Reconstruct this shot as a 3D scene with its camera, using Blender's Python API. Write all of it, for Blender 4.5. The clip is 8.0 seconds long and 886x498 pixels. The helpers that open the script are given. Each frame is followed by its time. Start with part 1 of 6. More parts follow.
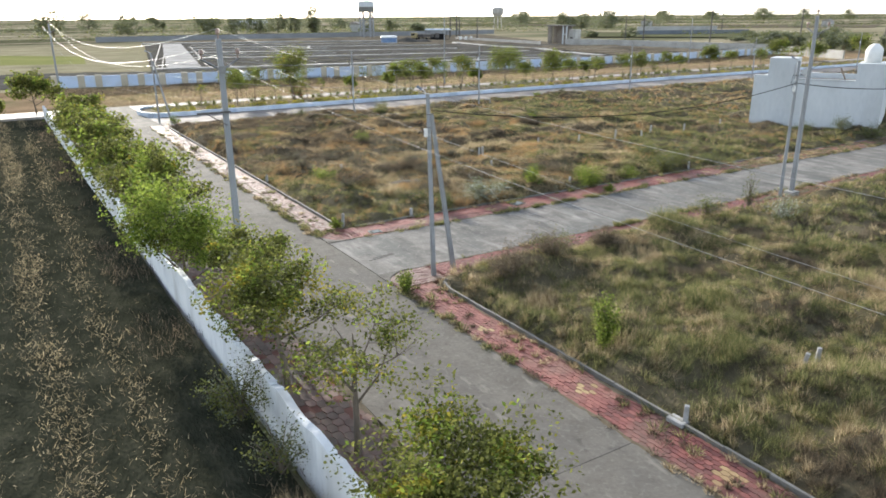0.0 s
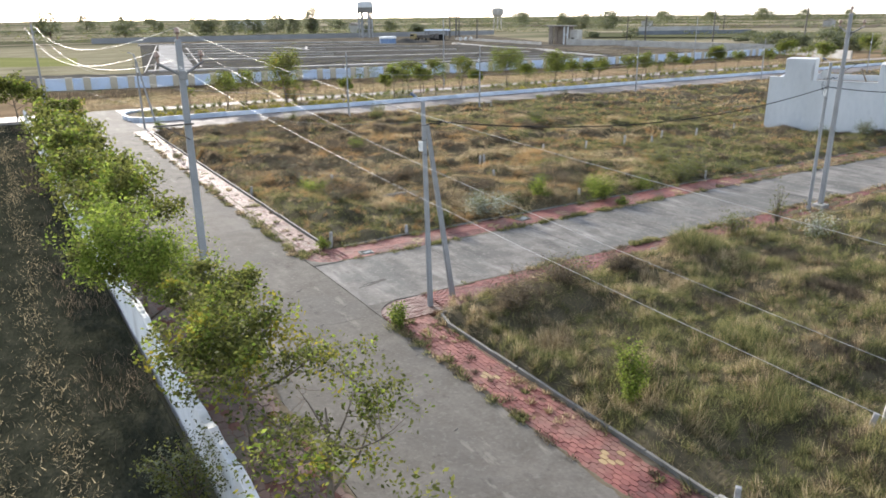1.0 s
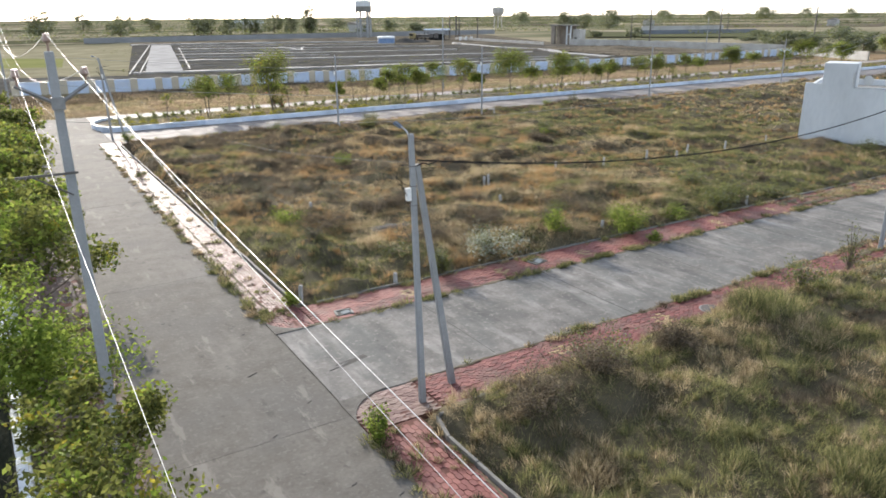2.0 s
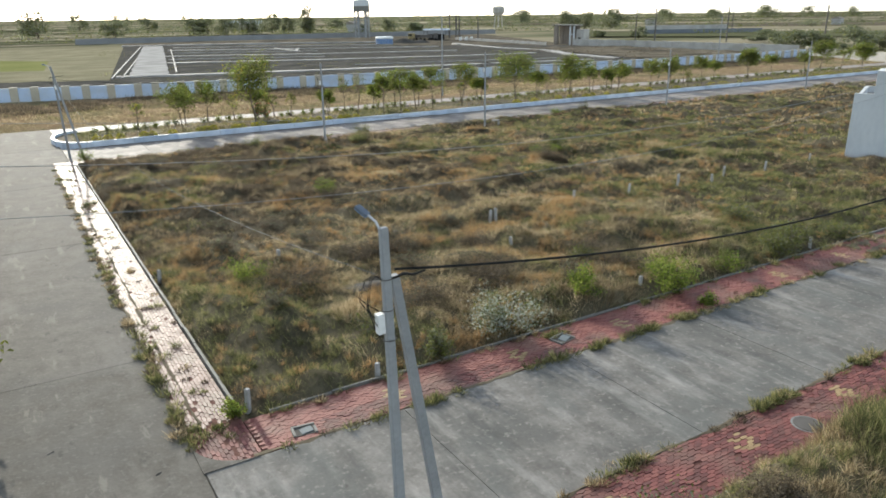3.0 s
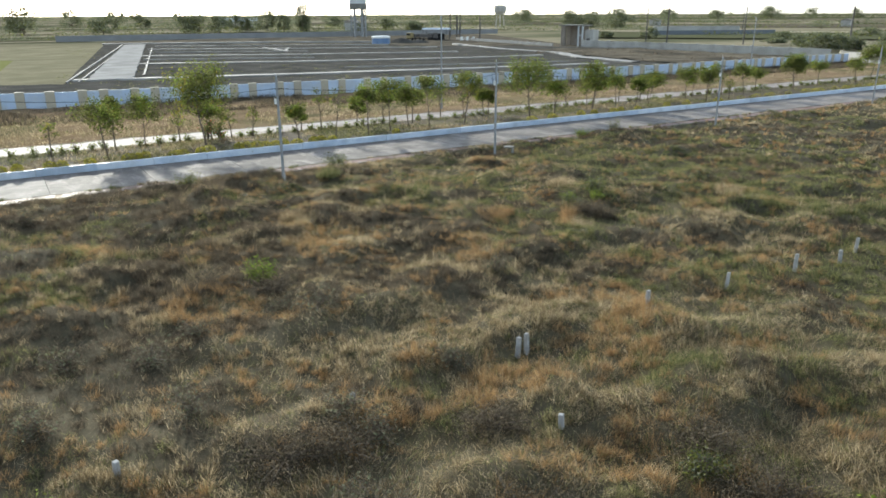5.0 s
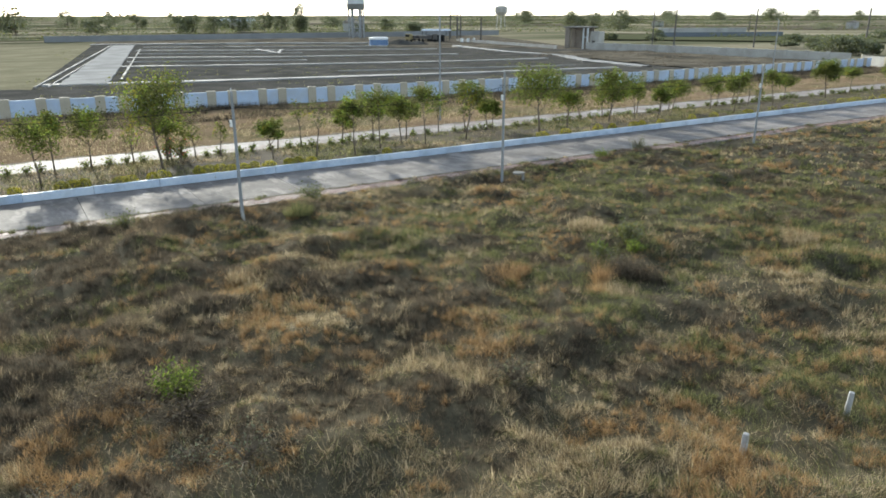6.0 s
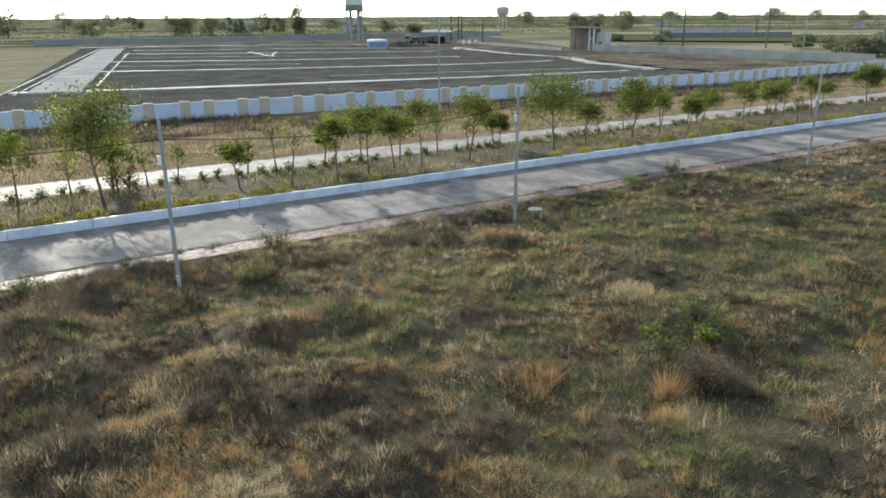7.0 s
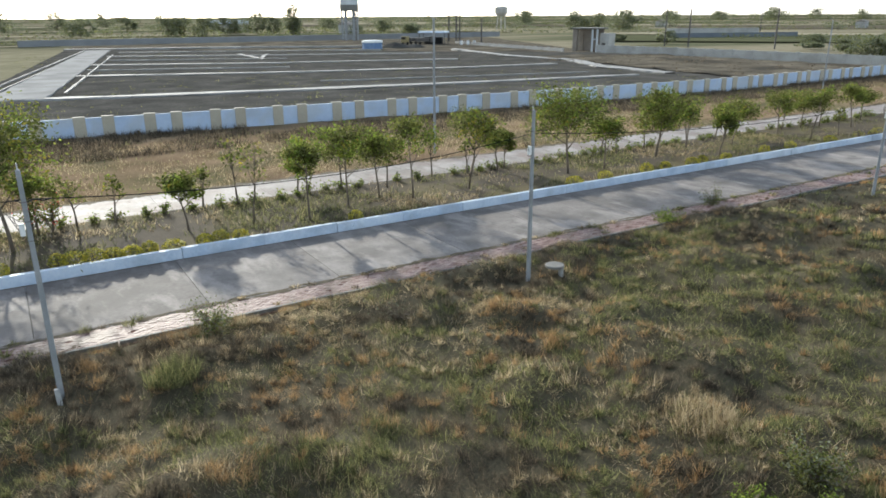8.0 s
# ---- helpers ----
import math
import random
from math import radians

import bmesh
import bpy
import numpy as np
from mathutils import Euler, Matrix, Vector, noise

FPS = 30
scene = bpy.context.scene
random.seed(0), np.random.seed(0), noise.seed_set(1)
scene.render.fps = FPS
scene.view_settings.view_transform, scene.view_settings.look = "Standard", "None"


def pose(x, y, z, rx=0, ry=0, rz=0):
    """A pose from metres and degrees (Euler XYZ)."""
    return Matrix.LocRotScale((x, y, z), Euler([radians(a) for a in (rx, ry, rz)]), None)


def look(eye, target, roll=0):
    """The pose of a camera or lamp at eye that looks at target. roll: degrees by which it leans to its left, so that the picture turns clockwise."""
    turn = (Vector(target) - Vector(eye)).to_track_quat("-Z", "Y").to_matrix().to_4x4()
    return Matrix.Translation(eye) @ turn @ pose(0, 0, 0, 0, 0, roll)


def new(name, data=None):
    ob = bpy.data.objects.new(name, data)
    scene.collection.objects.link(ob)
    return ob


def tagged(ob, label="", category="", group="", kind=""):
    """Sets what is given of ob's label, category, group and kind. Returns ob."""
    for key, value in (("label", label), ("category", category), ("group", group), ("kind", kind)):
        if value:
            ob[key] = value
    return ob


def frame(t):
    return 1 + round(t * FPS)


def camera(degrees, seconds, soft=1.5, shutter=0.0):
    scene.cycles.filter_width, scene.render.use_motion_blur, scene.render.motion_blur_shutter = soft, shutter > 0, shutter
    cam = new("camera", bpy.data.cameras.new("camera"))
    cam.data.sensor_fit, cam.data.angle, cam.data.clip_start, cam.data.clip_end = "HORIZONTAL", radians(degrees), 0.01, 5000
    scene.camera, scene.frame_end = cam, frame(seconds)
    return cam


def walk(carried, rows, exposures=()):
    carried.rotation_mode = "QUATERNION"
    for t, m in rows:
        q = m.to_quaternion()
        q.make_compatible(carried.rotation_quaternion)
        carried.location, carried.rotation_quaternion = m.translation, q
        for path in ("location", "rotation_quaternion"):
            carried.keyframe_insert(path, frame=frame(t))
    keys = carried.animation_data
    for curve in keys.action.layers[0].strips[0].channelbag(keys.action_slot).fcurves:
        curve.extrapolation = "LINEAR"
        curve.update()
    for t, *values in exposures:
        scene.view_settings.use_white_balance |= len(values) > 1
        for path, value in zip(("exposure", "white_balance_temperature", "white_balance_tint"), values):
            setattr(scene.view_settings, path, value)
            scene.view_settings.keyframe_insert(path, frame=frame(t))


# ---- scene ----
cam = camera(63.9, 8.0, soft=1.7)
PATH = [
    (0.0, (-11.389, -19.134, 8.258), (-6.416, -11.043, 5.125), -0.41),
    (0.5, (-10.855, -18.278, 8.166), (-5.880, -10.184, 5.047), -0.57),
    (1.0, (-9.842, -16.757, 8.152), (-4.869, -8.663, 5.029), -0.52),
    (1.5, (-8.464, -14.625, 8.120), (-3.491, -6.533, 4.990), -0.49),
    (3.0, (-3.713, -7.146, 8.323), (1.252, 0.945, 5.179), -0.65),
    (3.5, (-2.275, -4.953, 8.266), (2.682, 3.138, 5.112), -0.59),
    (4.0, (-0.659, -2.461, 8.191), (4.297, 5.630, 5.032), -0.35),
    (4.5, (1.047, 0.385, 8.184), (6.018, 8.466, 5.023), -0.31),
    (6.0, (6.659, 9.290, 8.186), (11.642, 17.369, 5.038), -0.04),
    (6.5, (8.601, 12.234, 8.133), (13.566, 20.324, 4.987), -0.18),
    (7.0, (10.467, 15.279, 8.150), (15.432, 23.373, 5.015), -0.27),
    (7.5, (12.349, 18.254, 8.140), (17.313, 26.351, 5.008), -0.18),
    (8.0, (14.093, 20.871, 8.216), (19.077, 28.953, 5.078), -0.32),
]
walk(cam, [(t, look(eye, target, roll)) for t, eye, target, roll in PATH], exposures=[(0.0, 1.46, 6280, 10), (1.5, 1.46, 6280, 14), (3.0, 1.15, 6300, 6), (4.0, 0.99, 6150, 5), (4.5, 1.12, 6050, 4), (6.0, 1.09, 6050, 4), (8.0, 1.1, 6050, 6)])

# ---- light ----
SUN_EL, SUN_AZ = 19.0, 2.0
world = bpy.data.worlds.new("sky")
scene.world = world
world.use_nodes = True
wn = world.node_tree.nodes
sky = wn.new("ShaderNodeTexSky")
sky.sky_type, sky.sun_disc = "NISHITA", False
sky.sun_elevation, sky.sun_rotation = radians(SUN_EL), radians(SUN_AZ)
sky.air_density, sky.dust_density, sky.ozone_density = 1.0, 0.6, 1.6
wn["Background"].inputs["Strength"].default_value = 0.15
pale = wn.new("ShaderNodeHueSaturation")
pale.inputs["Saturation"].default_value = 0.5
world.node_tree.links.new(sky.outputs[0], pale.inputs["Color"])
world.node_tree.links.new(pale.outputs[0], wn["Background"].inputs["Color"])

sun_data = bpy.data.lights.new("sun", "SUN")
sun_data.energy, sun_data.angle, sun_data.color = 3.2, radians(1.0), (1.0, 0.91, 0.77)
sun = new("sun", sun_data)
sa, se = radians(SUN_AZ), radians(SUN_EL)
sun.matrix_world = look((60 * math.sin(sa) * math.cos(se), 60 * math.cos(sa) * math.cos(se), 60 * math.sin(se)), (0, 0, 0))


# ---- materials ----
def material(name, ramp, scale=4.0, rough=0.85, bump=0.3, fine=40.0, metal=0.0, random_piece=0.0, island=0.0,
             stretch=(1, 1, 1), through_light=0.0, spec=0.5, stain=None, stain_scale=0.4, stain_amount=0.5, bump_dist=0.02, dust_light_shade=None):
    """A procedural surface: a colour ramp over noise at two scales, an optional stain, and a fine relief."""
    m = bpy.data.materials.new(name)
    m.use_nodes = True
    nt, nd, ln = m.node_tree, m.node_tree.nodes, m.node_tree.links
    bsdf = nd["Principled BSDF"]
    geo = nd.new("ShaderNodeNewGeometry")
    mapping = nd.new("ShaderNodeMapping")
    mapping.inputs["Scale"].default_value = stretch
    ln.new(geo.outputs["Position"], mapping.inputs["Vector"])

    def noise_node(s, detail=5.0):
        n = nd.new("ShaderNodeTexNoise")
        n.inputs["Scale"].default_value, n.inputs["Detail"].default_value = s, detail
        ln.new(mapping.outputs[0], n.inputs["Vector"])
        return n

    def maths(op, a, b):
        n = nd.new("ShaderNodeMath")
        n.operation = op
        for k, v in enumerate((a, b)):
            if isinstance(v, (int, float)):
                n.inputs[k].default_value = v
            else:
                ln.new(v, n.inputs[k])
        return n.outputs[0]

    big, small = noise_node(scale), noise_node(fine, 3.0)
    value = maths("ADD", maths("MULTIPLY", big.outputs["Fac"], 0.65), maths("MULTIPLY", small.outputs["Fac"], 0.35))
    if random_piece:
        info = nd.new("ShaderNodeObjectInfo")
        value = maths("ADD", value, maths("MULTIPLY", maths("SUBTRACT", info.outputs["Random"], 0.5), random_piece))
    if island:
        value = maths("ADD", value, maths("MULTIPLY", maths("SUBTRACT", geo.outputs["Random Per Island"], 0.5), island))
    cr = nd.new("ShaderNodeValToRGB")
    els = cr.color_ramp.elements
    lo, hi = 0.3, 0.7
    for k, c in enumerate(ramp):
        p = lo + (hi - lo) * k / max(1, len(ramp) - 1)
        e = els[k] if k < 2 else els.new(p)
        e.position, e.color = p, (*c, 1)
    ln.new(value, cr.inputs[0])
    colour = cr.outputs[0]
    if stain:
        sn = noise_node(stain_scale, 6.0)
        sr = nd.new("ShaderNodeValToRGB")
        sr.color_ramp.elements[0].position, sr.color_ramp.elements[1].position = 0.48, 0.62
        ln.new(sn.outputs["Fac"], sr.inputs[0])
        mix = nd.new("ShaderNodeMix")
        mix.data_type = "RGBA"
        ln.new(maths("MULTIPLY", sr.outputs[0], stain_amount), mix.inputs["Factor"])
        ln.new(colour, mix.inputs["A"])
        mix.inputs["B"].default_value = (*stain, 1)
        colour = mix.outputs["Result"]
    for tone, size, amount, turn, pull, low, high in dust_light_shade or ():
        # Streaks and blotches of dust or dirt, and of painted sheen or shadow, pulled out along one direction of the
        # plan.
        turned = nd.new("ShaderNodeMapping")
        turned.inputs["Rotation"].default_value = (0, 0, radians(turn))
        turned.inputs["Scale"].default_value = (1, pull, 1)
        ln.new(geo.outputs["Position"], turned.inputs["Vector"])
        dn = nd.new("ShaderNodeTexNoise")
        dn.inputs["Scale"].default_value, dn.inputs["Detail"].default_value, dn.inputs["Roughness"].default_value = size, 7.0, 0.65
        ln.new(turned.outputs[0], dn.inputs["Vector"])
        dr = nd.new("ShaderNodeValToRGB")
        dr.color_ramp.elements[0].position, dr.color_ramp.elements[1].position = low, high
        ln.new(dn.outputs["Fac"], dr.inputs[0])
        layer = nd.new("ShaderNodeMix")
        layer.data_type = "RGBA"
        ln.new(maths("MULTIPLY", dr.outputs[0], amount), layer.inputs["Factor"])
        ln.new(colour, layer.inputs["A"])
        layer.inputs["B"].default_value = (*tone, 1)
        colour = layer.outputs["Result"]
    ln.new(colour, bsdf.inputs["Base Color"])
    bsdf.inputs["Roughness"].default_value, bsdf.inputs["Metallic"].default_value = rough, metal
    bsdf.inputs["Specular IOR Level"].default_value = spec
    if bump:
        bn = nd.new("ShaderNodeBump")
        bn.inputs["Strength"].default_value, bn.inputs["Distance"].default_value = bump, bump_dist
        ln.new(value, bn.inputs["Height"])
        ln.new(bn.outputs[0], bsdf.inputs["Normal"])
    if through_light:
        tr = nd.new("ShaderNodeBsdfTranslucent")
        ln.new(colour, tr.inputs["Color"])
        mx = nd.new("ShaderNodeMixShader")
        mx.inputs[0].default_value = through_light
        ln.new(bsdf.outputs[0], mx.inputs[1])
        ln.new(tr.outputs[0], mx.inputs[2])
        ln.new(mx.outputs[0], nd["Material Output"].inputs["Surface"])
    return m


# The paler streak layers also paint the wavy backlit sheen of the lane.
CONCRETE = material("road_concrete", [(0.091, 0.083, 0.071), (0.12, 0.111, 0.096), (0.156, 0.144, 0.126)], 1.6, 0.88, 0.9, 11.0,
                    random_piece=0.2, stain=(0.11, 0.105, 0.096), stain_scale=0.35, stain_amount=0.6, spec=0.12, bump_dist=0.03,
                    dust_light_shade=(((0.2, 0.186, 0.166), 0.7, 0.5, 20, 0.3, 0.54, 0.68), ((0.24, 0.222, 0.195), 1.7, 0.45, 55, 0.25, 0.6, 0.64), ((0.06, 0.058, 0.052), 2.6, 0.6, 70, 0.6, 0.6, 0.68), ((0.2, 0.19, 0.17), 7.0, 0.35, 0, 1.0, 0.55, 0.62)))
# Turned streaks paint brush marks together with long shadows of weeds and trees.
CONCRETE_BRUSHED = material("brushed_concrete", [(0.12, 0.112, 0.101), (0.176, 0.166, 0.151), (0.24, 0.226, 0.206)], 1.8, 0.88, 0.8, 10.0,
                            random_piece=0.15, stain=(0.11, 0.108, 0.1), stain_scale=0.5, stain_amount=0.7, spec=0.08, bump_dist=0.025,
                            dust_light_shade=(((0.34, 0.33, 0.305), 1.5, 0.6, 25, 0.2, 0.52, 0.68), ((0.085, 0.086, 0.08), 1.0, 0.8, 100, 0.25, 0.5, 0.66), ((0.13, 0.133, 0.124), 0.45, 0.6, 60, 0.7, 0.5, 0.6), ((0.32, 0.3, 0.27), 6.0, 0.4, 0, 1.0, 0.56, 0.64),
                                  ((0.07, 0.066, 0.058), 4.0, 0.6, 40, 0.7, 0.63, 0.7)))
CONCRETE_DUSTY = material("dusty_concrete", [(0.17, 0.15, 0.132), (0.26, 0.232, 0.21), (0.35, 0.318, 0.29)], 0.5, 0.75, 0.3, 5.0,
                          random_piece=0.2, stain=(0.19, 0.142, 0.118), stain_scale=0.4, stain_amount=0.7, spec=0.25,
                          dust_light_shade=(((0.13, 0.1, 0.08), 1.6, 0.7, 10, 0.5, 0.56, 0.66), ((0.4, 0.37, 0.34), 0.8, 0.5, 80, 0.6, 0.54, 0.66)))
CONCRETE_WARM = material("warm_worn_concrete", [(0.14, 0.125, 0.113), (0.2, 0.18, 0.165), (0.265, 0.242, 0.222)], 1.2, 0.8, 0.6, 8.0,
                         random_piece=0.25, stain=(0.12, 0.11, 0.1), stain_scale=0.5, stain_amount=0.6, spec=0.16, bump_dist=0.025,
                         dust_light_shade=(((0.36, 0.325, 0.295), 0.9, 0.7, 60, 0.4, 0.52, 0.66), ((0.1, 0.09, 0.08), 2.2, 0.5, 20, 0.5, 0.58, 0.68)))
CRACK = material("crack_dirt", [(0.05, 0.046, 0.04), (0.09, 0.083, 0.072)], 6.0, 0.95, 0.6, 30.0)
DIRT = material("edge_dirt", [(0.09, 0.075, 0.05), (0.16, 0.13, 0.09)], 3.0, 0.95, 0.6, 20.0, spec=0.1)
KERB_GREY = material("kerb_concrete", [(0.1, 0.098, 0.085), (0.2, 0.192, 0.172)], 3.0, 0.8, 0.4, 30.0, island=0.3)
KERB_BLUE = material("kerb_paint", [(0.38, 0.46, 0.57), (0.5, 0.57, 0.66), (0.6, 0.65, 0.71)], 1.5, 0.6, 0.15, 12.0, random_piece=0.3, stain=(0.3, 0.33, 0.36), stain_scale=0.9, stain_amount=0.4)
PAVER_RED = material("red_paver", [(0.1, 0.03, 0.026), (0.165, 0.047, 0.04), (0.23, 0.08, 0.063)], 1.2, 0.75, 0.3, 25.0,
                     random_piece=0.4, island=0.4, stain=(0.16, 0.1, 0.075), stain_scale=0.8, stain_amount=0.55)
PAVER_PINK = material("dusty_paver", [(0.15, 0.082, 0.068), (0.24, 0.15, 0.125), (0.32, 0.23, 0.2)], 1.2, 0.62, 0.5, 25.0,
                      random_piece=0.4, island=0.4, stain=(0.17, 0.125, 0.095), stain_scale=0.9, stain_amount=0.7, spec=0.33)
PAVER_BED = material("paver_joint_dirt", [(0.1, 0.045, 0.036), (0.16, 0.085, 0.068)], 2.0, 0.95, 0.4, 20.0, spec=0.1)
PAVER_DIRTY = material("dirty_paver", [(0.07, 0.05, 0.038), (0.12, 0.075, 0.058), (0.17, 0.1, 0.08)], 1.2, 0.85, 0.4, 25.0, island=0.3, stain=(0.09, 0.075, 0.055), stain_scale=0.6, stain_amount=0.9)
PAVER_YELLOW = material("yellow_paver", [(0.23, 0.15, 0.07), (0.34, 0.24, 0.115)], 2.0, 0.7, 0.3, 25.0, island=0.3)
LANE_GREY = material("grey_lane_concrete", [(0.31, 0.3, 0.28), (0.43, 0.415, 0.39)], 0.3, 0.9, 0.25, 3.0, spec=0.0, stain=(0.24, 0.23, 0.215), stain_scale=0.2)
LEAF_DEAD = material("withered_leaf", [(0.08, 0.066, 0.046), (0.14, 0.115, 0.08), (0.2, 0.165, 0.115)], 1.0, 0.8, 0.0, 6.0, island=0.5, through_light=0.3, spec=0.1)
PAVER_GREY = material("grey_paver", [(0.12, 0.12, 0.12), (0.22, 0.22, 0.21)], 2.0, 0.65, 0.3, 25.0, island=0.3)
WALL_WHITE = material("white_wall_paint", [(0.5, 0.52, 0.54), (0.68, 0.7, 0.71), (0.76, 0.77, 0.77)], 0.9, 0.8, 0.3, 8.0,
                      stain=(0.36, 0.35, 0.32), stain_scale=0.7, stain_amount=0.45, stretch=(1, 1, 0.35))
# Pale blue paint, deepened to include the wall's shade and haze.
WALL_BLUE = material("pale_blue_wall", [(0.36, 0.45, 0.6), (0.5, 0.58, 0.7)], 0.6, 0.8, 0.2, 6.0, island=0.3,
                     stain=(0.42, 0.42, 0.4), stain_scale=0.5, stain_amount=0.4)
# Yellow paint, greyed to include haze.
WALL_YELLOW = material("yellow_pillar_paint", [(0.35, 0.31, 0.235), (0.45, 0.4, 0.31)], 0.6, 0.8, 0.2, 6.0)
HOUSE_WHITE = material("house_plaster", [(0.43, 0.455, 0.475), (0.52, 0.54, 0.55), (0.58, 0.595, 0.6)], 0.4, 0.85, 0.15, 5.0,
                       stain=(0.38, 0.39, 0.385), stain_scale=0.35, stain_amount=0.4, stretch=(1, 1, 0.4))
POLE_CONCRETE = material("pole_concrete", [(0.2, 0.207, 0.212), (0.3, 0.308, 0.312)], 1.5, 0.8, 0.3, 20.0)
POLE_DARK = material("weathered_pole", [(0.06, 0.055, 0.05), (0.12, 0.11, 0.1)], 1.0, 0.9)
METAL_GREY = material("galvanised_metal", [(0.4, 0.41, 0.42), (0.55, 0.56, 0.57)], 3.0, 0.45, 0.1, 30.0, metal=0.6)
CABLE_BLACK = material("black_cable", [(0.015, 0.015, 0.015), (0.03, 0.03, 0.03)], 5.0, 0.9, 0.0, spec=0.1)
WIRE_BRIGHT = material("aluminium_wire", [(0.42, 0.42, 0.41), (0.52, 0.52, 0.51)], 5.0, 0.42, 0.0, metal=0.6)
PLASTIC_WHITE = material("white_plastic", [(0.6, 0.6, 0.58), (0.75, 0.75, 0.73)], 8.0, 0.6, 0.05)
MARKER_GREY = material("whitewashed_marker", [(0.28, 0.277, 0.265), (0.4, 0.395, 0.38)], 6.0, 0.8, 0.2, 25.0, stain=(0.2, 0.19, 0.165), stain_scale=4.0)
LAMP_GLASS = material("lamp_lens", [(0.12, 0.2, 0.32), (0.16, 0.26, 0.4)], 8.0, 0.3, 0.0)
PORCELAIN = material("insulator_porcelain", [(0.2, 0.13, 0.1), (0.3, 0.2, 0.15)], 8.0, 0.3, 0.0)

SOIL_DARK = material("ploughed_soil", [(0.016, 0.0176, 0.0122), (0.029, 0.0305, 0.0212), (0.052, 0.0515, 0.036)], 2.2, 0.95, 1.0, 14.0,
                     stretch=(1, 0.5, 1), bump_dist=0.16, spec=0.0)
# Soil colour darkened so that gaps between the blades read as shadow.
SOIL_PLOT = material("plot_soil", [(0.05, 0.044, 0.028), (0.085, 0.073, 0.045), (0.13, 0.108, 0.064)], 0.8, 0.95, 1.0, 12.0, bump_dist=0.1, spec=0.1)
SOIL_VERGE = material("dry_verge", [(0.14, 0.1, 0.064), (0.215, 0.155, 0.098), (0.3, 0.22, 0.14)], 0.25, 0.95, 0.25, 5.0,
                      stain=(0.1, 0.11, 0.055), stain_scale=0.12, stain_amount=0.6, bump_dist=0.08, spec=0.0)
SOIL_MEDIAN = material("median_soil", [(0.055, 0.045, 0.032), (0.1, 0.08, 0.055)], 0.8, 0.95, 0.9, 10.0,
                       stain=(0.14, 0.115, 0.055), stain_scale=0.35, stain_amount=0.7, bump_dist=0.06, spec=0.1)
# Black soil, with some distance haze mixed in as a lighter tone.
SOIL_BLACK = material("black_cotton_soil", [(0.05, 0.048, 0.043), (0.085, 0.081, 0.072), (0.13, 0.122, 0.108)], 0.25, 0.95, 0.25, 3.0, bump_dist=0.3, spec=0.0)
PALE_TRACK = material("pale_concrete_lane", [(0.2, 0.193, 0.18), (0.34, 0.33, 0.31)], 0.3, 0.85, 0.3, 4.0, spec=0.2)
PLAIN = material("far_plain", [(0.12, 0.118, 0.075), (0.19, 0.172, 0.115), (0.27, 0.238, 0.165), (0.14, 0.142, 0.088)], 0.012, 0.95, 0.25, 0.3,
                 stretch=(0.6, 1.4, 1), stain=(0.06, 0.075, 0.036), stain_scale=0.01, stain_amount=0.8, bump_dist=0.3, spec=0.0)
FIELD_GREEN = material("green_crop", [(0.15, 0.16, 0.062), (0.22, 0.22, 0.092)], 0.1, 0.9, 0.25, 2.0, spec=0.0)

WALL_GREY = material("grey_far_plaster", [(0.3, 0.29, 0.27), (0.42, 0.41, 0.38)], 0.5, 0.85, 0.2, 4.0, stain=(0.24, 0.23, 0.2), stain_scale=0.3)
# Lightened to carry the haze over the left field in its colour.
WASTE = material("waste_ground", [(0.15, 0.14, 0.09), (0.225, 0.205, 0.135), (0.3, 0.27, 0.185)], 0.15, 0.95, 0.25, 3.0, spec=0.0)
SOIL_SITE = material("trodden_site_soil", [(0.085, 0.075, 0.058), (0.135, 0.118, 0.09), (0.2, 0.172, 0.13)], 0.2, 0.95, 0.4, 2.0, spec=0.0, stain=(0.06, 0.055, 0.046), stain_scale=0.12, stain_amount=0.8)
FIELD_TAN = material("dry_far_field", [(0.26, 0.23, 0.16), (0.36, 0.32, 0.23)], 0.05, 0.95, 0.25, 0.8, spec=0.0)
FIELD_OLIVE = material("olive_far_field", [(0.075, 0.08, 0.046), (0.13, 0.13, 0.076)], 0.05, 0.95, 0.25, 0.8, spec=0.0)
FIELD_BROWN = material("bare_far_field", [(0.095, 0.082, 0.062), (0.15, 0.13, 0.098)], 0.05, 0.95, 0.25, 0.8, spec=0.0)
LAMP_BODY = material("lamp_body", [(0.09, 0.11, 0.145), (0.13, 0.16, 0.2)], 8.0, 0.85, 0.0)
ARM_STEEL = material("weathered_steel", [(0.16, 0.16, 0.16), (0.26, 0.26, 0.255)], 6.0, 0.6, 0.1, 30.0, metal=0.3)
BRICK_WALL = material("raw_brick", [(0.17, 0.145, 0.12), (0.27, 0.235, 0.195)], 0.8, 0.9, 0.4, 6.0)
STRAW = material("dry_grass", [(0.17, 0.129, 0.074), (0.335, 0.263, 0.154), (0.57, 0.464, 0.293)], 0.5, 0.7, 0.0, 3.0, island=0.7, through_light=0.5, spec=0.1)
BROWN_GRASS = material("brown_grass", [(0.053, 0.045, 0.034), (0.115, 0.094, 0.067), (0.21, 0.167, 0.113)], 0.5, 0.75, 0.0, 3.0, island=0.7, through_light=0.5, spec=0.1)
RUST_GRASS = material("golden_brown_grass", [(0.25, 0.155, 0.072), (0.49, 0.325, 0.16)], 0.5, 0.75, 0.0, 3.0, island=0.6, through_light=0.45, spec=0.15)
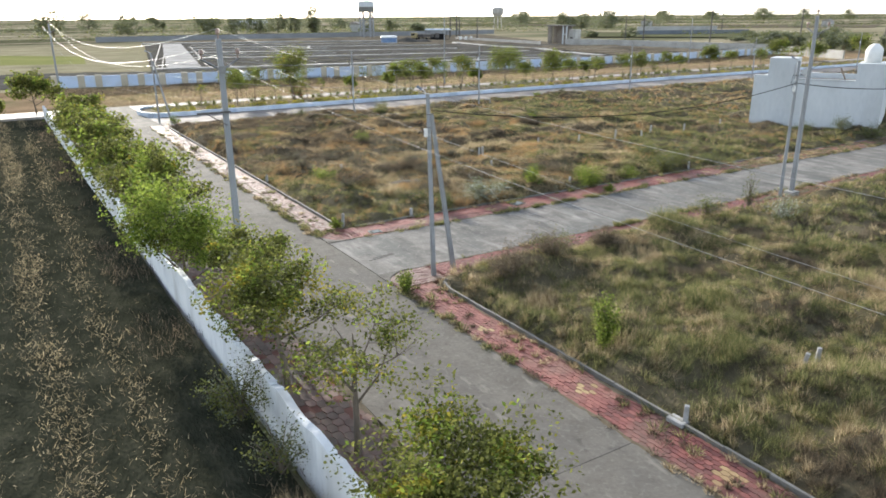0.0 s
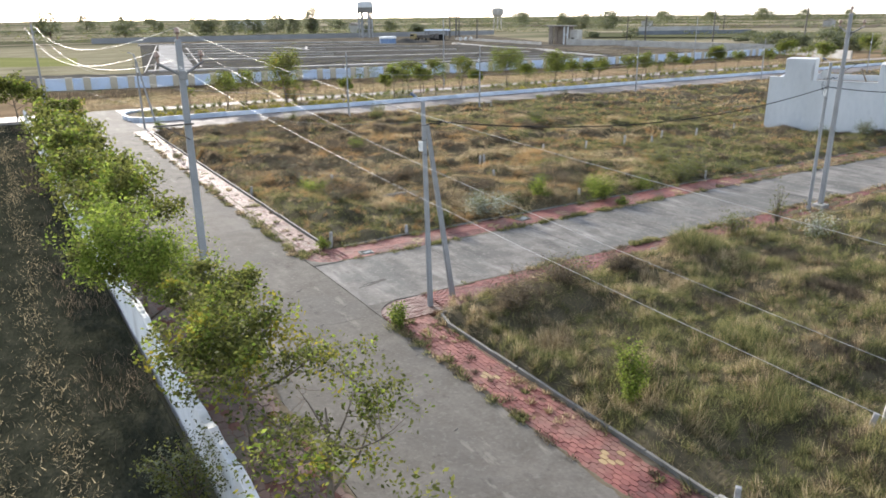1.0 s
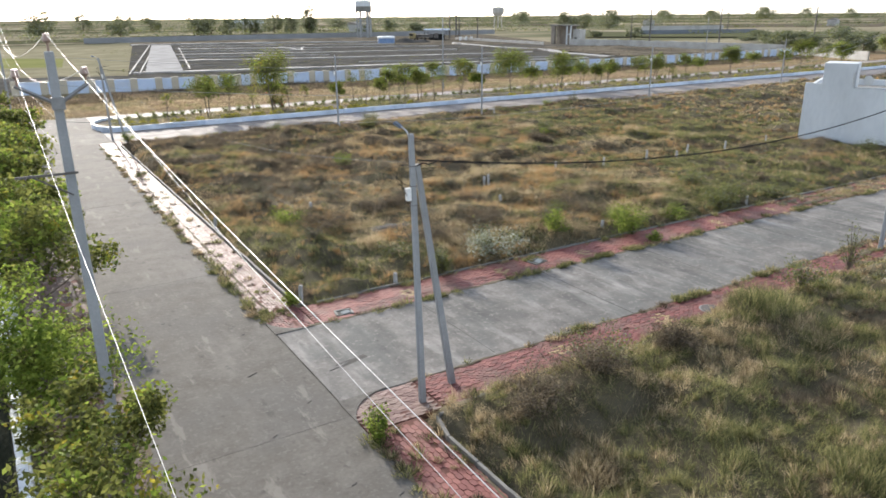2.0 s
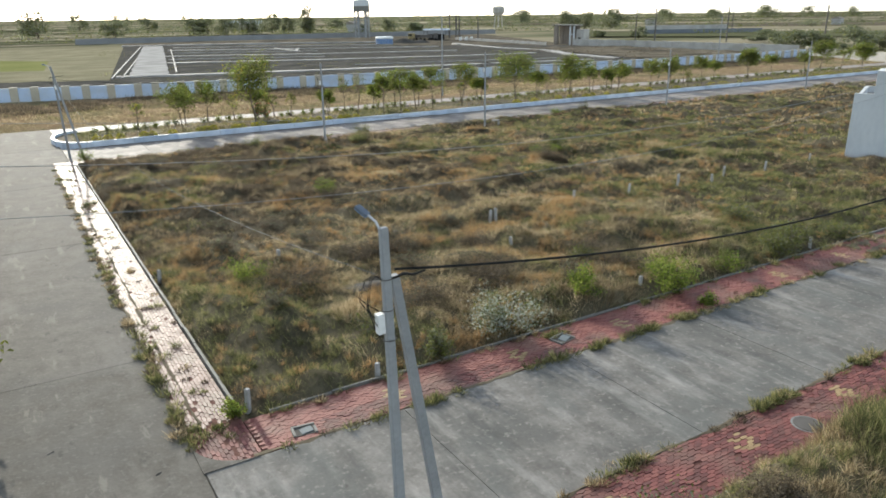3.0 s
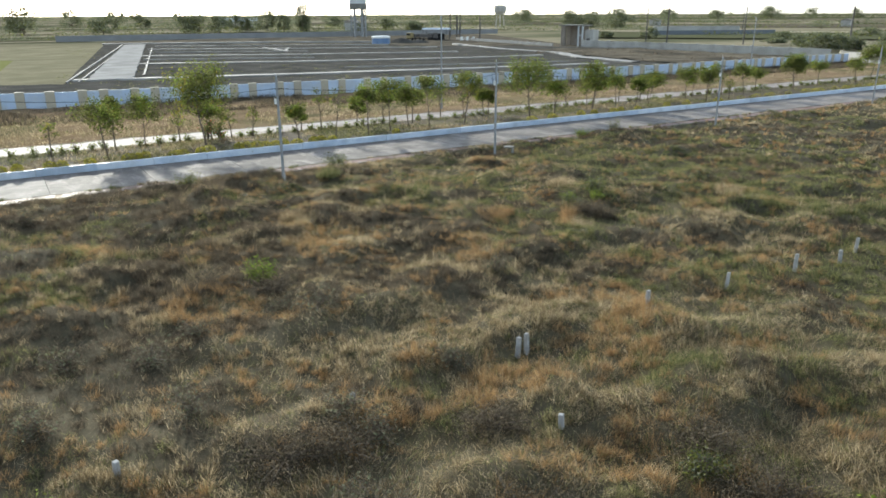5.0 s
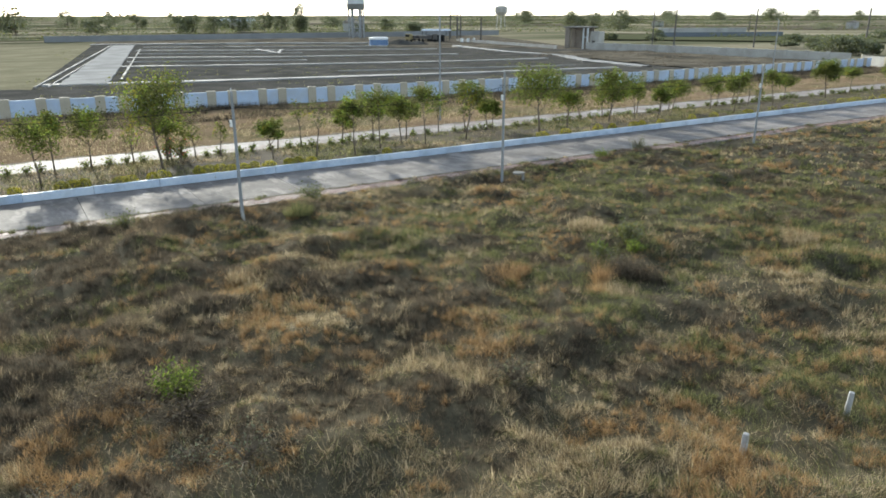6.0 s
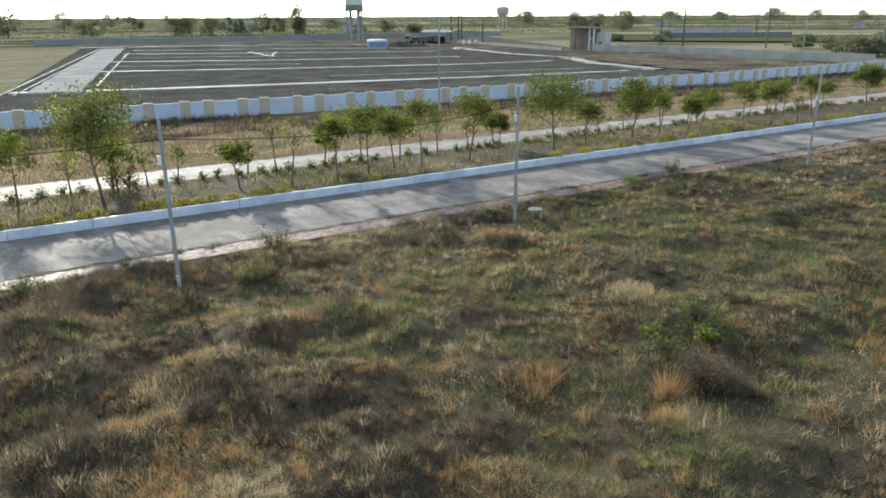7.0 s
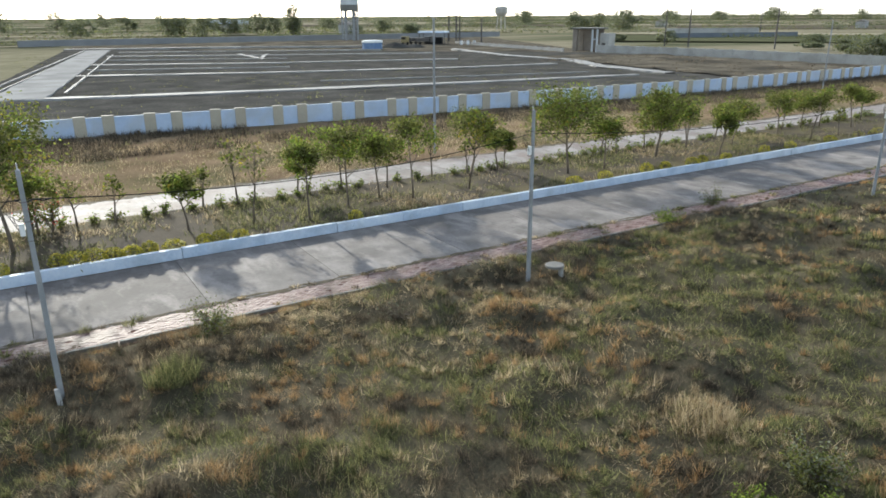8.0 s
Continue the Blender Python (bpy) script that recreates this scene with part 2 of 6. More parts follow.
GREEN_GRASS = material("green_grass", [(0.066, 0.078, 0.033), (0.148, 0.153, 0.062), (0.31, 0.292, 0.128)], 0.5, 0.7, 0.0, 3.0, island=0.7, through_light=0.5, spec=0.1)
STUBBLE = material("crop_stubble", [(0.14, 0.116, 0.068), (0.28, 0.23, 0.137), (0.48, 0.4, 0.25)], 0.8, 0.85, 0.0, 5.0, island=0.6, through_light=0.45, spec=0.2)
BARK = material("bark", [(0.09, 0.07, 0.05), (0.17, 0.135, 0.1)], 3.0, 0.9, 0.6, 25.0, stretch=(1, 1, 0.3))
LEAF = material("leaf", [(0.062, 0.074, 0.02), (0.118, 0.13, 0.034), (0.19, 0.198, 0.052)], 1.0, 0.7, 0.0, 6.0, island=0.55, through_light=0.5, spec=0.12)
LEAF_BRIGHT = material("bright_leaf", [(0.1, 0.15, 0.024), (0.185, 0.245, 0.04), (0.275, 0.335, 0.065)], 1.0, 0.7, 0.0, 6.0, island=0.5, through_light=0.5, spec=0.12)
LEAF_YELLOW = material("yellow_leaf", [(0.12, 0.135, 0.024), (0.2, 0.195, 0.03), (0.3, 0.25, 0.038)], 1.0, 0.7, 0.0, 6.0, island=0.5, through_light=0.5, spec=0.12)
LEAF_SILVER = material("silver_leaf", [(0.17, 0.195, 0.13), (0.32, 0.345, 0.27), (0.5, 0.52, 0.45)], 1.0, 0.6, 0.0, 6.0, island=0.5, through_light=0.3, spec=0.4)
# Leaf colour lightened to paint the haze over far trees.
LEAF_HAZED = material("hazed_leaf", [(0.095, 0.11, 0.068), (0.15, 0.165, 0.105), (0.21, 0.22, 0.145)], 0.2, 0.7, 0.0, 2.0, island=0.4, through_light=0.55, spec=0.15)
FLOWER_YELLOW = material("yellow_hedge_leaf", [(0.2, 0.2, 0.022), (0.38, 0.34, 0.028), (0.56, 0.47, 0.035)], 2.0, 0.6, 0.0, 9.0, island=0.6, through_light=0.35)
FLOWER_RED = material("red_flower", [(0.5, 0.06, 0.05), (0.65, 0.12, 0.1)], 2.0, 0.6, 0.0, 9.0, island=0.5, through_light=0.3)


# ---- building helpers ----
def link(name, bm, mat, parent=None, label="", smooth=False):
    me = bpy.data.meshes.new(name)
    bm.to_mesh(me)
    bm.free()
    return link_mesh(name, me, mat, parent, label, smooth)


def link_mesh(name, me, mat, parent=None, label="", smooth=False):
    if mat and not me.materials:
        for one in (mat if isinstance(mat, (list, tuple)) else [mat]):
            me.materials.append(one)
    if smooth:
        me.polygons.foreach_set("use_smooth", [True] * len(me.polygons))
    ob = new(name, me)
    if parent:
        ob.parent = parent
    if label:
        ob["label"] = label
    return ob


def part(name, bm, mat, parent, label="", smooth=False):
    return link(name, bm, mat, parent, label, smooth)


def thing(name, m, label, category, group="", kind=""):
    ob = new(name)
    ob.empty_display_size = 0.2
    ob.matrix_world = m
    return tagged(ob, label, category, group, kind)


def add_box(bm, x0, y0, z0, x1, y1, z1, bevel=0.0):
    made = bmesh.ops.create_cube(bm, size=1)
    bmesh.ops.transform(bm, verts=made["verts"], matrix=Matrix.LocRotScale(((x0 + x1) / 2, (y0 + y1) / 2, (z0 + z1) / 2), None, (x1 - x0, y1 - y0, z1 - z0)))
    if bevel:
        edges = list({e for v in made["verts"] for e in v.link_edges})
        bmesh.ops.bevel(bm, geom=edges, offset=bevel, segments=2, affect="EDGES", profile=0.6)


def box(x0, y0, z0, x1, y1, z1, bevel=0.0):
    bm = bmesh.new()
    add_box(bm, x0, y0, z0, x1, y1, z1, bevel)
    return bm


def add_tube(bm, points, radii, sides=6):
    """A tapered tube along points, closed at both ends."""
    pts = [Vector(p) for p in points]
    rings = []
    for k, p in enumerate(pts):
        d = (pts[min(k + 1, len(pts) - 1)] - pts[max(k - 1, 0)]).normalized()
        a = d.orthogonal().normalized() if abs(d.z) > 0.99 else d.cross(Vector((0, 0, 1))).normalized()
        b = d.cross(a)
        r = radii[k] if isinstance(radii, (list, tuple)) else radii
        rings.append([bm.verts.new(p + r * (a * math.cos(t) + b * math.sin(t))) for t in (2 * math.pi * j / sides for j in range(sides))])
    for r0, r1 in zip(rings, rings[1:]):
        for j in range(sides):
            bm.faces.new((r0[j], r0[(j + 1) % sides], r1[(j + 1) % sides], r1[j]))
    bm.faces.new(rings[0][::-1])
    bm.faces.new(rings[-1])


def tube(points, radii, sides=6):
    bm = bmesh.new()
    add_tube(bm, points, radii, sides)
    bmesh.ops.recalc_face_normals(bm, faces=bm.faces)
    return bm


def add_frustum(bm, w0, d0, w1, d1, z0, z1, cx=0.0, cy=0.0, lean=(0, 0)):
    low = [bm.verts.new((cx + sx * w0 / 2, cy + sy * d0 / 2, z0)) for sx, sy in ((-1, -1), (1, -1), (1, 1), (-1, 1))]
    top = [bm.verts.new((cx + lean[0] + sx * w1 / 2, cy + lean[1] + sy * d1 / 2, z1)) for sx, sy in ((-1, -1), (1, -1), (1, 1), (-1, 1))]
    bm.faces.new(low[::-1])
    bm.faces.new(top)
    for j in range(4):
        bm.faces.new((low[j], low[(j + 1) % 4], top[(j + 1) % 4], top[j]))


def sag_points(a, b, sag, n=24):
    a, b = Vector(a), Vector(b)
    return [a.lerp(b, k / n) - Vector((0, 0, 4 * sag * (k / n) * (1 - k / n))) for k in range(n + 1)]


def sheet(name, corners, z, mat, step=0.0, rough=0.0, label="", category="ground"):
    """A level piece of ground over a convex quadrangle, with a little unevenness."""
    bm = bmesh.new()
    (ax, ay), (bx, by), (cx, cy), (dx, dy) = corners
    nu = max(1, int(math.hypot(bx - ax, by - ay) / step)) if step else 1
    nv = max(1, int(math.hypot(dx - ax, dy - ay) / step)) if step else 1
    grid = []
    for j in range(nv + 1):
        v = j / nv
        row = []
        for i in range(nu + 1):
            u = i / nu
            x = (ax * (1 - u) + bx * u) * (1 - v) + (dx * (1 - u) + cx * u) * v
            y = (ay * (1 - u) + by * u) * (1 - v) + (dy * (1 - u) + cy * u) * v
            h = rough * noise.noise(Vector((x * 0.35, y * 0.35, 3.1))) if rough else 0.0
            row.append(bm.verts.new((x, y, z + h)))
        grid.append(row)
    for j in range(nv):
        for i in range(nu):
            bm.faces.new((grid[j][i], grid[j][i + 1], grid[j + 1][i + 1], grid[j + 1][i]))
    ob = link(name, bm, mat, smooth=bool(rough))
    return tagged(ob, label, category, kind="structure")


def hash01(ix, iy, seed):
    n = (ix.astype(np.int64) * 374761393 + iy.astype(np.int64) * 668265263 + seed * 1442695041) & 0x7FFFFFFF
    n = ((n ^ (n >> 13)) * 1274126177) & 0x7FFFFFFF
    return ((n ^ (n >> 16)) & 0xFFFF) / 65535.0


def field_noise(x, y, scale, seed=0):
    """Smooth value noise in 0..1 over the plan."""
    x, y = np.asarray(x) / scale, np.asarray(y) / scale
    ix, iy = np.floor(x), np.floor(y)
    fx, fy = x - ix, y - iy
    fx, fy = fx * fx * (3 - 2 * fx), fy * fy * (3 - 2 * fy)
    a, b = hash01(ix, iy, seed), hash01(ix + 1, iy, seed)
    c, d = hash01(ix, iy + 1, seed), hash01(ix + 1, iy + 1, seed)
    return (a * (1 - fx) + b * fx) * (1 - fy) + (c * (1 - fx) + d * fx) * fy


def triangles(name, verts, mat, parent=None, label="", mat_index=None):
    """One mesh of loose triangles from an array of 3 n points."""
    n = len(verts) // 3
    me = bpy.data.meshes.new(name)
    me.vertices.add(3 * n)
    me.vertices.foreach_set("co", np.ascontiguousarray(verts, dtype=np.float32).ravel())
    me.loops.add(3 * n)
    me.loops.foreach_set("vertex_index", np.arange(3 * n, dtype=np.int32))
    me.polygons.add(n)
    me.polygons.foreach_set("loop_start", np.arange(0, 3 * n, 3, dtype=np.int32))
    me.polygons.foreach_set("loop_total", np.full(n, 3, dtype=np.int32))
    if mat_index is not None:
        me.polygons.foreach_set("material_index", np.asarray(mat_index, dtype=np.int32))
    for one in (mat if isinstance(mat, (list, tuple)) else [mat]):
        me.materials.append(one)
    me.update()
    return link_mesh(name, me, None, parent, label)


def blades(x, y, z, height, width, lean, rng, aim=None):
    """Grass blades as triangles; arrays give each blade's foot, height, width and lean."""
    n = len(x)
    a = rng.uniform(0, 2 * math.pi, n) if aim is None else aim
    dx, dy = np.cos(a), np.sin(a)
    b = rng.uniform(0, 2 * math.pi, n)
    wx, wy = np.cos(b) * width / 2, np.sin(b) * width / 2
    v = np.empty((n, 3, 3), np.float32)
    v[:, 0] = np.stack([x - wx, y - wy, z], 1)
    v[:, 1] = np.stack([x + wx, y + wy, z], 1)
    v[:, 2] = np.stack([x + dx * lean * height, y + dy * lean * height, z + height * np.sqrt(np.maximum(0.05, 1 - lean ** 2))], 1)
    return v.reshape(-1, 3)


def hump(x, y):
    """Height of the matted mounds of the two grassy plots over the plan, level at their edges."""
    x, y = np.asarray(x, dtype=float), np.asarray(y, dtype=float)
    m = 0.42 * np.clip(field_noise(x, y, 1.7, 301) - 0.4, 0, 1) / 0.6 + 0.25 * field_noise(x + 0.4 * y, y, 0.75, 303) + 0.2 * field_noise(x, y, 6.0, 305)
    m = m + 0.15 * np.exp(-((y + 1.7) / 1.0) ** 2)
    edge = np.where(y > 3, np.minimum(np.minimum(x + 0.4, y - 6.7), 39.8 - y), np.minimum(x + 0.3, -0.35 - y))
    return m * np.clip(edge / 0.5, 0, 1)


# ---- ground and roads ----
def plain_z(x, y):
    """The plain falls away very gently beyond the land being laid out."""
    return -0.4 - 0.005 * max(0.0, min(900.0, math.hypot(x, y)) - 230)


bm = bmesh.new()
rings, spokes = [0, 120, 230, 300, 400, 600, 900, 1400, 2200, 3300, 4600], 72
grid = [[bm.verts.new((r * math.cos(2 * math.pi * k / spokes), r * math.sin(2 * math.pi * k / spokes), plain_z(r, 0))) for k in range(spokes)] for r in rings[1:]]
hub = bm.verts.new((0, 0, plain_z(0, 0)))
for k in range(spokes):
    bm.faces.new((hub, grid[0][k], grid[0][(k + 1) % spokes]))
    for inner, outer in zip(grid, grid[1:]):
        bm.faces.new((inner[k], outer[k], outer[(k + 1) % spokes], inner[(k + 1) % spokes]))
tagged(link("ground", bm, PLAIN), "wide dry plain of fields reaching the horizon", "ground", kind="structure")
sheet("ground_field", [(-60, -60), (-7.5, -60), (-8.15, 52), (-60, 52)], -0.1, SOIL_DARK, 0.6, 0.1, "dark ploughed field with crop stubble rows")
for plot in (sheet("ground_plot_near", [(-0.3, -45), (60, -45), (60, -0.6), (-0.3, -0.6)], -0.06, SOIL_PLOT, 0.5, 0.1, "dry earth of an empty grassy plot"),
             sheet("ground_plot_far", [(-0.4, 6.65), (130, 6.65), (130, 39.85), (-0.4, 39.85)], -0.06, SOIL_PLOT, 0.5, 0.1, "dry earth of a large empty grassy plot")):
    spots = np.array([v.co[:] for v in plot.data.vertices])
    spots[:, 2] = -0.1 + hump(spots[:, 0], spots[:, 1])
    plot.data.vertices.foreach_set("co", spots.astype(np.float32).ravel())
sheet("ground_verge", [(-40, 56.75), (160, 56.75), (160, 74), (-40, 82)], -0.08, SOIL_VERGE, 1.2, 0.14, "dry yellow grass verge beyond the road")
sheet("ground_verge_left", [(-60, 82), (8, 79.5), (33, 226), (-80, 226)], -0.09, WASTE, label="dull olive brown field")
sheet("ground_soil_left", [(-34, 90), (6.2, 79.8), (10.2, 104), (-8, 112)], -0.02, SOIL_BLACK, 1.5, 0.1, "dark bare soil beside a pale blue wall")
sheet("ground_green_field", [(-60, 158), (3.8, 133), (6.5, 163), (-60, 235)], -0.08, FIELD_GREEN, label="low green crop field")
sheet("ground_building_land", [(6, 79.2), (118, 74.2), (131, 140), (32, 236)], 0.06, SOIL_BLACK, 1.5, 0.13, "black bare soil of plots being laid out")


def lane(name, a, b, width, z, mat, label):
    """A pale lane between two points of the plan."""
    ax, ay, bx, by = *a, *b
    d = math.hypot(bx - ax, by - ay)
    nx, ny = -(by - ay) / d * width / 2, (bx - ax) / d * width / 2
    bm = bmesh.new()
    n = max(1, int(d / 1.2))
    left, right = [], []
    for k in range(n + 1):
        u = k / n
        x, y = ax + (bx - ax) * u, ay + (by - ay) * u
        j = (0.1 if width > 4 else 0.8) * noise.noise(Vector((x * 0.17, y * 0.17, 1.7))) + (0.05 if width > 4 else 0.5) * noise.noise(Vector((x * 0.6, y * 0.6, 4.2)))
        for row, s in ((left, 1), (right, -1)):
            row.append((bm.verts.new((x + nx * s * (1 + j), y + ny * s * (1 + j), z)), bm.verts.new((x + nx * s, y + ny * s, z - 0.5))))
    for k in range(n):
        (l0, g0), (l1, g1), (r0, h0), (r1, h1) = left[k], left[k + 1], right[k], right[k + 1]
        bm.faces.new((l0, r0, r1, l1))
        bm.faces.new((l0, l1, g1, g0))
        bm.faces.new((r1, r0, h0, h1))
    return tagged(link(name, bm, mat), label, "lane", kind="structure")


# The lanes of the land being laid out behind the pale blue wall.
lane("road_lane_wide", (15.7, 106), (37.4, 220), 5.4, 0.235, LANE_GREY, "wide pale concrete lane across black soil")
for a, b, w in (((11.5, 107.6), (26.4, 103.4), 2.0), ((26.4, 103.4), (48, 99.1), 2.0), ((48, 99.1), (68, 95.6), 1.7), ((68, 95.6), (90, 92.6), 1.4), ((24, 136), (48, 127), 1.5), ((48, 127), (76.5, 119), 1.5), ((76.5, 119), (96, 117), 1.3),
                ((29, 161), (55.6, 148.6), 1.5), ((55.6, 148.6), (90, 138.5), 1.2), ((35.5, 190), (64.8, 174.5), 1.5), ((64.8, 174.5), (98, 160), 1.1), ((31, 233), (73, 220), 2.0), ((73, 220), (108, 199), 1.4), ((10.4, 104.4), (34.5, 222), 0.22), ((11.8, 104.4), (36, 222), 0.16),
                ((20.6, 110.7), (37.4, 196), 0.22), ((61, 182), (59.5, 160), 1.0), ((66, 178), (60, 164), 0.8), ((96, 92), (98, 108), 2.6), ((98, 108), (105.5, 124), 2.6), ((105.5, 124), (104.5, 141), 2.2), ((104.5, 141), (112, 174), 1.8),
                ((27, 148), (56, 136.5), 0.35), ((50, 109), (88, 100), 0.3), ((33, 175), (64, 160), 0.35), ((40, 206), (96, 182), 0.8)):
    lane("road_lane_narrow", a, b, w, 0.22, PALE_TRACK, "narrow pale plot line across black soil")
sheet("ground_waste", [(97, 79), (132, 78), (131, 128), (107, 138)], 0.2, SOIL_SITE, 1.5, 0.25, "rough olive brown waste ground before a grey wall")

# Far fields in bands out to the horizon; more tan ones leftwards imitate haze.
rng_p = random.Random(31)
for k in range(64):
    dist = 230 * (1.065 ** k)
    if dist > 3600:
        break
    for az in range(-12, 84, 12):
        if rng_p.random() < 0.42:
            continue
        a = radians(az + rng_p.uniform(-4, 4))
        w, d = dist * rng_p.uniform(0.1, 0.26), dist * rng_p.uniform(0.02, 0.06)
        cx, cy = dist * math.sin(a), dist * math.cos(a)
        if (cx < 280 and cy < 262) or (az > 18 and dist < 900):
            continue
        t = a + rng_p.uniform(-0.25, 0.25)
        ux, uy, vx, vy = math.cos(t) * w / 2, -math.sin(t) * w / 2, math.sin(t) * d / 2, math.cos(t) * d / 2
        field = sheet("ground_far_field", [(cx - ux - vx, cy - uy - vy), (cx + ux - vx, cy + uy - vy), (cx + ux + vx, cy + uy + vy), (cx - ux + vx, cy - uy + vy)], 0.0,
              rng_p.choice((FIELD_TAN, FIELD_OLIVE, FIELD_OLIVE, FIELD_BROWN, FIELD_BROWN) if az > 18 else (FIELD_TAN, FIELD_TAN, FIELD_OLIVE)), label="flat field strip far out on the plain", step=dist * 0.02)
        lift = 0.25 + 0.02 * (k % 20) + 0.002 * (az + 12)
        for vert in field.data.vertices:
            vert.co.z = plain_z(vert.co.x, vert.co.y) + lift

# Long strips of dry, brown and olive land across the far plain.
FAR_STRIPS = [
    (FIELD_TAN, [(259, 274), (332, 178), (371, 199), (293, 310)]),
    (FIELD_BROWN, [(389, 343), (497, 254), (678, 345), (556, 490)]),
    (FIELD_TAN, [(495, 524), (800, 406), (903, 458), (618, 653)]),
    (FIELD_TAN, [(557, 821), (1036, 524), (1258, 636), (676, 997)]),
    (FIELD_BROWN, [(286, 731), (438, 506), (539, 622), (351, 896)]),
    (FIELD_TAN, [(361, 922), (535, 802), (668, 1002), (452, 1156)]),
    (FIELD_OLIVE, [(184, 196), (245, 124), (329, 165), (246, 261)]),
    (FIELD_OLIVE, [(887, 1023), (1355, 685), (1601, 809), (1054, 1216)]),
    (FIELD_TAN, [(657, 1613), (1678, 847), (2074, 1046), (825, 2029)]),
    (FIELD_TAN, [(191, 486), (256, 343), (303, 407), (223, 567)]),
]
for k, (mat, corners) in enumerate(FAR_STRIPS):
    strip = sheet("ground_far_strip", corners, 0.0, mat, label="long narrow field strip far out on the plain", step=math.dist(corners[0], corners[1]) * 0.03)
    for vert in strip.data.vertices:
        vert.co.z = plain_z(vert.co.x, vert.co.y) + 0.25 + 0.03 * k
sheet("ground_site_edge", [(131.5, 140), (32, 236.5), (36, 266), (180, 258)], -0.22, SOIL_SITE, 3.0, 0.15, "dark brown trodden soil at the edge of the building land")

LEFT_L, LEFT_R, CROSS_A, CROSS_B = -5.6, -1.59, 0.95, 5.14


def road(name, label):
    return tagged(new(name), label, "road", kind="structure")


def slabs(parent, x0, y0, x1, y1, along, lengths, z=0.0, gap=0.012, mat=CONCRETE):
    """Concrete slabs laid end to end along x or y, each an object of its own."""
    start, end = (y0, y1) if along == "y" else (x0, x1)
    p = start
    rng = random.Random(int(x0 * 7 + y0 * 13))
    while p < end - 0.05:
        q = min(end, p + lengths * rng.uniform(0.92, 1.08))
        if end - q < 1.0:
            q = end
        tilt = rng.uniform(-0.004, 0.004)
        if along == "y":
            bm = box(x0, p + gap / 2, z - 0.2, x1, q - gap / 2, z + tilt, 0.012)
        else:
            bm = box(p + gap / 2, y0, z - 0.2, q - gap / 2, y1, z + tilt, 0.012)
        part("slab", bm, mat, parent)
        p = q


road_left = road("road_left", "grey cast concrete lane along a white boundary wall")
slabs(road_left, LEFT_L, -42, LEFT_R, 41.18, "y", 11.0, gap=0.006)
slabs(road_left, LEFT_L, 41.2, LEFT_R + 0.9, 56.7, "y", 5.3)
road_cross = road("road_cross", "grey cast concrete side street between grassy plots")
slabs(road_cross, LEFT_R + 0.02, CROSS_A, 118, CROSS_B, "x", 4.6, mat=CONCRETE_BRUSHED)


def corner_fill(cx, cy, mx, my, r):
    """The curved piece of concrete between a road corner and the rounded end of the footway; m is the middle of its curve."""
    a0 = math.atan2(cy - my, cx - mx)
    rim = [(mx + r * math.cos(a0 + radians(k)), my + r * math.sin(a0 + radians(k))) for k in range(-45, 46, 9)]
    bm = bmesh.new()
    low = [bm.verts.new((x, y, -0.15)) for x, y in [(cx, cy)] + rim]
    top = [bm.verts.new((x, y, 0.022)) for x, y in [(cx, cy)] + rim]
    n = len(top)
    bm.faces.new(top)
    for j in range(n):
        bm.faces.new((low[j], low[(j + 1) % n], top[(j + 1) % n], top[j]))
    bmesh.ops.recalc_face_normals(bm, faces=bm.faces)
    part("slab", bm, CONCRETE, road_cross)


corner_fill(LEFT_R - 0.02, CROSS_B - 0.02, LEFT_R + 1.1, CROSS_B + 1.1, 1.12)
corner_fill(LEFT_R - 0.02, CROSS_A + 0.02, LEFT_R + 1.2, CROSS_A - 1.2, 1.22)
road_far = road("road_far", "grey cast concrete road along a white and blue kerb")
slabs(road_far, LEFT_R + 0.92, 41.2, 135, 46.1, "x", 4.6, mat=CONCRETE_WARM)
road_second = road("road_second", "pale dusty second carriageway behind the planted median")
slabs(road_second, LEFT_R + 0.92, 52.72, 150, 56.7, "x", 5.0, 0.0, mat=CONCRETE_DUSTY)
slabs(road_second, -70, 52.8, LEFT_L - 0.02, 56.7, "x", 5.0, 0.0, mat=CONCRETE_DUSTY)


def kerb(name, points, width, z0, z1, mat, label, length=1.0):
    """A row of kerb stones along a line of the plan, each an object of its own."""
    parent = tagged(new(name), label, "kerb", kind="structure")
    rng = random.Random(len(points) + int(points[0][0] * 11))
    for (ax, ay), (bx, by) in zip(points, points[1:]):
        d = math.hypot(bx - ax, by - ay)
        n = max(1, round(d / length))
        me = None
        for k in range(n):
            u = (k + 0.5) / n
            if me is None:
                bm = box(-d / n / 2 + 0.006, -width / 2, z0, d / n / 2 - 0.006, width / 2, z1, 0.015)
                me = bpy.data.meshes.new("kerb_stone")
                bm.to_mesh(me)
                bm.free()
                me.materials.append(mat)
            ob = new("kerb_stone", me)
            ob.parent = parent
            ob.matrix_basis = pose(ax + (bx - ax) * u + rng.uniform(-0.01, 0.01), ay + (by - ay) * u + rng.uniform(-0.01, 0.01), rng.uniform(-0.012, 0.012),
                                   rng.uniform(-1.5, 1.5), 0, math.degrees(math.atan2(by - ay, bx - ax)) + rng.uniform(-0.7, 0.7))
    return parent


kerb("kerb_near_plot", [(-0.3, -42), (-0.3, -1.6)], 0.075, -0.2, 0.10, KERB_GREY, "thin grey concrete edging beside red pavers")
kerb("kerb_corner_near", [(-0.3, -1.6), (-0.1, -0.8), (0.6, -0.62), (1.6, -0.57)], 0.075, -0.2, 0.09, KERB_GREY, "thin grey concrete edging round a corner", 0.5)
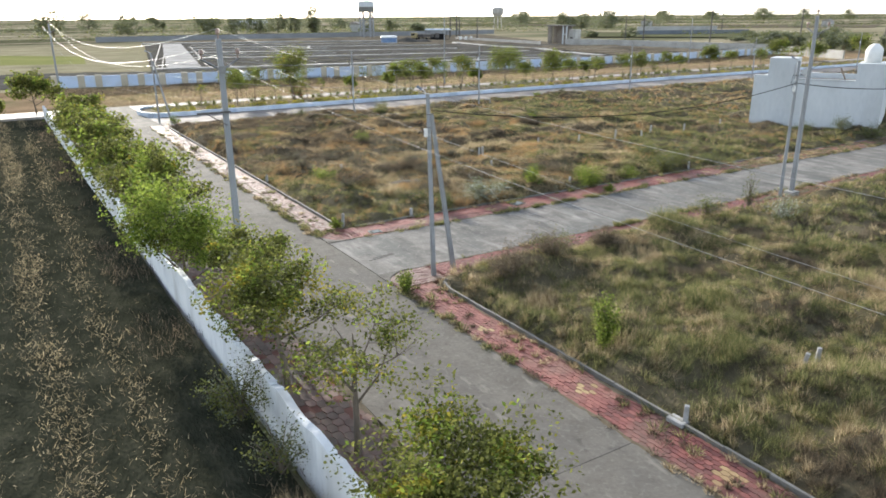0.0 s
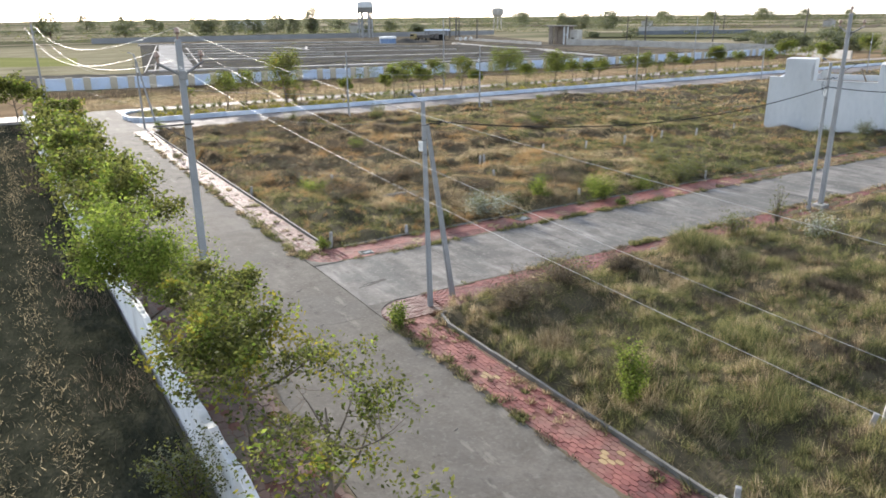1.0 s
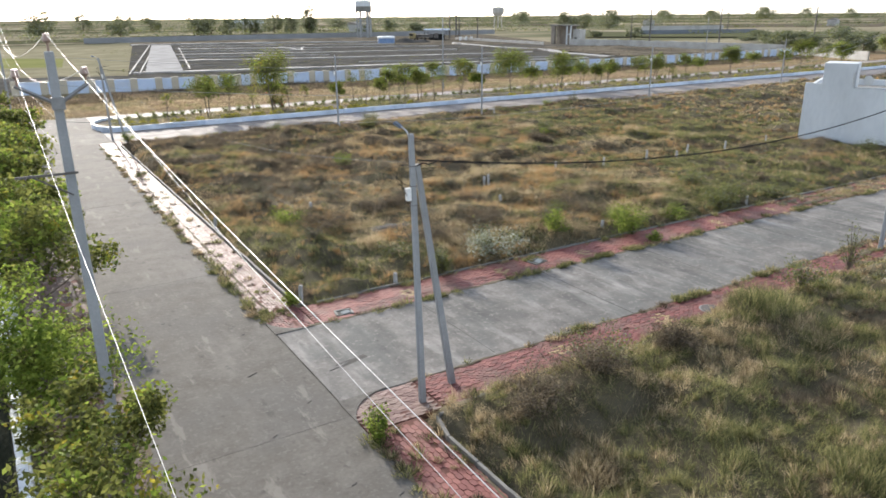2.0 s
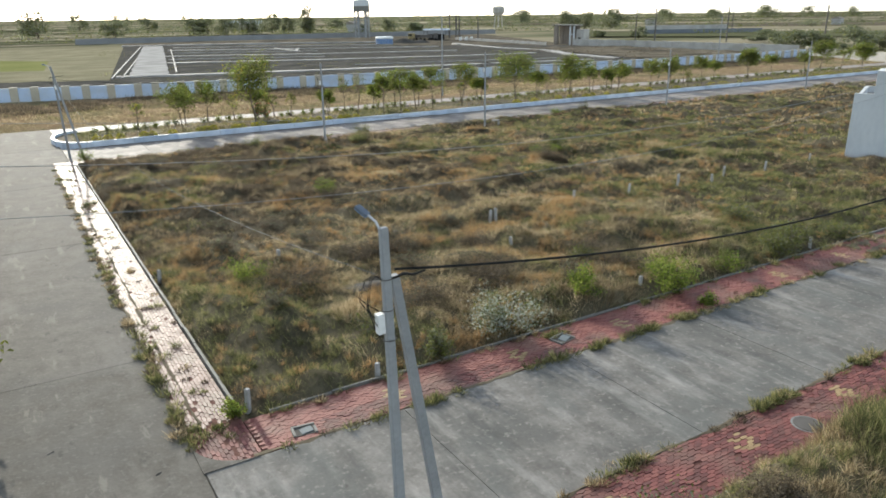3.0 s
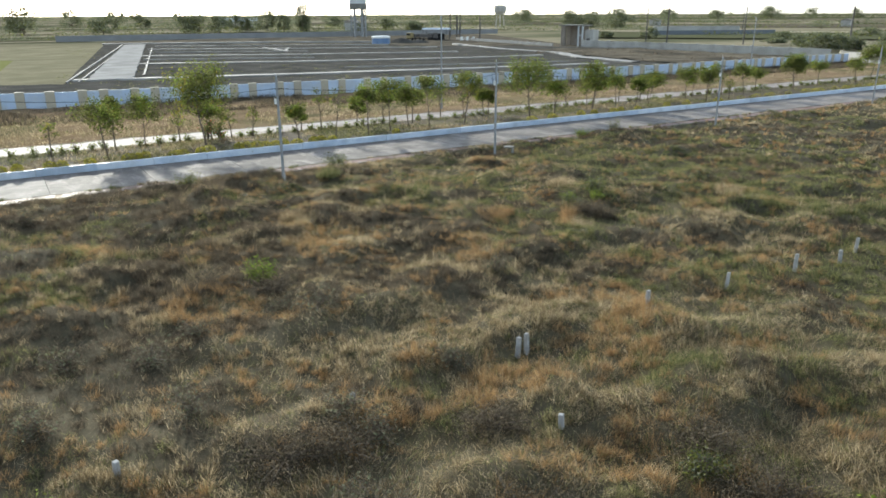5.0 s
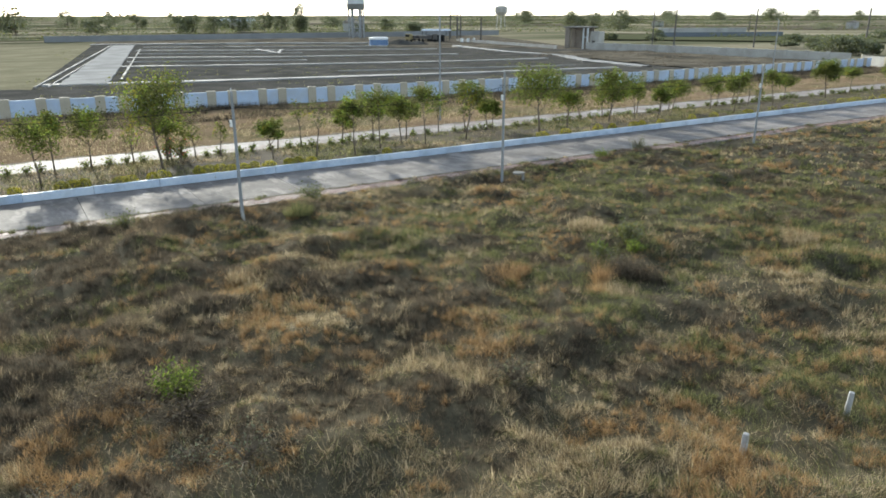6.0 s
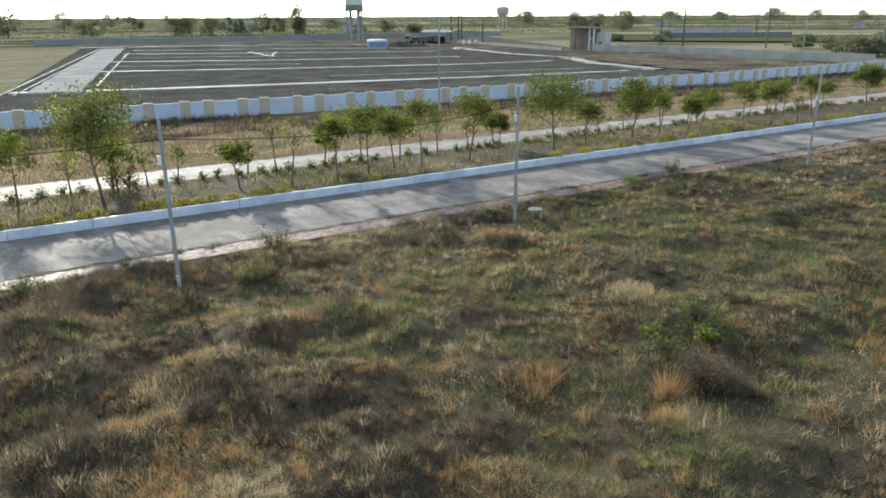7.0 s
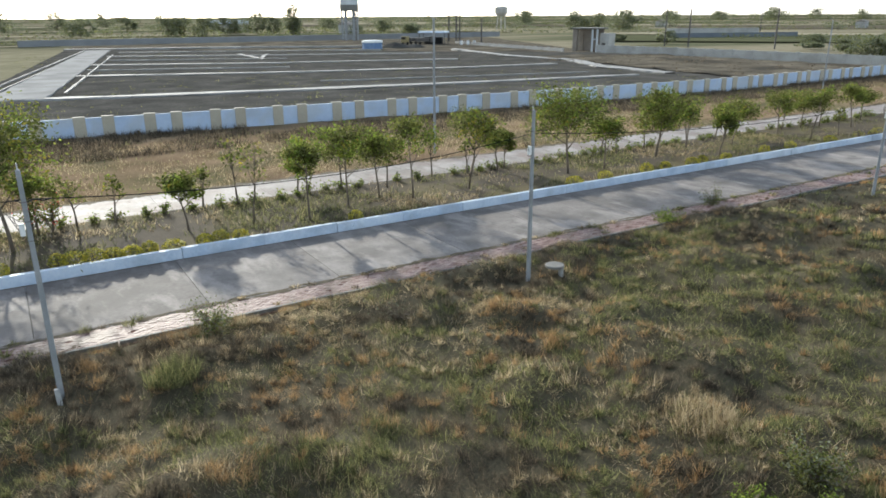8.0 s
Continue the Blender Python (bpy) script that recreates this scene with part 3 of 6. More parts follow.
kerb("kerb_cross_near", [(1.6, -0.57), (90, -0.57)], 0.055, -0.2, 0.05, KERB_GREY, "thin grey concrete edging of a grassy plot", 1.5)
kerb("kerb_cross_far", [(0.2, 6.67), (90, 6.67)], 0.055, -0.2, 0.05, KERB_GREY, "thin grey concrete edging of the large plot", 1.5)
kerb("kerb_left_far", [(-0.4, 7.4), (-0.4, 39.2)], 0.075, -0.2, 0.11, KERB_GREY, "thin grey concrete edging beside dusty pavers", 1.2)
kerb("kerb_far_road", [(-0.3, 39.83), (120, 39.83)], 0.1, -0.2, 0.1, KERB_GREY, "thin grey concrete edging along the far road", 2.0)
nose = [(0.9, 46.23), (-0.1, 46.7), (-0.75, 47.7), (-0.95, 49.4), (-0.75, 51.0), (-0.1, 52.1), (0.9, 52.6)]
kerb("kerb_median", [(135, 46.23), (0.9, 46.23)], 0.2, -0.2, 0.37, KERB_BLUE, "white and pale blue painted kerb of the median", 3.0)
kerb("kerb_median_nose", nose, 0.22, -0.2, 0.36, KERB_BLUE, "white and pale blue painted rounded median end", 0.7)
kerb("kerb_median_back", [(0.9, 52.6), (140, 52.6)], 0.16, -0.2, 0.12, KERB_GREY, "low grey kerb behind the median planting", 2.0)
bm = bmesh.new()
ring = [bm.verts.new((x, y, 0.16)) for x, y in [(135, 46.35)] + [(x + 0.1, y) for x, y in nose] + [(135, 52.54)]]
bm.faces.new(ring[::-1])
bmesh.ops.triangulate(bm, faces=bm.faces)
bmesh.ops.recalc_face_normals(bm, faces=bm.faces)
tagged(link("ground_median", bm, SOIL_MEDIAN), "raised bed of earth and thin grass in the median", "ground", kind="structure")


# ---- paver strips ----
def paver_mesh(name, w, d, h, mat):
    """A flat six-sided interlocking paver with a worn top edge, centred on its own middle."""
    bm = bmesh.new()
    outline = [(0, -d * 0.6), (w / 2, -d * 0.4), (w / 2, d * 0.4), (0, d * 0.6), (-w / 2, d * 0.4), (-w / 2, -d * 0.4)]
    low = [bm.verts.new((x, y, -h)) for x, y in outline]
    top = [bm.verts.new((x * 0.98, y * 0.975, 0)) for x, y in outline]
    n = len(outline)
    for a, b in ((low, top),):
        for j in range(n):
            bm.faces.new((a[j], a[(j + 1) % n], b[(j + 1) % n], b[j]))
    bm.faces.new(top)
    me = bpy.data.meshes.new(name)
    bm.to_mesh(me)
    bm.free()
    me.materials.append(mat)
    return me


def paver_strip(name, x0, y0, x1, y1, along, mat, label, keep, motifs=(), missing=0.0, z=0.0, size=(0.2, 0.08)):
    """A footway of pavers in running bond; keep(x, y) picks those that are single objects, the rest are joined."""
    parent = tagged(new(name), label, "footway", kind="structure")
    bed = link("paver_bed", box(x0, y0, z - 0.15, x1, y1, z - 0.012), PAVER_BED, parent)
    L, W = size
    rng = random.Random(int(x0 * 31 + y0 * 17))
    me = paver_mesh("paver", L - 0.007, W - 0.006, 0.022, mat)
    special = {k: paver_mesh("paver", L - 0.007, W - 0.006, 0.022, m) for k, m in (("y", PAVER_YELLOW), ("g", PAVER_GREY))}
    base = np.array([v.co[:] for v in me.vertices])
    faces = [tuple(p.vertices) for p in me.polygons]
    verts, polys, mats = [], [], []
    a0, a1, b0, b1 = (x0, x1, y0, y1) if along == "x" else (y0, y1, x0, x1)
    rows, kept = int((b1 - b0) / W), 0
    for r in range(rows):
        b = b0 + (r + 0.5) * (b1 - b0) / rows
        cols = int((a1 - a0) / L)
        for c in range(cols):
            a = a0 + (c + 0.5 + 0.5 * (r % 2)) * L
            if a > a1 - L / 2 or rng.random() < missing:
                continue
            x, y = (a, b) if along == "x" else (b, a)
            k = ""
            for mx, my in motifs:
                d = math.hypot(x - mx, y - my)
                q = math.atan2(y - my, x - mx)
                if 0.07 < d < 0.25 + 0.07 * math.cos(6 * q) and rng.random() < 0.92:
                    k = "y"
            m = pose(x, y, z + rng.uniform(-0.006, 0.006) + 0.02 * (noise.noise(Vector((x, y, 0))) * 0.6),
                     rng.uniform(-1.2, 1.2), rng.uniform(-1.2, 1.2), (90 if along == "y" else 0) + rng.uniform(-1.5, 1.5))
            if keep(x, y) and kept < 300:
                kept += 1
                ob = new("paver", special[k] if k else me)
                ob.parent = parent
                ob.matrix_basis = m
            else:
                p = base @ np.array(m.to_3x3()).T + np.array(m.translation)
                o = len(verts) * len(base)
                verts.append(p)
                polys.extend(tuple(i + o for i in f) for f in faces)
                mats.extend([{"": 0, "y": 1, "g": 2}[k]] * len(faces))
    if verts:
        rest = bpy.data.meshes.new("pavers")
        rest.from_pydata(np.concatenate(verts).tolist(), [], polys)
        for one in (mat, PAVER_YELLOW, PAVER_GREY):
            rest.materials.append(one)
        rest.polygons.foreach_set("material_index", mats)
        tagged(link_mesh("pavers", rest, None, parent), kind="stuff")
    return parent


def ragged(name, a, b, width, mat, label, z=0.006, seed=0, category="dirt"):
    """A thin uneven band of dirt along a line of the plan, wider and narrower as it goes."""
    ax, ay, bx, by = *a, *b
    d = math.hypot(bx - ax, by - ay)
    nx, ny = -(by - ay) / d, (bx - ax) / d
    n = max(3, int(d / 0.12))
    bm = bmesh.new()
    last = None
    for k in range(n + 1):
        u = k / n
        x, y = ax + (bx - ax) * u, ay + (by - ay) * u
        w0 = width * max(0.02, 0.35 + 1.1 * noise.noise(Vector((x * 1.3, y * 1.3, seed))) + 0.6 * noise.noise(Vector((x * 5, y * 5, seed + 3))))
        w1 = width * max(0.02, 0.35 + 1.1 * noise.noise(Vector((x * 1.3, y * 1.3, seed + 7))) + 0.6 * noise.noise(Vector((x * 5, y * 5, seed + 11))))
        row = [bm.verts.new((x - nx * w0, y - ny * w0, z - 0.004)), bm.verts.new((x, y, z + 0.006)), bm.verts.new((x + nx * w1, y + ny * w1, z - 0.004))]
        if last:
            for s in range(2):
                bm.faces.new((last[s], last[s + 1], row[s + 1], row[s]))
        last = row
    bmesh.ops.recalc_face_normals(bm, faces=bm.faces)
    return tagged(link(name, bm, mat), label, category, kind="stuff")


for k, (a, b, w) in enumerate((((-1.58, -42), (-1.58, -0.6), 0.13), ((-1.6, 6.0), (-1.6, 39.5), 0.16), ((0.2, 0.94), (60, 0.94), 0.1), ((-0.6, 5.16), (60, 5.16), 0.12),
                               ((-0.5, 41.18), (70, 41.18), 0.14), ((-0.4, -42), (-0.4, -0.8), 0.07), ((-5.62, -42), (-5.62, 40), 0.22), ((0, 46.04), (90, 46.04), 0.05), ((-0.5, 52.78), (110, 52.78), 0.28), ((-0.5, 56.62), (120, 56.62), 0.45), ((10, 41.3), (110, 41.3), 0.18))):
    ragged("edge_dirt", a, b, w, DIRT, "drifted dirt along the paving edge", seed=k * 5)
ragged("edge_dirt", (-1.25, 7), (-1.25, 38), 0.07, DIRT, "patches of drifted dirt lying on the pavers", z=0.008, seed=200)
ragged("road_crack", (-1.2, 2.42), (-0.1, 2.75), 0.12, CRACK, "dark broken crack in the junction concrete", seed=50, category="crack")
ragged("road_crack", (-0.95, 2.62), (-0.4, 2.72), 0.06, CRACK, "dark broken crack in the junction concrete", seed=60, category="crack")
ragged("road_joint", (-1.58, 0.95), (-1.58, 5.1), 0.02, CRACK, "dirty open joint between two road slabs", z=0.004, seed=70, category="crack")
ragged("road_patch", (-2.5, 22.2), (-2.15, 22.5), 0.25, CRACK, "small dark patch on the lane", seed=80, category="patch")
ragged("road_patch", (-2.95, 3.2), (-2.7, 3.33), 0.09, CRACK, "small dark patch on the lane", seed=83, category="patch")
for k, (x, y) in enumerate(((-3.3, 0.4), (-2.2, 1.3), (-2.6, -1.9), (-3.9, -3.0), (-2.0, -2.6), (-3.0, -6.0), (-2.4, 5.6), (-4.1, 7.5))):
    ragged("road_patch", (x, y), (x + 0.12, y + 0.05), 0.03, CRACK, "scrap of dry leaves lying on the lane", seed=90 + k, category="patch")
for k, (y, w) in enumerate(((5.55, 0.35), (6.2, 0.45), (0.35, 0.3), (-0.3, 0.25))):
    ragged("edge_dirt", (22 if y > 2 else 17, y), (60, y), w, DIRT, "drifted dirt covering the overgrown footway", z=0.02, seed=300 + 11 * k)
QUIET = lambda x, y: False
paver_strip("pavement_left_near", -1.57, -32, -0.36, -0.5, "y", PAVER_RED, "worn red block paved footway with weeds in the joints",
            lambda x, y: -14 < y < -9, motifs=[(-0.95, -12.3), (-0.95, -8.4), (-0.95, -4.4)], missing=0.02, size=(0.2, 0.115))
paver_strip("pavement_left_far", -1.57, 6.75, -0.46, 39.7, "y", PAVER_PINK, "dusty pale pink block paved footway",
            lambda x, y: 7 < y < 14, missing=0.03)
paver_strip("pavement_cross_far", -0.4, 5.17, 60, 6.62, "x", PAVER_RED, "red block paved footway with yellow flower patterns",
            lambda x, y: 1 < x < 9, motifs=[(2.9, 5.87), (6.53, 5.87), (10.1, 5.87), (13.69, 5.8), (17.3, 5.87), (20.9, 5.87)], missing=0.01)
paver_strip("pavement_cross_near", 0.3, -0.53, 60, 0.92, "x", PAVER_RED, "red block paved footway with yellow flower patterns",
            lambda x, y: 2 < x < 9, motifs=[(4.3, 0.3), (7.96, 0.28), (11.6, 0.3), (15.2, 0.3)], missing=0.02)
paver_strip("pavement_corner_near", -1.56, -0.45, 0.28, 0.91, "x", PAVER_PINK, "pale dusty block paved corner under a lamp post", QUIET, missing=0.03)
paver_strip("pavement_corner_far", -1.56, 5.17, -0.42, 6.74, "y", PAVER_RED, "worn red block paved corner of the lane", QUIET, missing=0.06)
paver_strip("pavement_far_road", -1.56, 39.72, 60, 41.16, "x", PAVER_PINK, "dusty pale pink block paved footway along the far road",
            lambda x, y: 14 < x < 17, missing=0.03)
paver_strip("pavement_far_road_end", 60, 39.9, 120, 41.16, "x", PAVER_PINK, "dusty pale pink block paved footway along the far road", QUIET, size=(0.5, 0.26))
paver_strip("pavement_wall_side", -7.3, -32, -5.65, 40, "y", PAVER_DIRTY, "dirty red block paved verge under the roadside trees", QUIET, missing=0.12, size=(0.3, 0.2))


# A bare dusty hollow in the large plot.
bm = bmesh.new()
rim, centre = [], bm.verts.new((5.5, 12.0, float(hump(5.5, 12.0)) - 0.07))
for k in range(28):
    a = 2 * math.pi * k / 28
    r = 0.85 + 0.75 * noise.noise(Vector((math.cos(a) * 2.6, math.sin(a) * 2.6, 5.0)))
    rim.append((5.5 + 0.95 * r * math.cos(a), 12.0 + 0.42 * r * math.sin(a)))
inner = [bm.verts.new(((x + 5.5) / 2, (y + 12.0) / 2, float(hump((x + 5.5) / 2, (y + 12.0) / 2)) - 0.075)) for x, y in rim]
outer = [bm.verts.new((x, y, float(hump(x, y)) - 0.11)) for x, y in rim]
for k in range(28):
    q = (k + 1) % 28
    bm.faces.new((centre, inner[k], inner[q]))
    bm.faces.new((inner[k], outer[k], outer[q], inner[q]))
tagged(link("bare_patch", bm, material("pale_dust", [(0.075, 0.069, 0.058), (0.145, 0.135, 0.118)], 3.0, 0.95, 0.5, 12.0, spec=0.1), smooth=True), "bare pale grey dusty hollow in dry grass", "bare ground", kind="structure")


# ---- walls ----
def boundary_wall(name, points, height, thick, mat, label, panel, pillar=None, base=-0.4, ragged=0.0, pillar_every=1, pillar_w=0.4, uneven=0.0):
    """A wall along a line of the plan, made of panels, each its own object, with pillars between them."""
    parent = tagged(new(name), label, "wall", kind="structure")
    rng = random.Random(len(points) * 5 + int(height * 10))
    k = 0
    for (ax, ay), (bx, by) in zip(points, points[1:]):
        d = math.hypot(bx - ax, by - ay)
        n = max(1, round(d / panel))
        a = math.degrees(math.atan2(by - ay, bx - ax))
        for i in range(n):
            # Long and short bays take turns.
            u0, u1 = (i + (uneven if i % 2 else 0)) / n, (i + 1 + (0 if i % 2 or i == n - 1 else uneven)) / n
            bm = bmesh.new()
            steps = 8
            L = d * (u1 - u0)
            top, bot = [], []
            for s in range(steps + 1):
                x = -L / 2 + L * s / steps
                h = height + ragged * rng.uniform(-1, 1)
                top.append((bm.verts.new((x, -thick / 2, h)), bm.verts.new((x, thick / 2, h + ragged * rng.uniform(-0.3, 0.3)))))
                bot.append((bm.verts.new((x, -thick / 2, base)), bm.verts.new((x, thick / 2, base))))
            for s in range(steps):
                bm.faces.new((bot[s][0], bot[s + 1][0], top[s + 1][0], top[s][0]))
                bm.faces.new((bot[s + 1][1], bot[s][1], top[s][1], top[s + 1][1]))
                bm.faces.new((top[s][0], top[s + 1][0], top[s + 1][1], top[s][1]))
            bm.faces.new((bot[0][1], bot[0][0], top[0][0], top[0][1]))
            bm.faces.new((bot[-1][0], bot[-1][1], top[-1][1], top[-1][0]))
            ob = part("wall_panel", bm, mat, parent)
            u = (u0 + u1) / 2
            ob.matrix_basis = pose(ax + (bx - ax) * u, ay + (by - ay) * u, 0, 0, 0, a)
            if pillar and k % pillar_every == 0:
                p = part("pillar", box(-pillar_w / 2, -thick / 2 - 0.07, base, pillar_w / 2, thick / 2 + 0.07, height + 0.1, 0.02), pillar, parent, "yellow painted pillar")
                p.matrix_basis = pose(ax + (bx - ax) * u0, ay + (by - ay) * u0, 0, 0, 0, a)
            k += 1
    return parent


boundary_wall("wall_boundary", [(-7.35, -42), (-7.45, -9), (-7.65, 3), (-8.0, 21), (-8.15, 52)], 0.98, 0.17, WALL_WHITE,
              "long whitewashed boundary wall with a worn top edge", 3.0, ragged=0.07)


def rubble(name, points, per_m, label, seed):
    """Broken plaster and stones lying along the foot of a wall, heaped here and there."""
    rng = random.Random(seed)
    bm = bmesh.new()
    for (ax, ay), (bx, by) in zip(points, points[1:]):
        d = math.hypot(bx - ax, by - ay)
        for k in range(int(d * per_m)):
            u = rng.random()
            x, y = ax + (bx - ax) * u, ay + (by - ay) * u
            heap = max(0.0, noise.noise(Vector((x * 0.7, y * 0.7, seed))))
            if rng.random() > 0.15 + 2.2 * heap:
                continue
            r = rng.uniform(0.03, 0.11)
            m = Matrix.LocRotScale((x + rng.gauss(0, 0.1), y + rng.gauss(0, 0.2), r * 0.5 + heap * rng.random() * 0.9), Euler((rng.random() * 3, rng.random() * 3, rng.random() * 3)), (r * 2, r * rng.uniform(1.0, 1.7), r * rng.uniform(0.7, 1.3)))
            bmesh.ops.create_cube(bm, size=1, matrix=m)
    return tagged(link(name, bm, WALL_WHITE), label, "rubble", kind="stuff")


rubble("wall_rubble", [(-7.2, -16), (-7.3, -9), (-7.5, 3), (-7.85, 21)], 14, "broken plaster and stones along the boundary wall", 17)
boundary_wall("wall_land", [(-5, 82.6), (7, 79.2), (16, 78.0), (30, 76.6), (52, 74.8), (80, 73.0), (128, 74.0)], 1.32, 0.2, WALL_BLUE,
              "pale blue painted wall with yellow pillars", 2.45, WALL_YELLOW, pillar_w=0.8, uneven=0.2)
boundary_wall("wall_far_white", [(128.5, 141), (132, 118), (133.6, 97), (134.5, 81)], 1.6, 0.25, WALL_GREY, "long pale grey wall with raised piers beyond the plots", 4.0, WALL_GREY, pillar_w=0.5)
boundary_wall("wall_far_back", [(128, 152), (135, 209)], 0.5, 0.25, WALL_GREY, "low dusty grey wall with posts beside a brick gatehouse", 3.0, WALL_GREY, pillar_w=0.3)
boundary_wall("wall_far_dark", [(22, 272), (190, 262)], 1.5, 0.3, material("grey_far_wall", [(0.16, 0.165, 0.17), (0.23, 0.235, 0.24)], 0.3), "long grey wall in the distance", 8.0)
boundary_wall("wall_far_slate", [(226, 208), (262, 194), (276, 189)], 1.2, 0.3, material("slate_far_wall", [(0.1, 0.115, 0.135), (0.15, 0.165, 0.185)], 0.3), "dark slate grey compound wall in the distance", 6.0)
boundary_wall("wall_far_compound", [(236, 217), (272, 203)], 2.6, 0.3, WALL_GREY, "pale panelled compound wall in the distance", 5.0)
boundary_wall("wall_far_cream", [(131, 77), (122, 57)], 1.5, 0.25, WALL_GREY, "cream boundary wall beside the far road", 5.0, WALL_YELLOW)


# ---- house ----
def house(x0, y0, turn, W, D):
    h = thing("house", pose(x0, y0, 0, 0, 0, turn), "flat roofed one storey white plastered house with a stair tower", "house")
    part("wall", box(0, 0, -0.3, 0.2, D, 3.55, 0.01), HOUSE_WHITE, h)
    part("parapet", box(-0.004, HOUSE_A1, 3.4, 0.204, D + 0.004, 3.78, 0.01), HOUSE_WHITE, h)
    part("wall", box(0.2, D - 0.2, -0.3, W, D, 3.5, 0.01), HOUSE_WHITE, h)
    part("wall", box(0.2, 0, -0.3, W, 0.2, 3.5, 0.01), HOUSE_WHITE, h)
    part("wall", box(W - 0.2, 0.2, -0.3, W, D - 0.2, 3.5, 0.01), HOUSE_WHITE, h)
    part("roof", box(0.2, 0.2, 2.95, W - 0.2, D - 0.2, 3.1), KERB_GREY, h, "grey concrete roof slab")
    part("coping", box(-0.03, HOUSE_B1 + 0.01, 3.56, 0.23, HOUSE_A0 - 0.01, 3.61, 0.01), HOUSE_WHITE, h)
    tower_a = part("stair_tower", box(-0.015, HOUSE_A0, 3.1, 2.2, HOUSE_A1, 5.05, 0.02), HOUSE_WHITE, h)
    part("panel", box(-0.05, HOUSE_A0 - 0.04, 3.5, 2.0, HOUSE_A0 - 0.005, 5.0), HOUSE_WHITE, h, "sunlit white side wall")
    part("pipe", tube([(-0.06, HOUSE_A0 + 0.1, 3.6), (-0.06, HOUSE_A0 + 0.1, 4.5), (0.1, HOUSE_A0 + 0.1, 4.9)], 0.05), METAL_GREY, h, "grey drain pipe")
    part("stair_tower", box(-0.015, 0.0, 3.1, 3.0, HOUSE_B1, 4.8, 0.02), HOUSE_WHITE, h)
    for k in range(2):
        part("rod", tube([(1.5 + k * 0.4, HOUSE_B1 + 0.6, 3.1), (1.5 + k * 0.4, HOUSE_B1 + 1.2, 4.4)], 0.03, 5), BARK, h)
    vent = bmesh.new()
    add_tube(vent, [(-0.03, HOUSE_A0 - 0.7, 4.05), (0.02, HOUSE_A0 - 0.7, 4.05)], 0.3, 12)
    part("dish", vent, METAL_GREY, h, "round grey dish on the parapet")
    tank = bmesh.new()
    add_tube(tank, [(0, 0, 0), (0, 0, 0.9), (0, 0, 1.1), (0, 0, 1.3)], [0.55, 0.55, 0.42, 0.2], 16)
    t = link("water_tank", tank, PLASTIC_WHITE, smooth=True)
    t.matrix_world = pose(x0 + 0.9, y0 + 1.6, 4.8)
    tagged(t, "white plastic water tank on the house roof", "tank")


HOUSE_A0, HOUSE_A1, HOUSE_B1 = 5.8, 7.65, 1.85
house(41.35, 7.7, 24.8, 8.3, 8.6)


# ---- poles, lamps and wires ----


def pole_mesh(h, w0, d0, w1, d1):
    bm = bmesh.new()
    add_frustum(bm, w0, d0, w1, d1, -0.5, h)
    bmesh.ops.bevel(bm, geom=list(bm.edges), offset=0.015, segments=1, affect="EDGES")
    return bm


def lamp_head(parent, z, yaw):
    c, s = math.cos(radians(yaw)), math.sin(radians(yaw))
    part("lamp_arm", tube([(0.05 * c, 0.05 * s, z - 0.5), (0.06 * c, 0.06 * s, z - 0.04), (0.11 * c, 0.11 * s, z + 0.05), (0.24 * c, 0.24 * s, z + 0.12)], 0.015), METAL_GREY, parent)
    bm = box(-0.095, -0.045, -0.02, 0.095, 0.045, 0.02, 0.014)
    head = part("lamp_head", bm, LAMP_BODY, parent, "blue grey flat street light head")
    head.matrix_basis = pose(0.31 * c, 0.31 * s, z + 0.155, 0, -28, yaw)
    lens = part("lens", box(-0.09, -0.04, -0.034, 0.09, 0.04, -0.023, 0.004), LAMP_GLASS, head)


def lamp_post(x, y, h, label, yaw=150.0, boxed=True, group="street lamps", lean=(0.0, 0.0), lit=True):
    ob = thing("street_lamp", pose(x, y, 0, lean[0], lean[1]), label, "street lamp", group)
    part("pole", pole_mesh(h, 0.15, 0.12, 0.105, 0.085) if lit else pole_mesh(h, 0.13, 0.11, 0.09, 0.08), POLE_CONCRETE, ob)
    if lit:
        lamp_head(ob, h, yaw)
    else:
        part("lamp_arm", tube([(0, 0.04, h - 0.35), (0, 0.05, h + 0.12)], 0.014, 5), METAL_GREY, ob)
    if boxed:
        b = part("junction_box", box(-0.165, -0.05, h - 1.33, -0.068, 0.05, h - 1.07, 0.012), PLASTIC_WHITE, ob, "small white junction box")
        for k in range(3):
            part("strap", tube([(0.085 * math.cos(a), 0.072 * math.sin(a), h - 0.64 - 0.4 * k) for a in [2 * math.pi * j / 10 for j in range(11)]], 0.006, 4), POLE_DARK, ob)
        for reach, drop, side in ((0.3, 0.5, 0.04), (0.24, 0.62, -0.04), (0.34, 0.36, 0.0), (0.18, 0.72, 0.07)):
            part("cable_loop", tube([(-0.07, side, h - 0.62), (-0.07 - reach * 0.6, side, h - 0.6), (-0.07 - reach * 0.9, side * 1.4, h - 0.62 - drop * 0.5), (-0.07 - reach * 0.55, side, h - 0.62 - drop * 0.85), (-0.12, side * 0.5, h - 0.68 - drop)], 0.0065, 5), CABLE_BLACK, ob)
        part("cable_knot", tube([(0.06, -0.05, h - 0.64), (0.2, -0.07, h - 0.6), (0.34, -0.05, h - 0.65), (0.5, -0.08, h - 0.62)], [0.012, 0.02, 0.014, 0.01], 6), CABLE_BLACK, ob)
    return ob


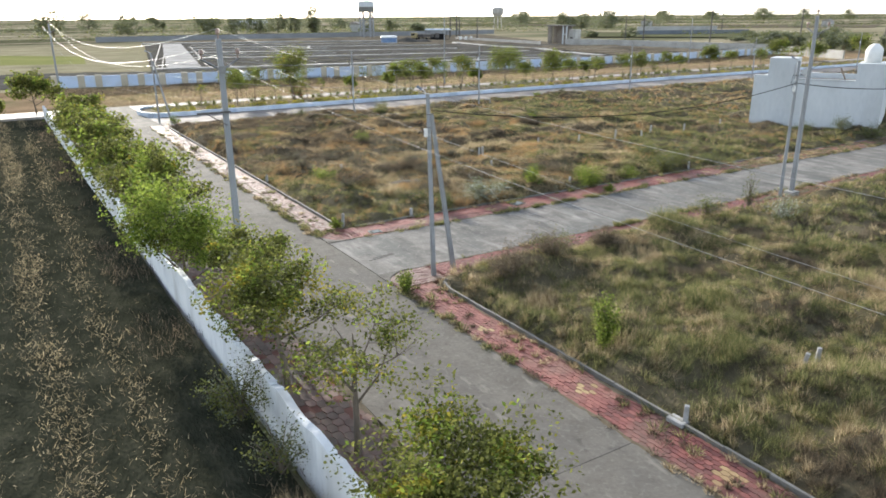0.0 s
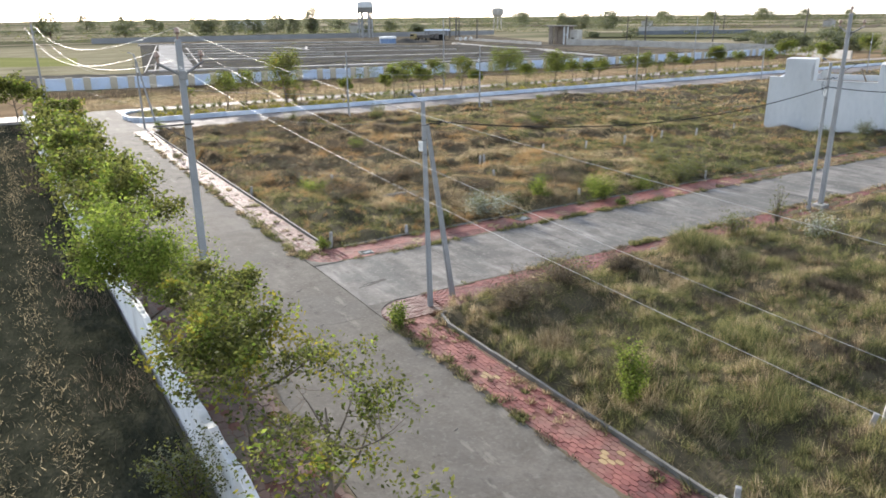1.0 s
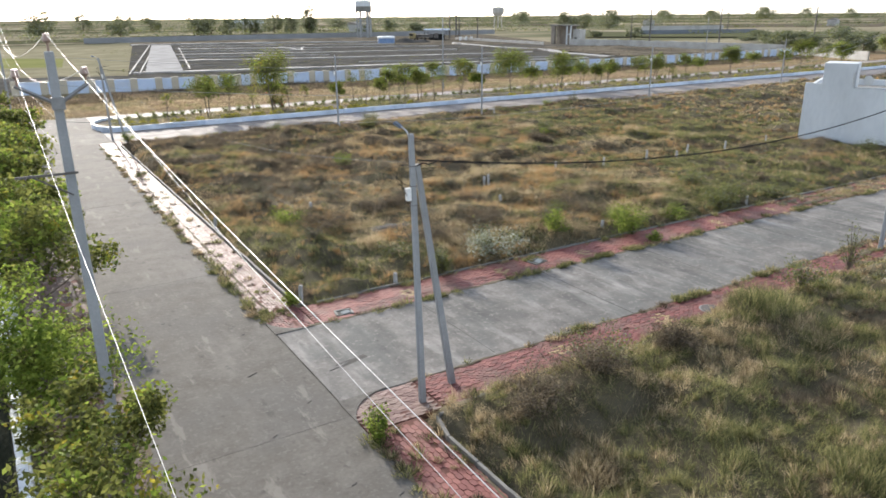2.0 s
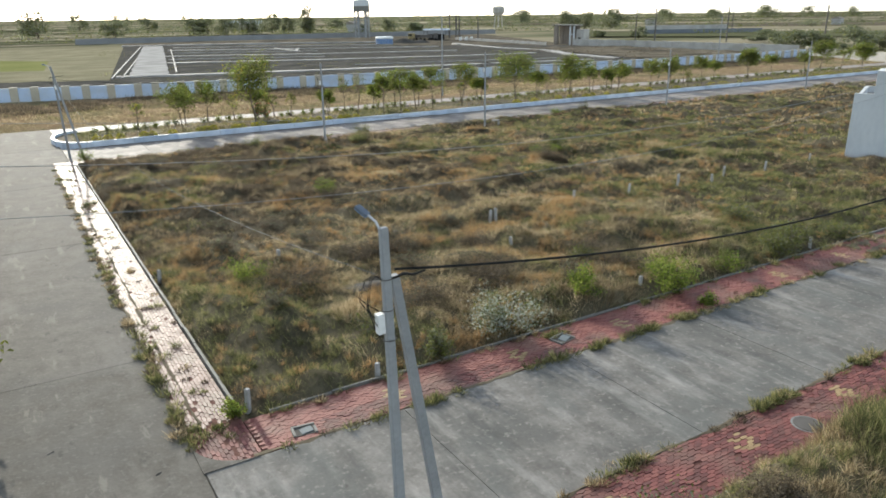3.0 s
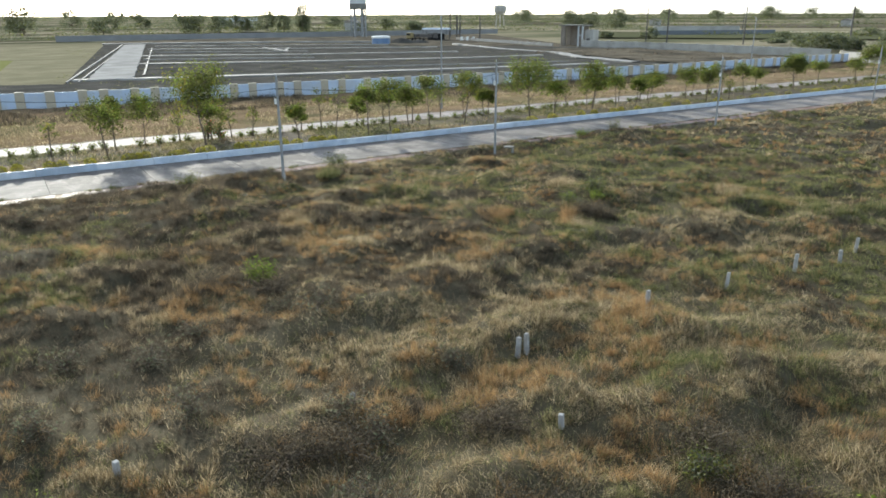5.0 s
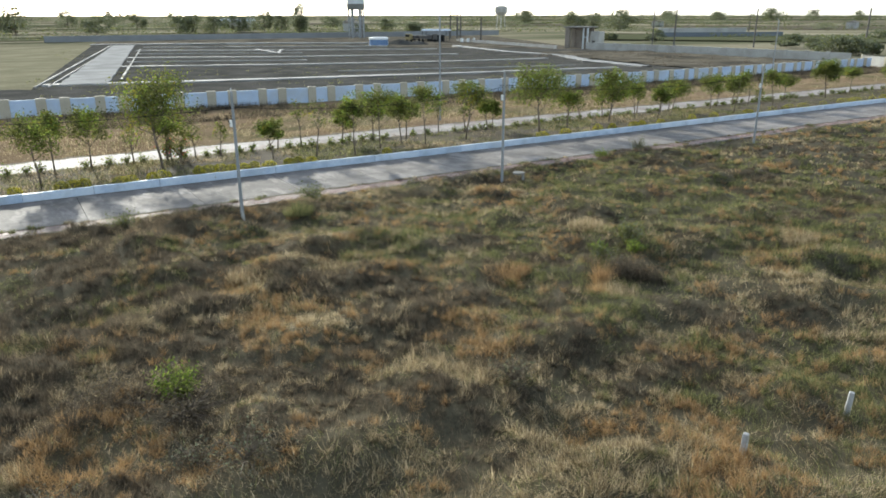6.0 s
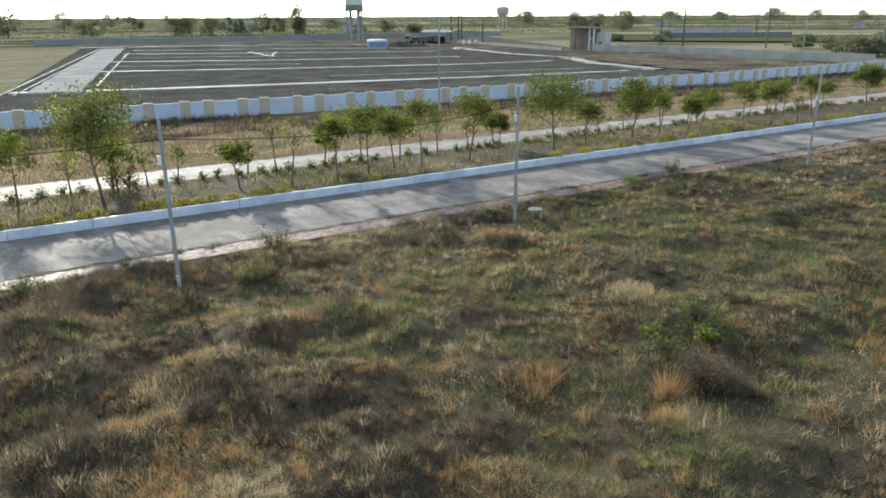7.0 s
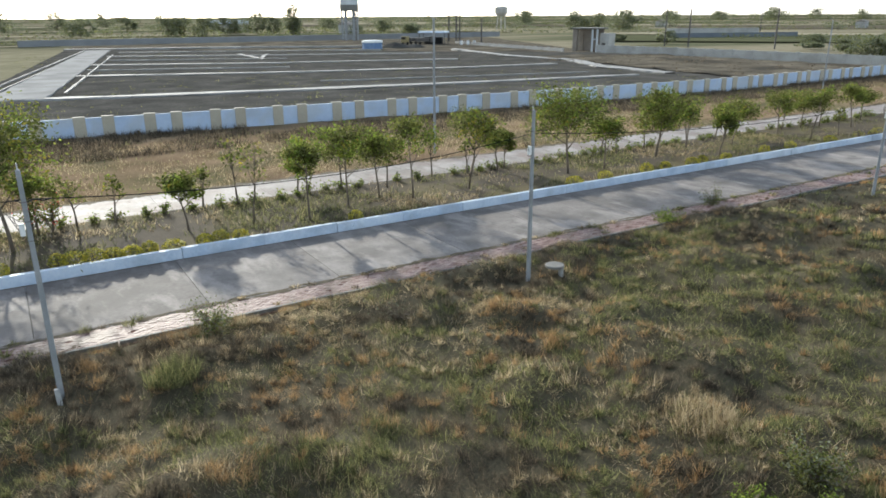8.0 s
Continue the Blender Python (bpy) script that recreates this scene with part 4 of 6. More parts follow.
def strut(parent, foot, top, name="strut"):
    bm = bmesh.new()
    f, t = Vector(foot), Vector(top)
    add_frustum(bm, 0.15, 0.12, 0.105, 0.085, -0.4, t.z, f.x, f.y, (t.x - f.x, t.y - f.y))
    part(name, bm, POLE_CONCRETE, parent, "slanting concrete stay post")


lamp_a = lamp_post(0.0, 0.0, 5.98, "grey concrete street lamp with a slanting stay at the corner", 112, lean=(0.4, -1.6))
strut(lamp_a, (1.07, 0.4, 0), (0.12, 0.03, 5.35))
lamp_b = lamp_post(19.25, 0.3, 6.2, "grey concrete street lamp beside a tall power pole")
lamp_c = lamp_post(27.63, 37.62, 5.5, "thin grey concrete street lamp at the plot edge", group="street lamps along the far road", lit=False)
lamp_d = lamp_post(14.2, 36.75, 5.4, "thin grey concrete street lamp at the plot edge", group="street lamps along the far road", lit=False)
lamp_e = lamp_post(47.35, 37.4, 5.1, "thin grey concrete street lamp at the plot edge", group="street lamps along the far road", lit=False)
lamp_f = lamp_post(68.6, 37.6, 5.2, "thin grey concrete street lamp at the plot edge", group="street lamps along the far road", lit=False)
lamp_g = lamp_post(0.2, 41.05, 5.75, "leaning grey concrete street lamp with a slanting stay post", lean=(0.0, -10.0))
strut(lamp_g, (-0.74, 1.7, 0), (-0.03, 0.12, 5.2))
lamp_post(36.8, 58.6, 8.0, "tall thin concrete lamp post beyond the second road", boxed=False)
lamp_post(92.0, 67.0, 7.4, "tall thin concrete lamp post beyond the second road", boxed=False)
lamp_post(92.0, 37.8, 5.4, "thin grey concrete street lamp at the plot edge", group="street lamps along the far road", lit=False)


def power_pole(x, y, h, label, arm_yaw=0.0, low_arm=False, far=False):
    """A concrete power pole with a steel crossarm, pin insulators and a top pin."""
    ob = thing("power_pole", pose(x, y, plain_z(x, y) + 0.4, 0, 0, arm_yaw), label, "power pole", "power poles")
    mat = POLE_DARK if far else POLE_CONCRETE
    part("pole", pole_mesh(h, 0.21, 0.16, 0.135, 0.1) if not far else pole_mesh(h, 0.42, 0.36, 0.3, 0.26), mat, ob)
    for px in (-0.52, 0.45):
        part("crossarm", tube([(0, -0.1, h - 0.82), (px * 1.08, -0.1, h - 0.5)], 0.03, 4), ARM_STEEL if not far else mat, ob, "slanting steel crossarm")
    part("clamp", box(-0.1, -0.13, h - 0.9, 0.1, -0.085, h - 0.7, 0.008), ARM_STEEL, ob)
    for px, pz in ((-0.52, h - 0.52), (0.45, h - 0.52), (0, h)):
        bm = bmesh.new()
        add_tube(bm, [(px, -0.1 if px else 0, pz), (px, -0.1 if px else 0, pz + 0.12), (px, -0.1 if px else 0, pz + 0.16), (px, -0.1 if px else 0, pz + 0.27)], [0.02, 0.02, 0.07, 0.045], 8)
        part("insulator", bm, PORCELAIN, ob)
    if low_arm:
        part("crossarm", box(-0.8, -0.1, h - 1.95, 0.12, -0.06, h - 1.91, 0.005), POLE_DARK, ob, "steel side arm")
        part("brace", tube([(-0.6, -0.08, h - 1.91), (0, -0.08, h - 2.3)], 0.014, 5), POLE_DARK, ob)
    return ob


power_pole(-6.08, 0.95, 7.68, "grey concrete power pole with crossarms beside the lane", low_arm=True)
power_pole(-6.08, 61.0, 7.7, "grey concrete power pole with a crossarm at the lane's end")
power_pole(-6.08, -41.0, 7.68, "grey concrete power pole with a crossarm beside the lane")
tall_pole = power_pole(19.95, 0.2, 8.1, "tall grey concrete power pole beside a street lamp", arm_yaw=90, low_arm=True)
part("footing", box(-0.26, -0.24, -0.2, 0.26, 0.24, 0.2, 0.03), MARKER_GREY, tall_pole, "rough concrete footing")
far_line = [(171, 160), (180, 133), (186, 107), (193, 82), (200, 57), (207, 32)]
for fx, fy in far_line:
    power_pole(fx, fy, 9.3, "dark weathered power pole out on the plain", arm_yaw=45, far=True)
for fx, fy, fh in ((171, 152, 9.2), (150, 232, 8.0), (176, 272, 8.5), (141, 204, 7.0), (300, 222, 9.0), (146.5, 231, 9.5), (149.5, 229, 9.0)):
    power_pole(fx, fy, fh, "dark weathered power pole out on the plain", arm_yaw=20, far=True)


def wire(name, a, b, sag, radius, mat, label, category="wire", n=28):
    return tagged(link(name, tube(sag_points(a, b, sag, n), radius, 5), mat, smooth=True), label, category)


for y1, sag in ((61.0, 1.3), (-41.0, 1.0)):
    for dx, z, slack in ((-0.52, 7.43, 1.12), (0.0, 7.95, 1.0), (0.45, 7.39, 1.28)):
        wire("power_line", (-6.08 + dx, 0.95 - (0.1 if dx else 0), z), (-6.08 + dx, y1, z), sag * slack, 0.0016 if y1 < 0 else 0.006, WIRE_BRIGHT, "bare aluminium power line between concrete poles")
for xa, ya, za, yb, zb, sag in ((-6.08, 0.95, 7.6, 0.2, 8.35, 0.9), (-6.1, 1.4, 7.13, 1.6, 7.5, 0.91), (-6.1, 1.65, 6.5, 1.85, 7.3, 0.98)):
    wire("power_line", (xa, ya, za), (19.95, yb, zb), sag, 0.0022 if ya < 1 else 0.0042, POLE_CONCRETE, "bare aluminium power line over the side street")
for a, b in zip(far_line, far_line[1:]):
    wire("power_line", (*a, 9.3), (*b, 9.3), 0.5, 0.02, CABLE_BLACK, "thin power line out on the plain", n=10)
wire("street_cable", (-0.05, -0.08, 5.45), (19.22, 0.25, 5.25), 0.72, 0.017, CABLE_BLACK, "black twisted street cable between lamp posts", "cable")
wire("street_cable", (19.3, 0.25, 5.22), (42, 0.2, 5.2), 0.75, 0.019, CABLE_BLACK, "black twisted street cable between lamp posts", "cable")
wire("service_cable", (-0.3, -0.05, 5.43), (-0.85, 41.0, 5.4), 1.49, 0.003, POLE_CONCRETE, "thin service cable over the plot edge", "cable")
for a, b in (((-0.65, 41.0, 4.9), (14.2, 36.8, 4.8)), ((14.2, 36.8, 4.8), (27.63, 37.66, 4.8)), ((27.63, 37.66, 4.8), (47.35, 37.44, 4.5)), ((47.35, 37.44, 4.5), (68.6, 37.64, 4.5)), ((68.6, 37.64, 4.5), (92, 37.84, 4.5))):
    wire("street_cable", a, b, 0.4, 0.011, CABLE_BLACK, "black street cable between lamp posts", "cable")
for a, b, sag in (((-6.08, 0.95, 6.15), (-6.08, 61, 6.0), 1.42), ((-6.08, 0.95, 6.56), (-6.08, 61, 6.4), 0.7),):
    wire("service_cable", a, b, sag, 0.0025, ARM_STEEL, "thin bare service line along the lane", "cable")


# ---- small fixed things ----
def marker(x, y, h=0.62, tilt=0.0):
    bm = bmesh.new()
    add_frustum(bm, 0.115, 0.115, 0.1, 0.1, -0.2, h)
    bmesh.ops.bevel(bm, geom=list(bm.edges), offset=0.012, segments=1, affect="EDGES")
    ob = link("plot_marker", bm, MARKER_GREY)
    ob.matrix_world = pose(x, y, 0.45 * float(hump(x, y)), tilt, tilt * 0.6, x * 17 % 40)
    return tagged(ob, "short whitewashed concrete plot marker post in grass", "marker post", "plot marker posts")


for mx, my, mh, mt in ((12.66, 15.8, 0.58, 2), (12.93, 15.78, 0.6, -2), (17.4, 16.05, 0.6, 1), (20.75, 15.98, 0.58, 3), (23.85, 15.75, 0.66, 0), (26.24, 15.63, 0.48, -3),
                       (27.08, 15.62, 0.64, 1), (30.71, 15.78, 0.58, 2), (34.6, 15.7, 0.5, 0), (8.12, 15.6, 0.42, 3), (3.51, 15.42, 0.5, 2), (11.4, 12.7, 0.4, -3), (-0.2, 16.5, 0.4, 2), (3.76, -10.72, 0.45, 10), (4.42, -10.68, 0.48, 3),
                       (-0.2, -10.65, 0.42, 0), (-0.18, 6.95, 0.5, 2), (2.95, 6.8, 0.35, 0), (12.36, 7.3, 0.35, 2), (20.7, 6.9, 0.4, 0), (14.15, 36.4, 0.55, -4)):
    marker(mx, my, mh, mt)
pad = link("marker_pad", box(-0.16, -0.24, 0.0, 0.1, 0.18, 0.1, 0.02), MARKER_GREY)
pad.matrix_world = pose(-0.27, -10.5, 0.0, 0, 0, 3)
tagged(pad, "small pale concrete pad beside the edging", "pad")
slab_table = thing("concrete_cover", pose(28.4, 37.25, 0), "round raised concrete slab on a short post in grass", "slab")
part("top", tube([(0, 0, 0.5), (0, 0, 0.52), (0, 0, 0.57), (0, 0, 0.59)], [0.29, 0.31, 0.31, 0.29], 20), KERB_GREY, slab_table)
part("leg", box(0.12, -0.16, -0.1, 0.24, -0.04, 0.5, 0.01), MARKER_GREY, slab_table)


def manhole(x, y):
    ob = thing("manhole", pose(x, y, -0.022), "round grey concrete manhole frame with a dark cover", "manhole", "manholes")
    bm = bmesh.new()
    add_tube(bm, [(0, 0, -0.05), (0, 0, 0.03)], 0.33, 20)
    part("frame", bm, PAVER_GREY, ob)
    bm = bmesh.new()
    add_tube(bm, [(0, 0, 0.03), (0, 0, 0.042)], 0.285, 20)
    part("cover", bm, POLE_DARK, ob)


manhole(9.65, -0.02)


def drain(x, y, turn, w):
    """A broken square drain opening in the footway, with a slab sunk in it."""
    ob = thing("drain", pose(x, y, 0, 0, 0, turn), "broken square drain opening with a pale slab sunk in it", "drain", "open drains")
    part("pit", box(-w, -w * 0.8, -0.1, w, w * 0.8, 0.014), CRACK, ob, "dark dirty pit")
    for x0, y0, x1, y1 in ((-w - 0.05, w * 0.8, w + 0.05, w * 0.8 + 0.06), (-w - 0.06, -w * 0.8, -w, w * 0.8), (w, -w * 0.8, w + 0.06, w * 0.5)):
        part("rim", box(x0, y0, -0.1, x1, y1, 0.04, 0.008), KERB_GREY, ob)
    bm = box(-w * 0.5, -w * 0.55, 0.0, w * 0.85, w * 0.4, 0.035, 0.006)
    bmesh.ops.rotate(bm, verts=bm.verts, cent=(0, 0, 0), matrix=pose(0, 0, 0, 4, -3, 12).to_3x3())
    part("slab", bm, material("sunk_slab", [(0.1, 0.12, 0.125), (0.17, 0.2, 0.205)], 3.0, 0.7, 0.3, 20.0), ob)


drain(8.06, 5.95, 12, 0.24)
drain(0.57, 5.5, -8, 0.2)


# ---- far structures ----
def water_tower(x, y, leg_h, tank_h, r, label, legs=6, stem=False, mat=None):
    ob = thing("water_tower", pose(x, y, plain_z(x, y) + 0.2), label, "water tower")
    mat = mat or HOUSE_WHITE
    if stem:
        for k in range(legs):
            a = 2 * math.pi * k / legs
            part("leg", tube([(r * 0.8 * math.cos(a), r * 0.8 * math.sin(a), -0.5), (r * 0.6 * math.cos(a), r * 0.6 * math.sin(a), leg_h)], 0.22, 5), mat, ob)
        bm = bmesh.new()
        add_tube(bm, [(0, 0, leg_h - 0.3), (0, 0, leg_h + 0.2), (0, 0, leg_h + tank_h * 0.3), (0, 0, leg_h + tank_h * 0.85), (0, 0, leg_h + tank_h)], [r * 0.5, r * 0.75, r, r, r * 0.5], 14)
        part("tank", bm, mat, ob)
        return
    for k in range(legs):
        a = 2 * math.pi * (k + 0.5) / legs
        part("leg", box(r * 0.85 * math.cos(a) - 0.22, r * 0.85 * math.sin(a) - 0.22, -0.5, r * 0.85 * math.cos(a) + 0.22, r * 0.85 * math.sin(a) + 0.22, leg_h), mat, ob)
    for z in (leg_h * 0.35, leg_h * 0.68):
        for k in range(legs):
            a, b = 2 * math.pi * (k + 0.5) / legs, 2 * math.pi * (k + 1.5) / legs
            part("beam", tube([(r * 0.85 * math.cos(a), r * 0.85 * math.sin(a), z), (r * 0.85 * math.cos(b), r * 0.85 * math.sin(b), z)], 0.16, 4), mat, ob)
    for k in range(legs):
        a, b = 2 * math.pi * (k + 0.5) / legs, 2 * math.pi * (k + 1.5) / legs
        for z0, z1 in ((0.0, 0.35), (0.35, 0.68)):
            part("brace", tube([(r * 0.85 * math.cos(a), r * 0.85 * math.sin(a), leg_h * z0), (r * 0.85 * math.cos(b), r * 0.85 * math.sin(b), leg_h * z1)], 0.1, 4), mat, ob)
    part("ladder", box(r * 0.7, -0.3, 0.0, r * 0.7 + 0.15, 0.3, leg_h), KERB_GREY, ob)
    bm = bmesh.new()
    add_tube(bm, [(0, 0, leg_h), (0, 0, leg_h + 2.0)], r * 1.02, 20)
    part("tank_base", bm, KERB_GREY, ob, "grey band below the tank")
    bm = bmesh.new()
    add_tube(bm, [(0, 0, leg_h + 2.0), (0, 0, leg_h + tank_h), (0, 0, leg_h + tank_h + 0.5)], [r, r, r * 0.3], 20)
    part("tank", bm, HOUSE_WHITE, ob, "pale tank")


water_tower(121, 254, 9.9, 4.0, 3.1, "grey concrete water tower on slender braced legs", mat=POLE_CONCRETE)
water_tower(310, 425, 8.8, 6.0, 4.3, "grey concrete water tower far on the plain", stem=True, mat=WALL_GREY)
water_tower(262, 121, 10.5, 4.0, 2.6, "dark steel water tank on a tall post", legs=3, stem=True, mat=POLE_DARK)

gate = thing("gatehouse", pose(131.5, 152.6, -0.2, 0, 0, -72), "unfinished brick gatehouse with concrete columns", "building")
part("pillar", box(-0.1, 0.0, -0.2, 1.0, 1.0, 4.98), BRICK_WALL, gate)
part("pillar", box(-0.1, 3.0, -0.2, 1.0, 4.0, 4.98), BRICK_WALL, gate)
part("wall", box(1.02, 3.2, -0.2, 6.2, 3.45, 4.98), BRICK_WALL, gate, "rough brick back wall")
part("roof", box(-0.5, -0.4, 5.0, 6.7, 4.3, 5.3, 0.02), KERB_GREY, gate, "grey concrete roof slab")
for gx in (5.0, 6.2):
    part("column", box(gx - 0.17, 0.0, -0.2, gx + 0.17, 0.34, 4.98), HOUSE_WHITE, gate)
part("beam", box(5.18, 0.08, 2.6, 6.02, 0.26, 2.9), HOUSE_WHITE, gate)
part("room", box(6.9, 0.3, -0.2, 9.1, 3.4, 4.1, 0.03), WALL_GREY, gate, "small grey plastered room")
part("door", box(7.4, 0.25, -0.1, 8.3, 0.298, 2.0), POLE_DARK, gate)

cabin = thing("site_tank", pose(98.6, 192, 0, 0, 0, 20), "white topped blue steel tank on the building land", "tank")
bm = bmesh.new()
add_tube(bm, [(0, 0, -0.3), (0, 0, 1.4)], 2.6, 18)
part("body", bm, material("tank_blue_paint", [(0.09, 0.16, 0.3), (0.16, 0.24, 0.38)], 1.0, 0.6, 0.1), cabin)
bm = bmesh.new()
add_tube(bm, [(0, 0, 1.41), (0, 0, 1.8), (0, 0, 2.0)], [2.72, 2.72, 2.2], 18)
part("lid", bm, PLASTIC_WHITE, cabin, "white lid")

canopy = thing("site_canopy", pose(128.5, 211, -0.3, 0, 0, -48), "pale blue sheet roof on thin posts at the building site", "canopy")
bm = bmesh.new()
add_frustum(bm, 8.6, 4.6, 8.2, 3.6, 3.3, 3.75)
part("roof", bm, KERB_BLUE, canopy, "pale blue sheet roof")
for px, py in ((-3.9, -1.9), (3.9, -1.9), (-3.9, 1.9), (3.9, 1.9)):
    part("post", tube([(px, py, -0.4), (px, py, 3.35)], 0.12, 6), POLE_DARK, canopy)
part("store", box(-3.0, 0.2, -0.2, 2.4, 1.7, 2.0, 0.04), CABLE_BLACK, canopy, "dark store under the roof")


def truck(x, y, turn, cab_mat, body_mat, label):
    ob = thing("truck", pose(x, y, -0.25, 0, 0, turn), label, "truck", "parked trucks")
    cab = part("cab", box(-3.0, -1.0, 0.6, -1.5, 1.0, 2.4, 0.18), cab_mat, ob)
    part("windscreen", box(-3.03, -0.8, 1.5, -3.005, 0.8, 2.15), CABLE_BLACK, cab)
    part("chassis", box(-2.9, -0.45, 0.45, 2.7, 0.45, 0.62), CABLE_BLACK, ob)
    bm = bmesh.new()
    add_frustum(bm, 3.9, 2.0, 4.1, 2.2, 0.9, 1.9, 0.75, 0.0)
    part("body", bm, body_mat, ob)
    for wx in (-2.2, 1.5):
        for wy in (-0.95, 0.95):
            part("wheel", tube([(wx, wy - 0.13, 0.42), (wx, wy + 0.13, 0.42)], 0.42, 12), CABLE_BLACK, ob)


truck(124.0, 208.5, 150, POLE_DARK, POLE_DARK, "dark dusty tipper truck parked at the building site")
truck(121.5, 213.0, 20, material("loader_yellow", [(0.2, 0.16, 0.07), (0.28, 0.22, 0.1)], 1.0, 0.6), POLE_DARK, "small dull yellow loader truck at the building site")
for hx, hy, hr, hh in ((107, 195, 4.2, 1.5), (111.5, 193, 3.0, 1.0), (137, 205, 2.0, 0.8)):
    bm = bmesh.new()
    rings = [[bm.verts.new((hr * (1 - u) * math.cos(k * math.pi / 9) * (1 + 0.15 * math.sin(k * 1.7 + hx)), hr * (1 - u) * math.sin(k * math.pi / 9), hh * u ** 0.8)) for k in range(18)] for u in (0.0, 0.35, 0.7, 0.93)]
    for lower, upper in zip(rings, rings[1:]):
        for k in range(18):
            bm.faces.new((lower[k], lower[(k + 1) % 18], upper[(k + 1) % 18], upper[k]))
    bm.faces.new(rings[-1])
    heap = link("soil_heap", bm, SOIL_BLACK, smooth=True)
    heap.matrix_world = pose(hx, hy, -0.15)
    tagged(heap, "heap of dark dug soil on the building land", "soil heap", "soil heaps")
for bx, by in ((131.5, 200.5), (133.0, 199.2), (134.6, 198.4)):
    drum = thing("drum", pose(bx, by, -0.2), "small white drum standing on bare soil", "drum", "white drums")
    part("body", tube([(0, 0, 0), (0, 0, 1.15)], 0.42, 12), PLASTIC_WHITE, drum)
    part("lid", tube([(0, 0, 1.151), (0, 0, 1.2)], 0.36, 12), KERB_GREY, drum)

shed = thing("farm_shed", pose(150, 505, plain_z(150, 505) + 0.3, 0, 0, -16), "long pale blue roofed farm shed among trees", "shed")
part("wall", box(-12, -4.5, -1, 12, 4.5, 4.6), WALL_GREY, shed)
bm = bmesh.new()
add_frustum(bm, 25.5, 10.4, 25.5, 0.6, 4.6, 6.8)
part("roof", bm, KERB_BLUE, shed, "pale blue sheet roof")
for bx, by, bw, bh in ((186, 400, 8, 4), (240, 520, 14, 4), (470, 430, 10, 4), (520, 300, 12, 4)):
    b = thing("farm_house", pose(bx, by, plain_z(bx, by) + 0.3, 0, 0, bx % 50), "small pale farm house far on the plain", "house", "far farm houses")
    part("wall", box(-bw / 2, -3, -1, bw / 2, 3, bh), WALL_GREY, b)
    bm = bmesh.new()
    add_frustum(bm, bw + 0.6, 6.8, bw + 0.2, 0.4, bh, bh + 1.3)
    part("roof", bm, BRICK_WALL, b)


# ---- trees and bushes ----
def quads(name, verts, mats, index, parent=None, label=""):
    """One mesh of loose four-cornered leaves from an array of 4 n points."""
    n = len(verts) // 4
    me = bpy.data.meshes.new(name)
    me.vertices.add(4 * n)
    me.vertices.foreach_set("co", np.ascontiguousarray(verts, dtype=np.float32).ravel())
    me.loops.add(4 * n)
    me.loops.foreach_set("vertex_index", np.arange(4 * n, dtype=np.int32))
    me.polygons.add(n)
    me.polygons.foreach_set("loop_start", np.arange(0, 4 * n, 4, dtype=np.int32))
    me.polygons.foreach_set("loop_total", np.full(n, 4, dtype=np.int32))
    for one in mats:
        me.materials.append(one)
    me.polygons.foreach_set("material_index", np.asarray(index, dtype=np.int32))
    me.update()
    return link_mesh(name, me, None, parent, label)


def leaves(centres, size, rng, droop=0.3):
    """Diamond leaves folded along the rib, one round each centre."""
    n = len(centres)
    size = size * rng.uniform(0.6, 1.25, n)[:, None]
    d = rng.normal(size=(n, 3))
    d[:, 2] = d[:, 2] * 0.6 - droop
    d /= np.linalg.norm(d, axis=1)[:, None]
    s = np.cross(d, rng.normal(size=(n, 3)))
    s /= np.linalg.norm(s, axis=1)[:, None] + 1e-9
    up = np.cross(s, d)
    v = np.empty((n, 4, 3))
    v[:, 0] = centres - d * size * 0.5
    v[:, 1] = centres + s * size * 0.27 + up * size * 0.08 - d * size * 0.05
    v[:, 2] = centres + d * size * 0.5
    v[:, 3] = centres - s * size * 0.27 + up * size * 0.08 - d * size * 0.05
    return v.reshape(-1, 3)


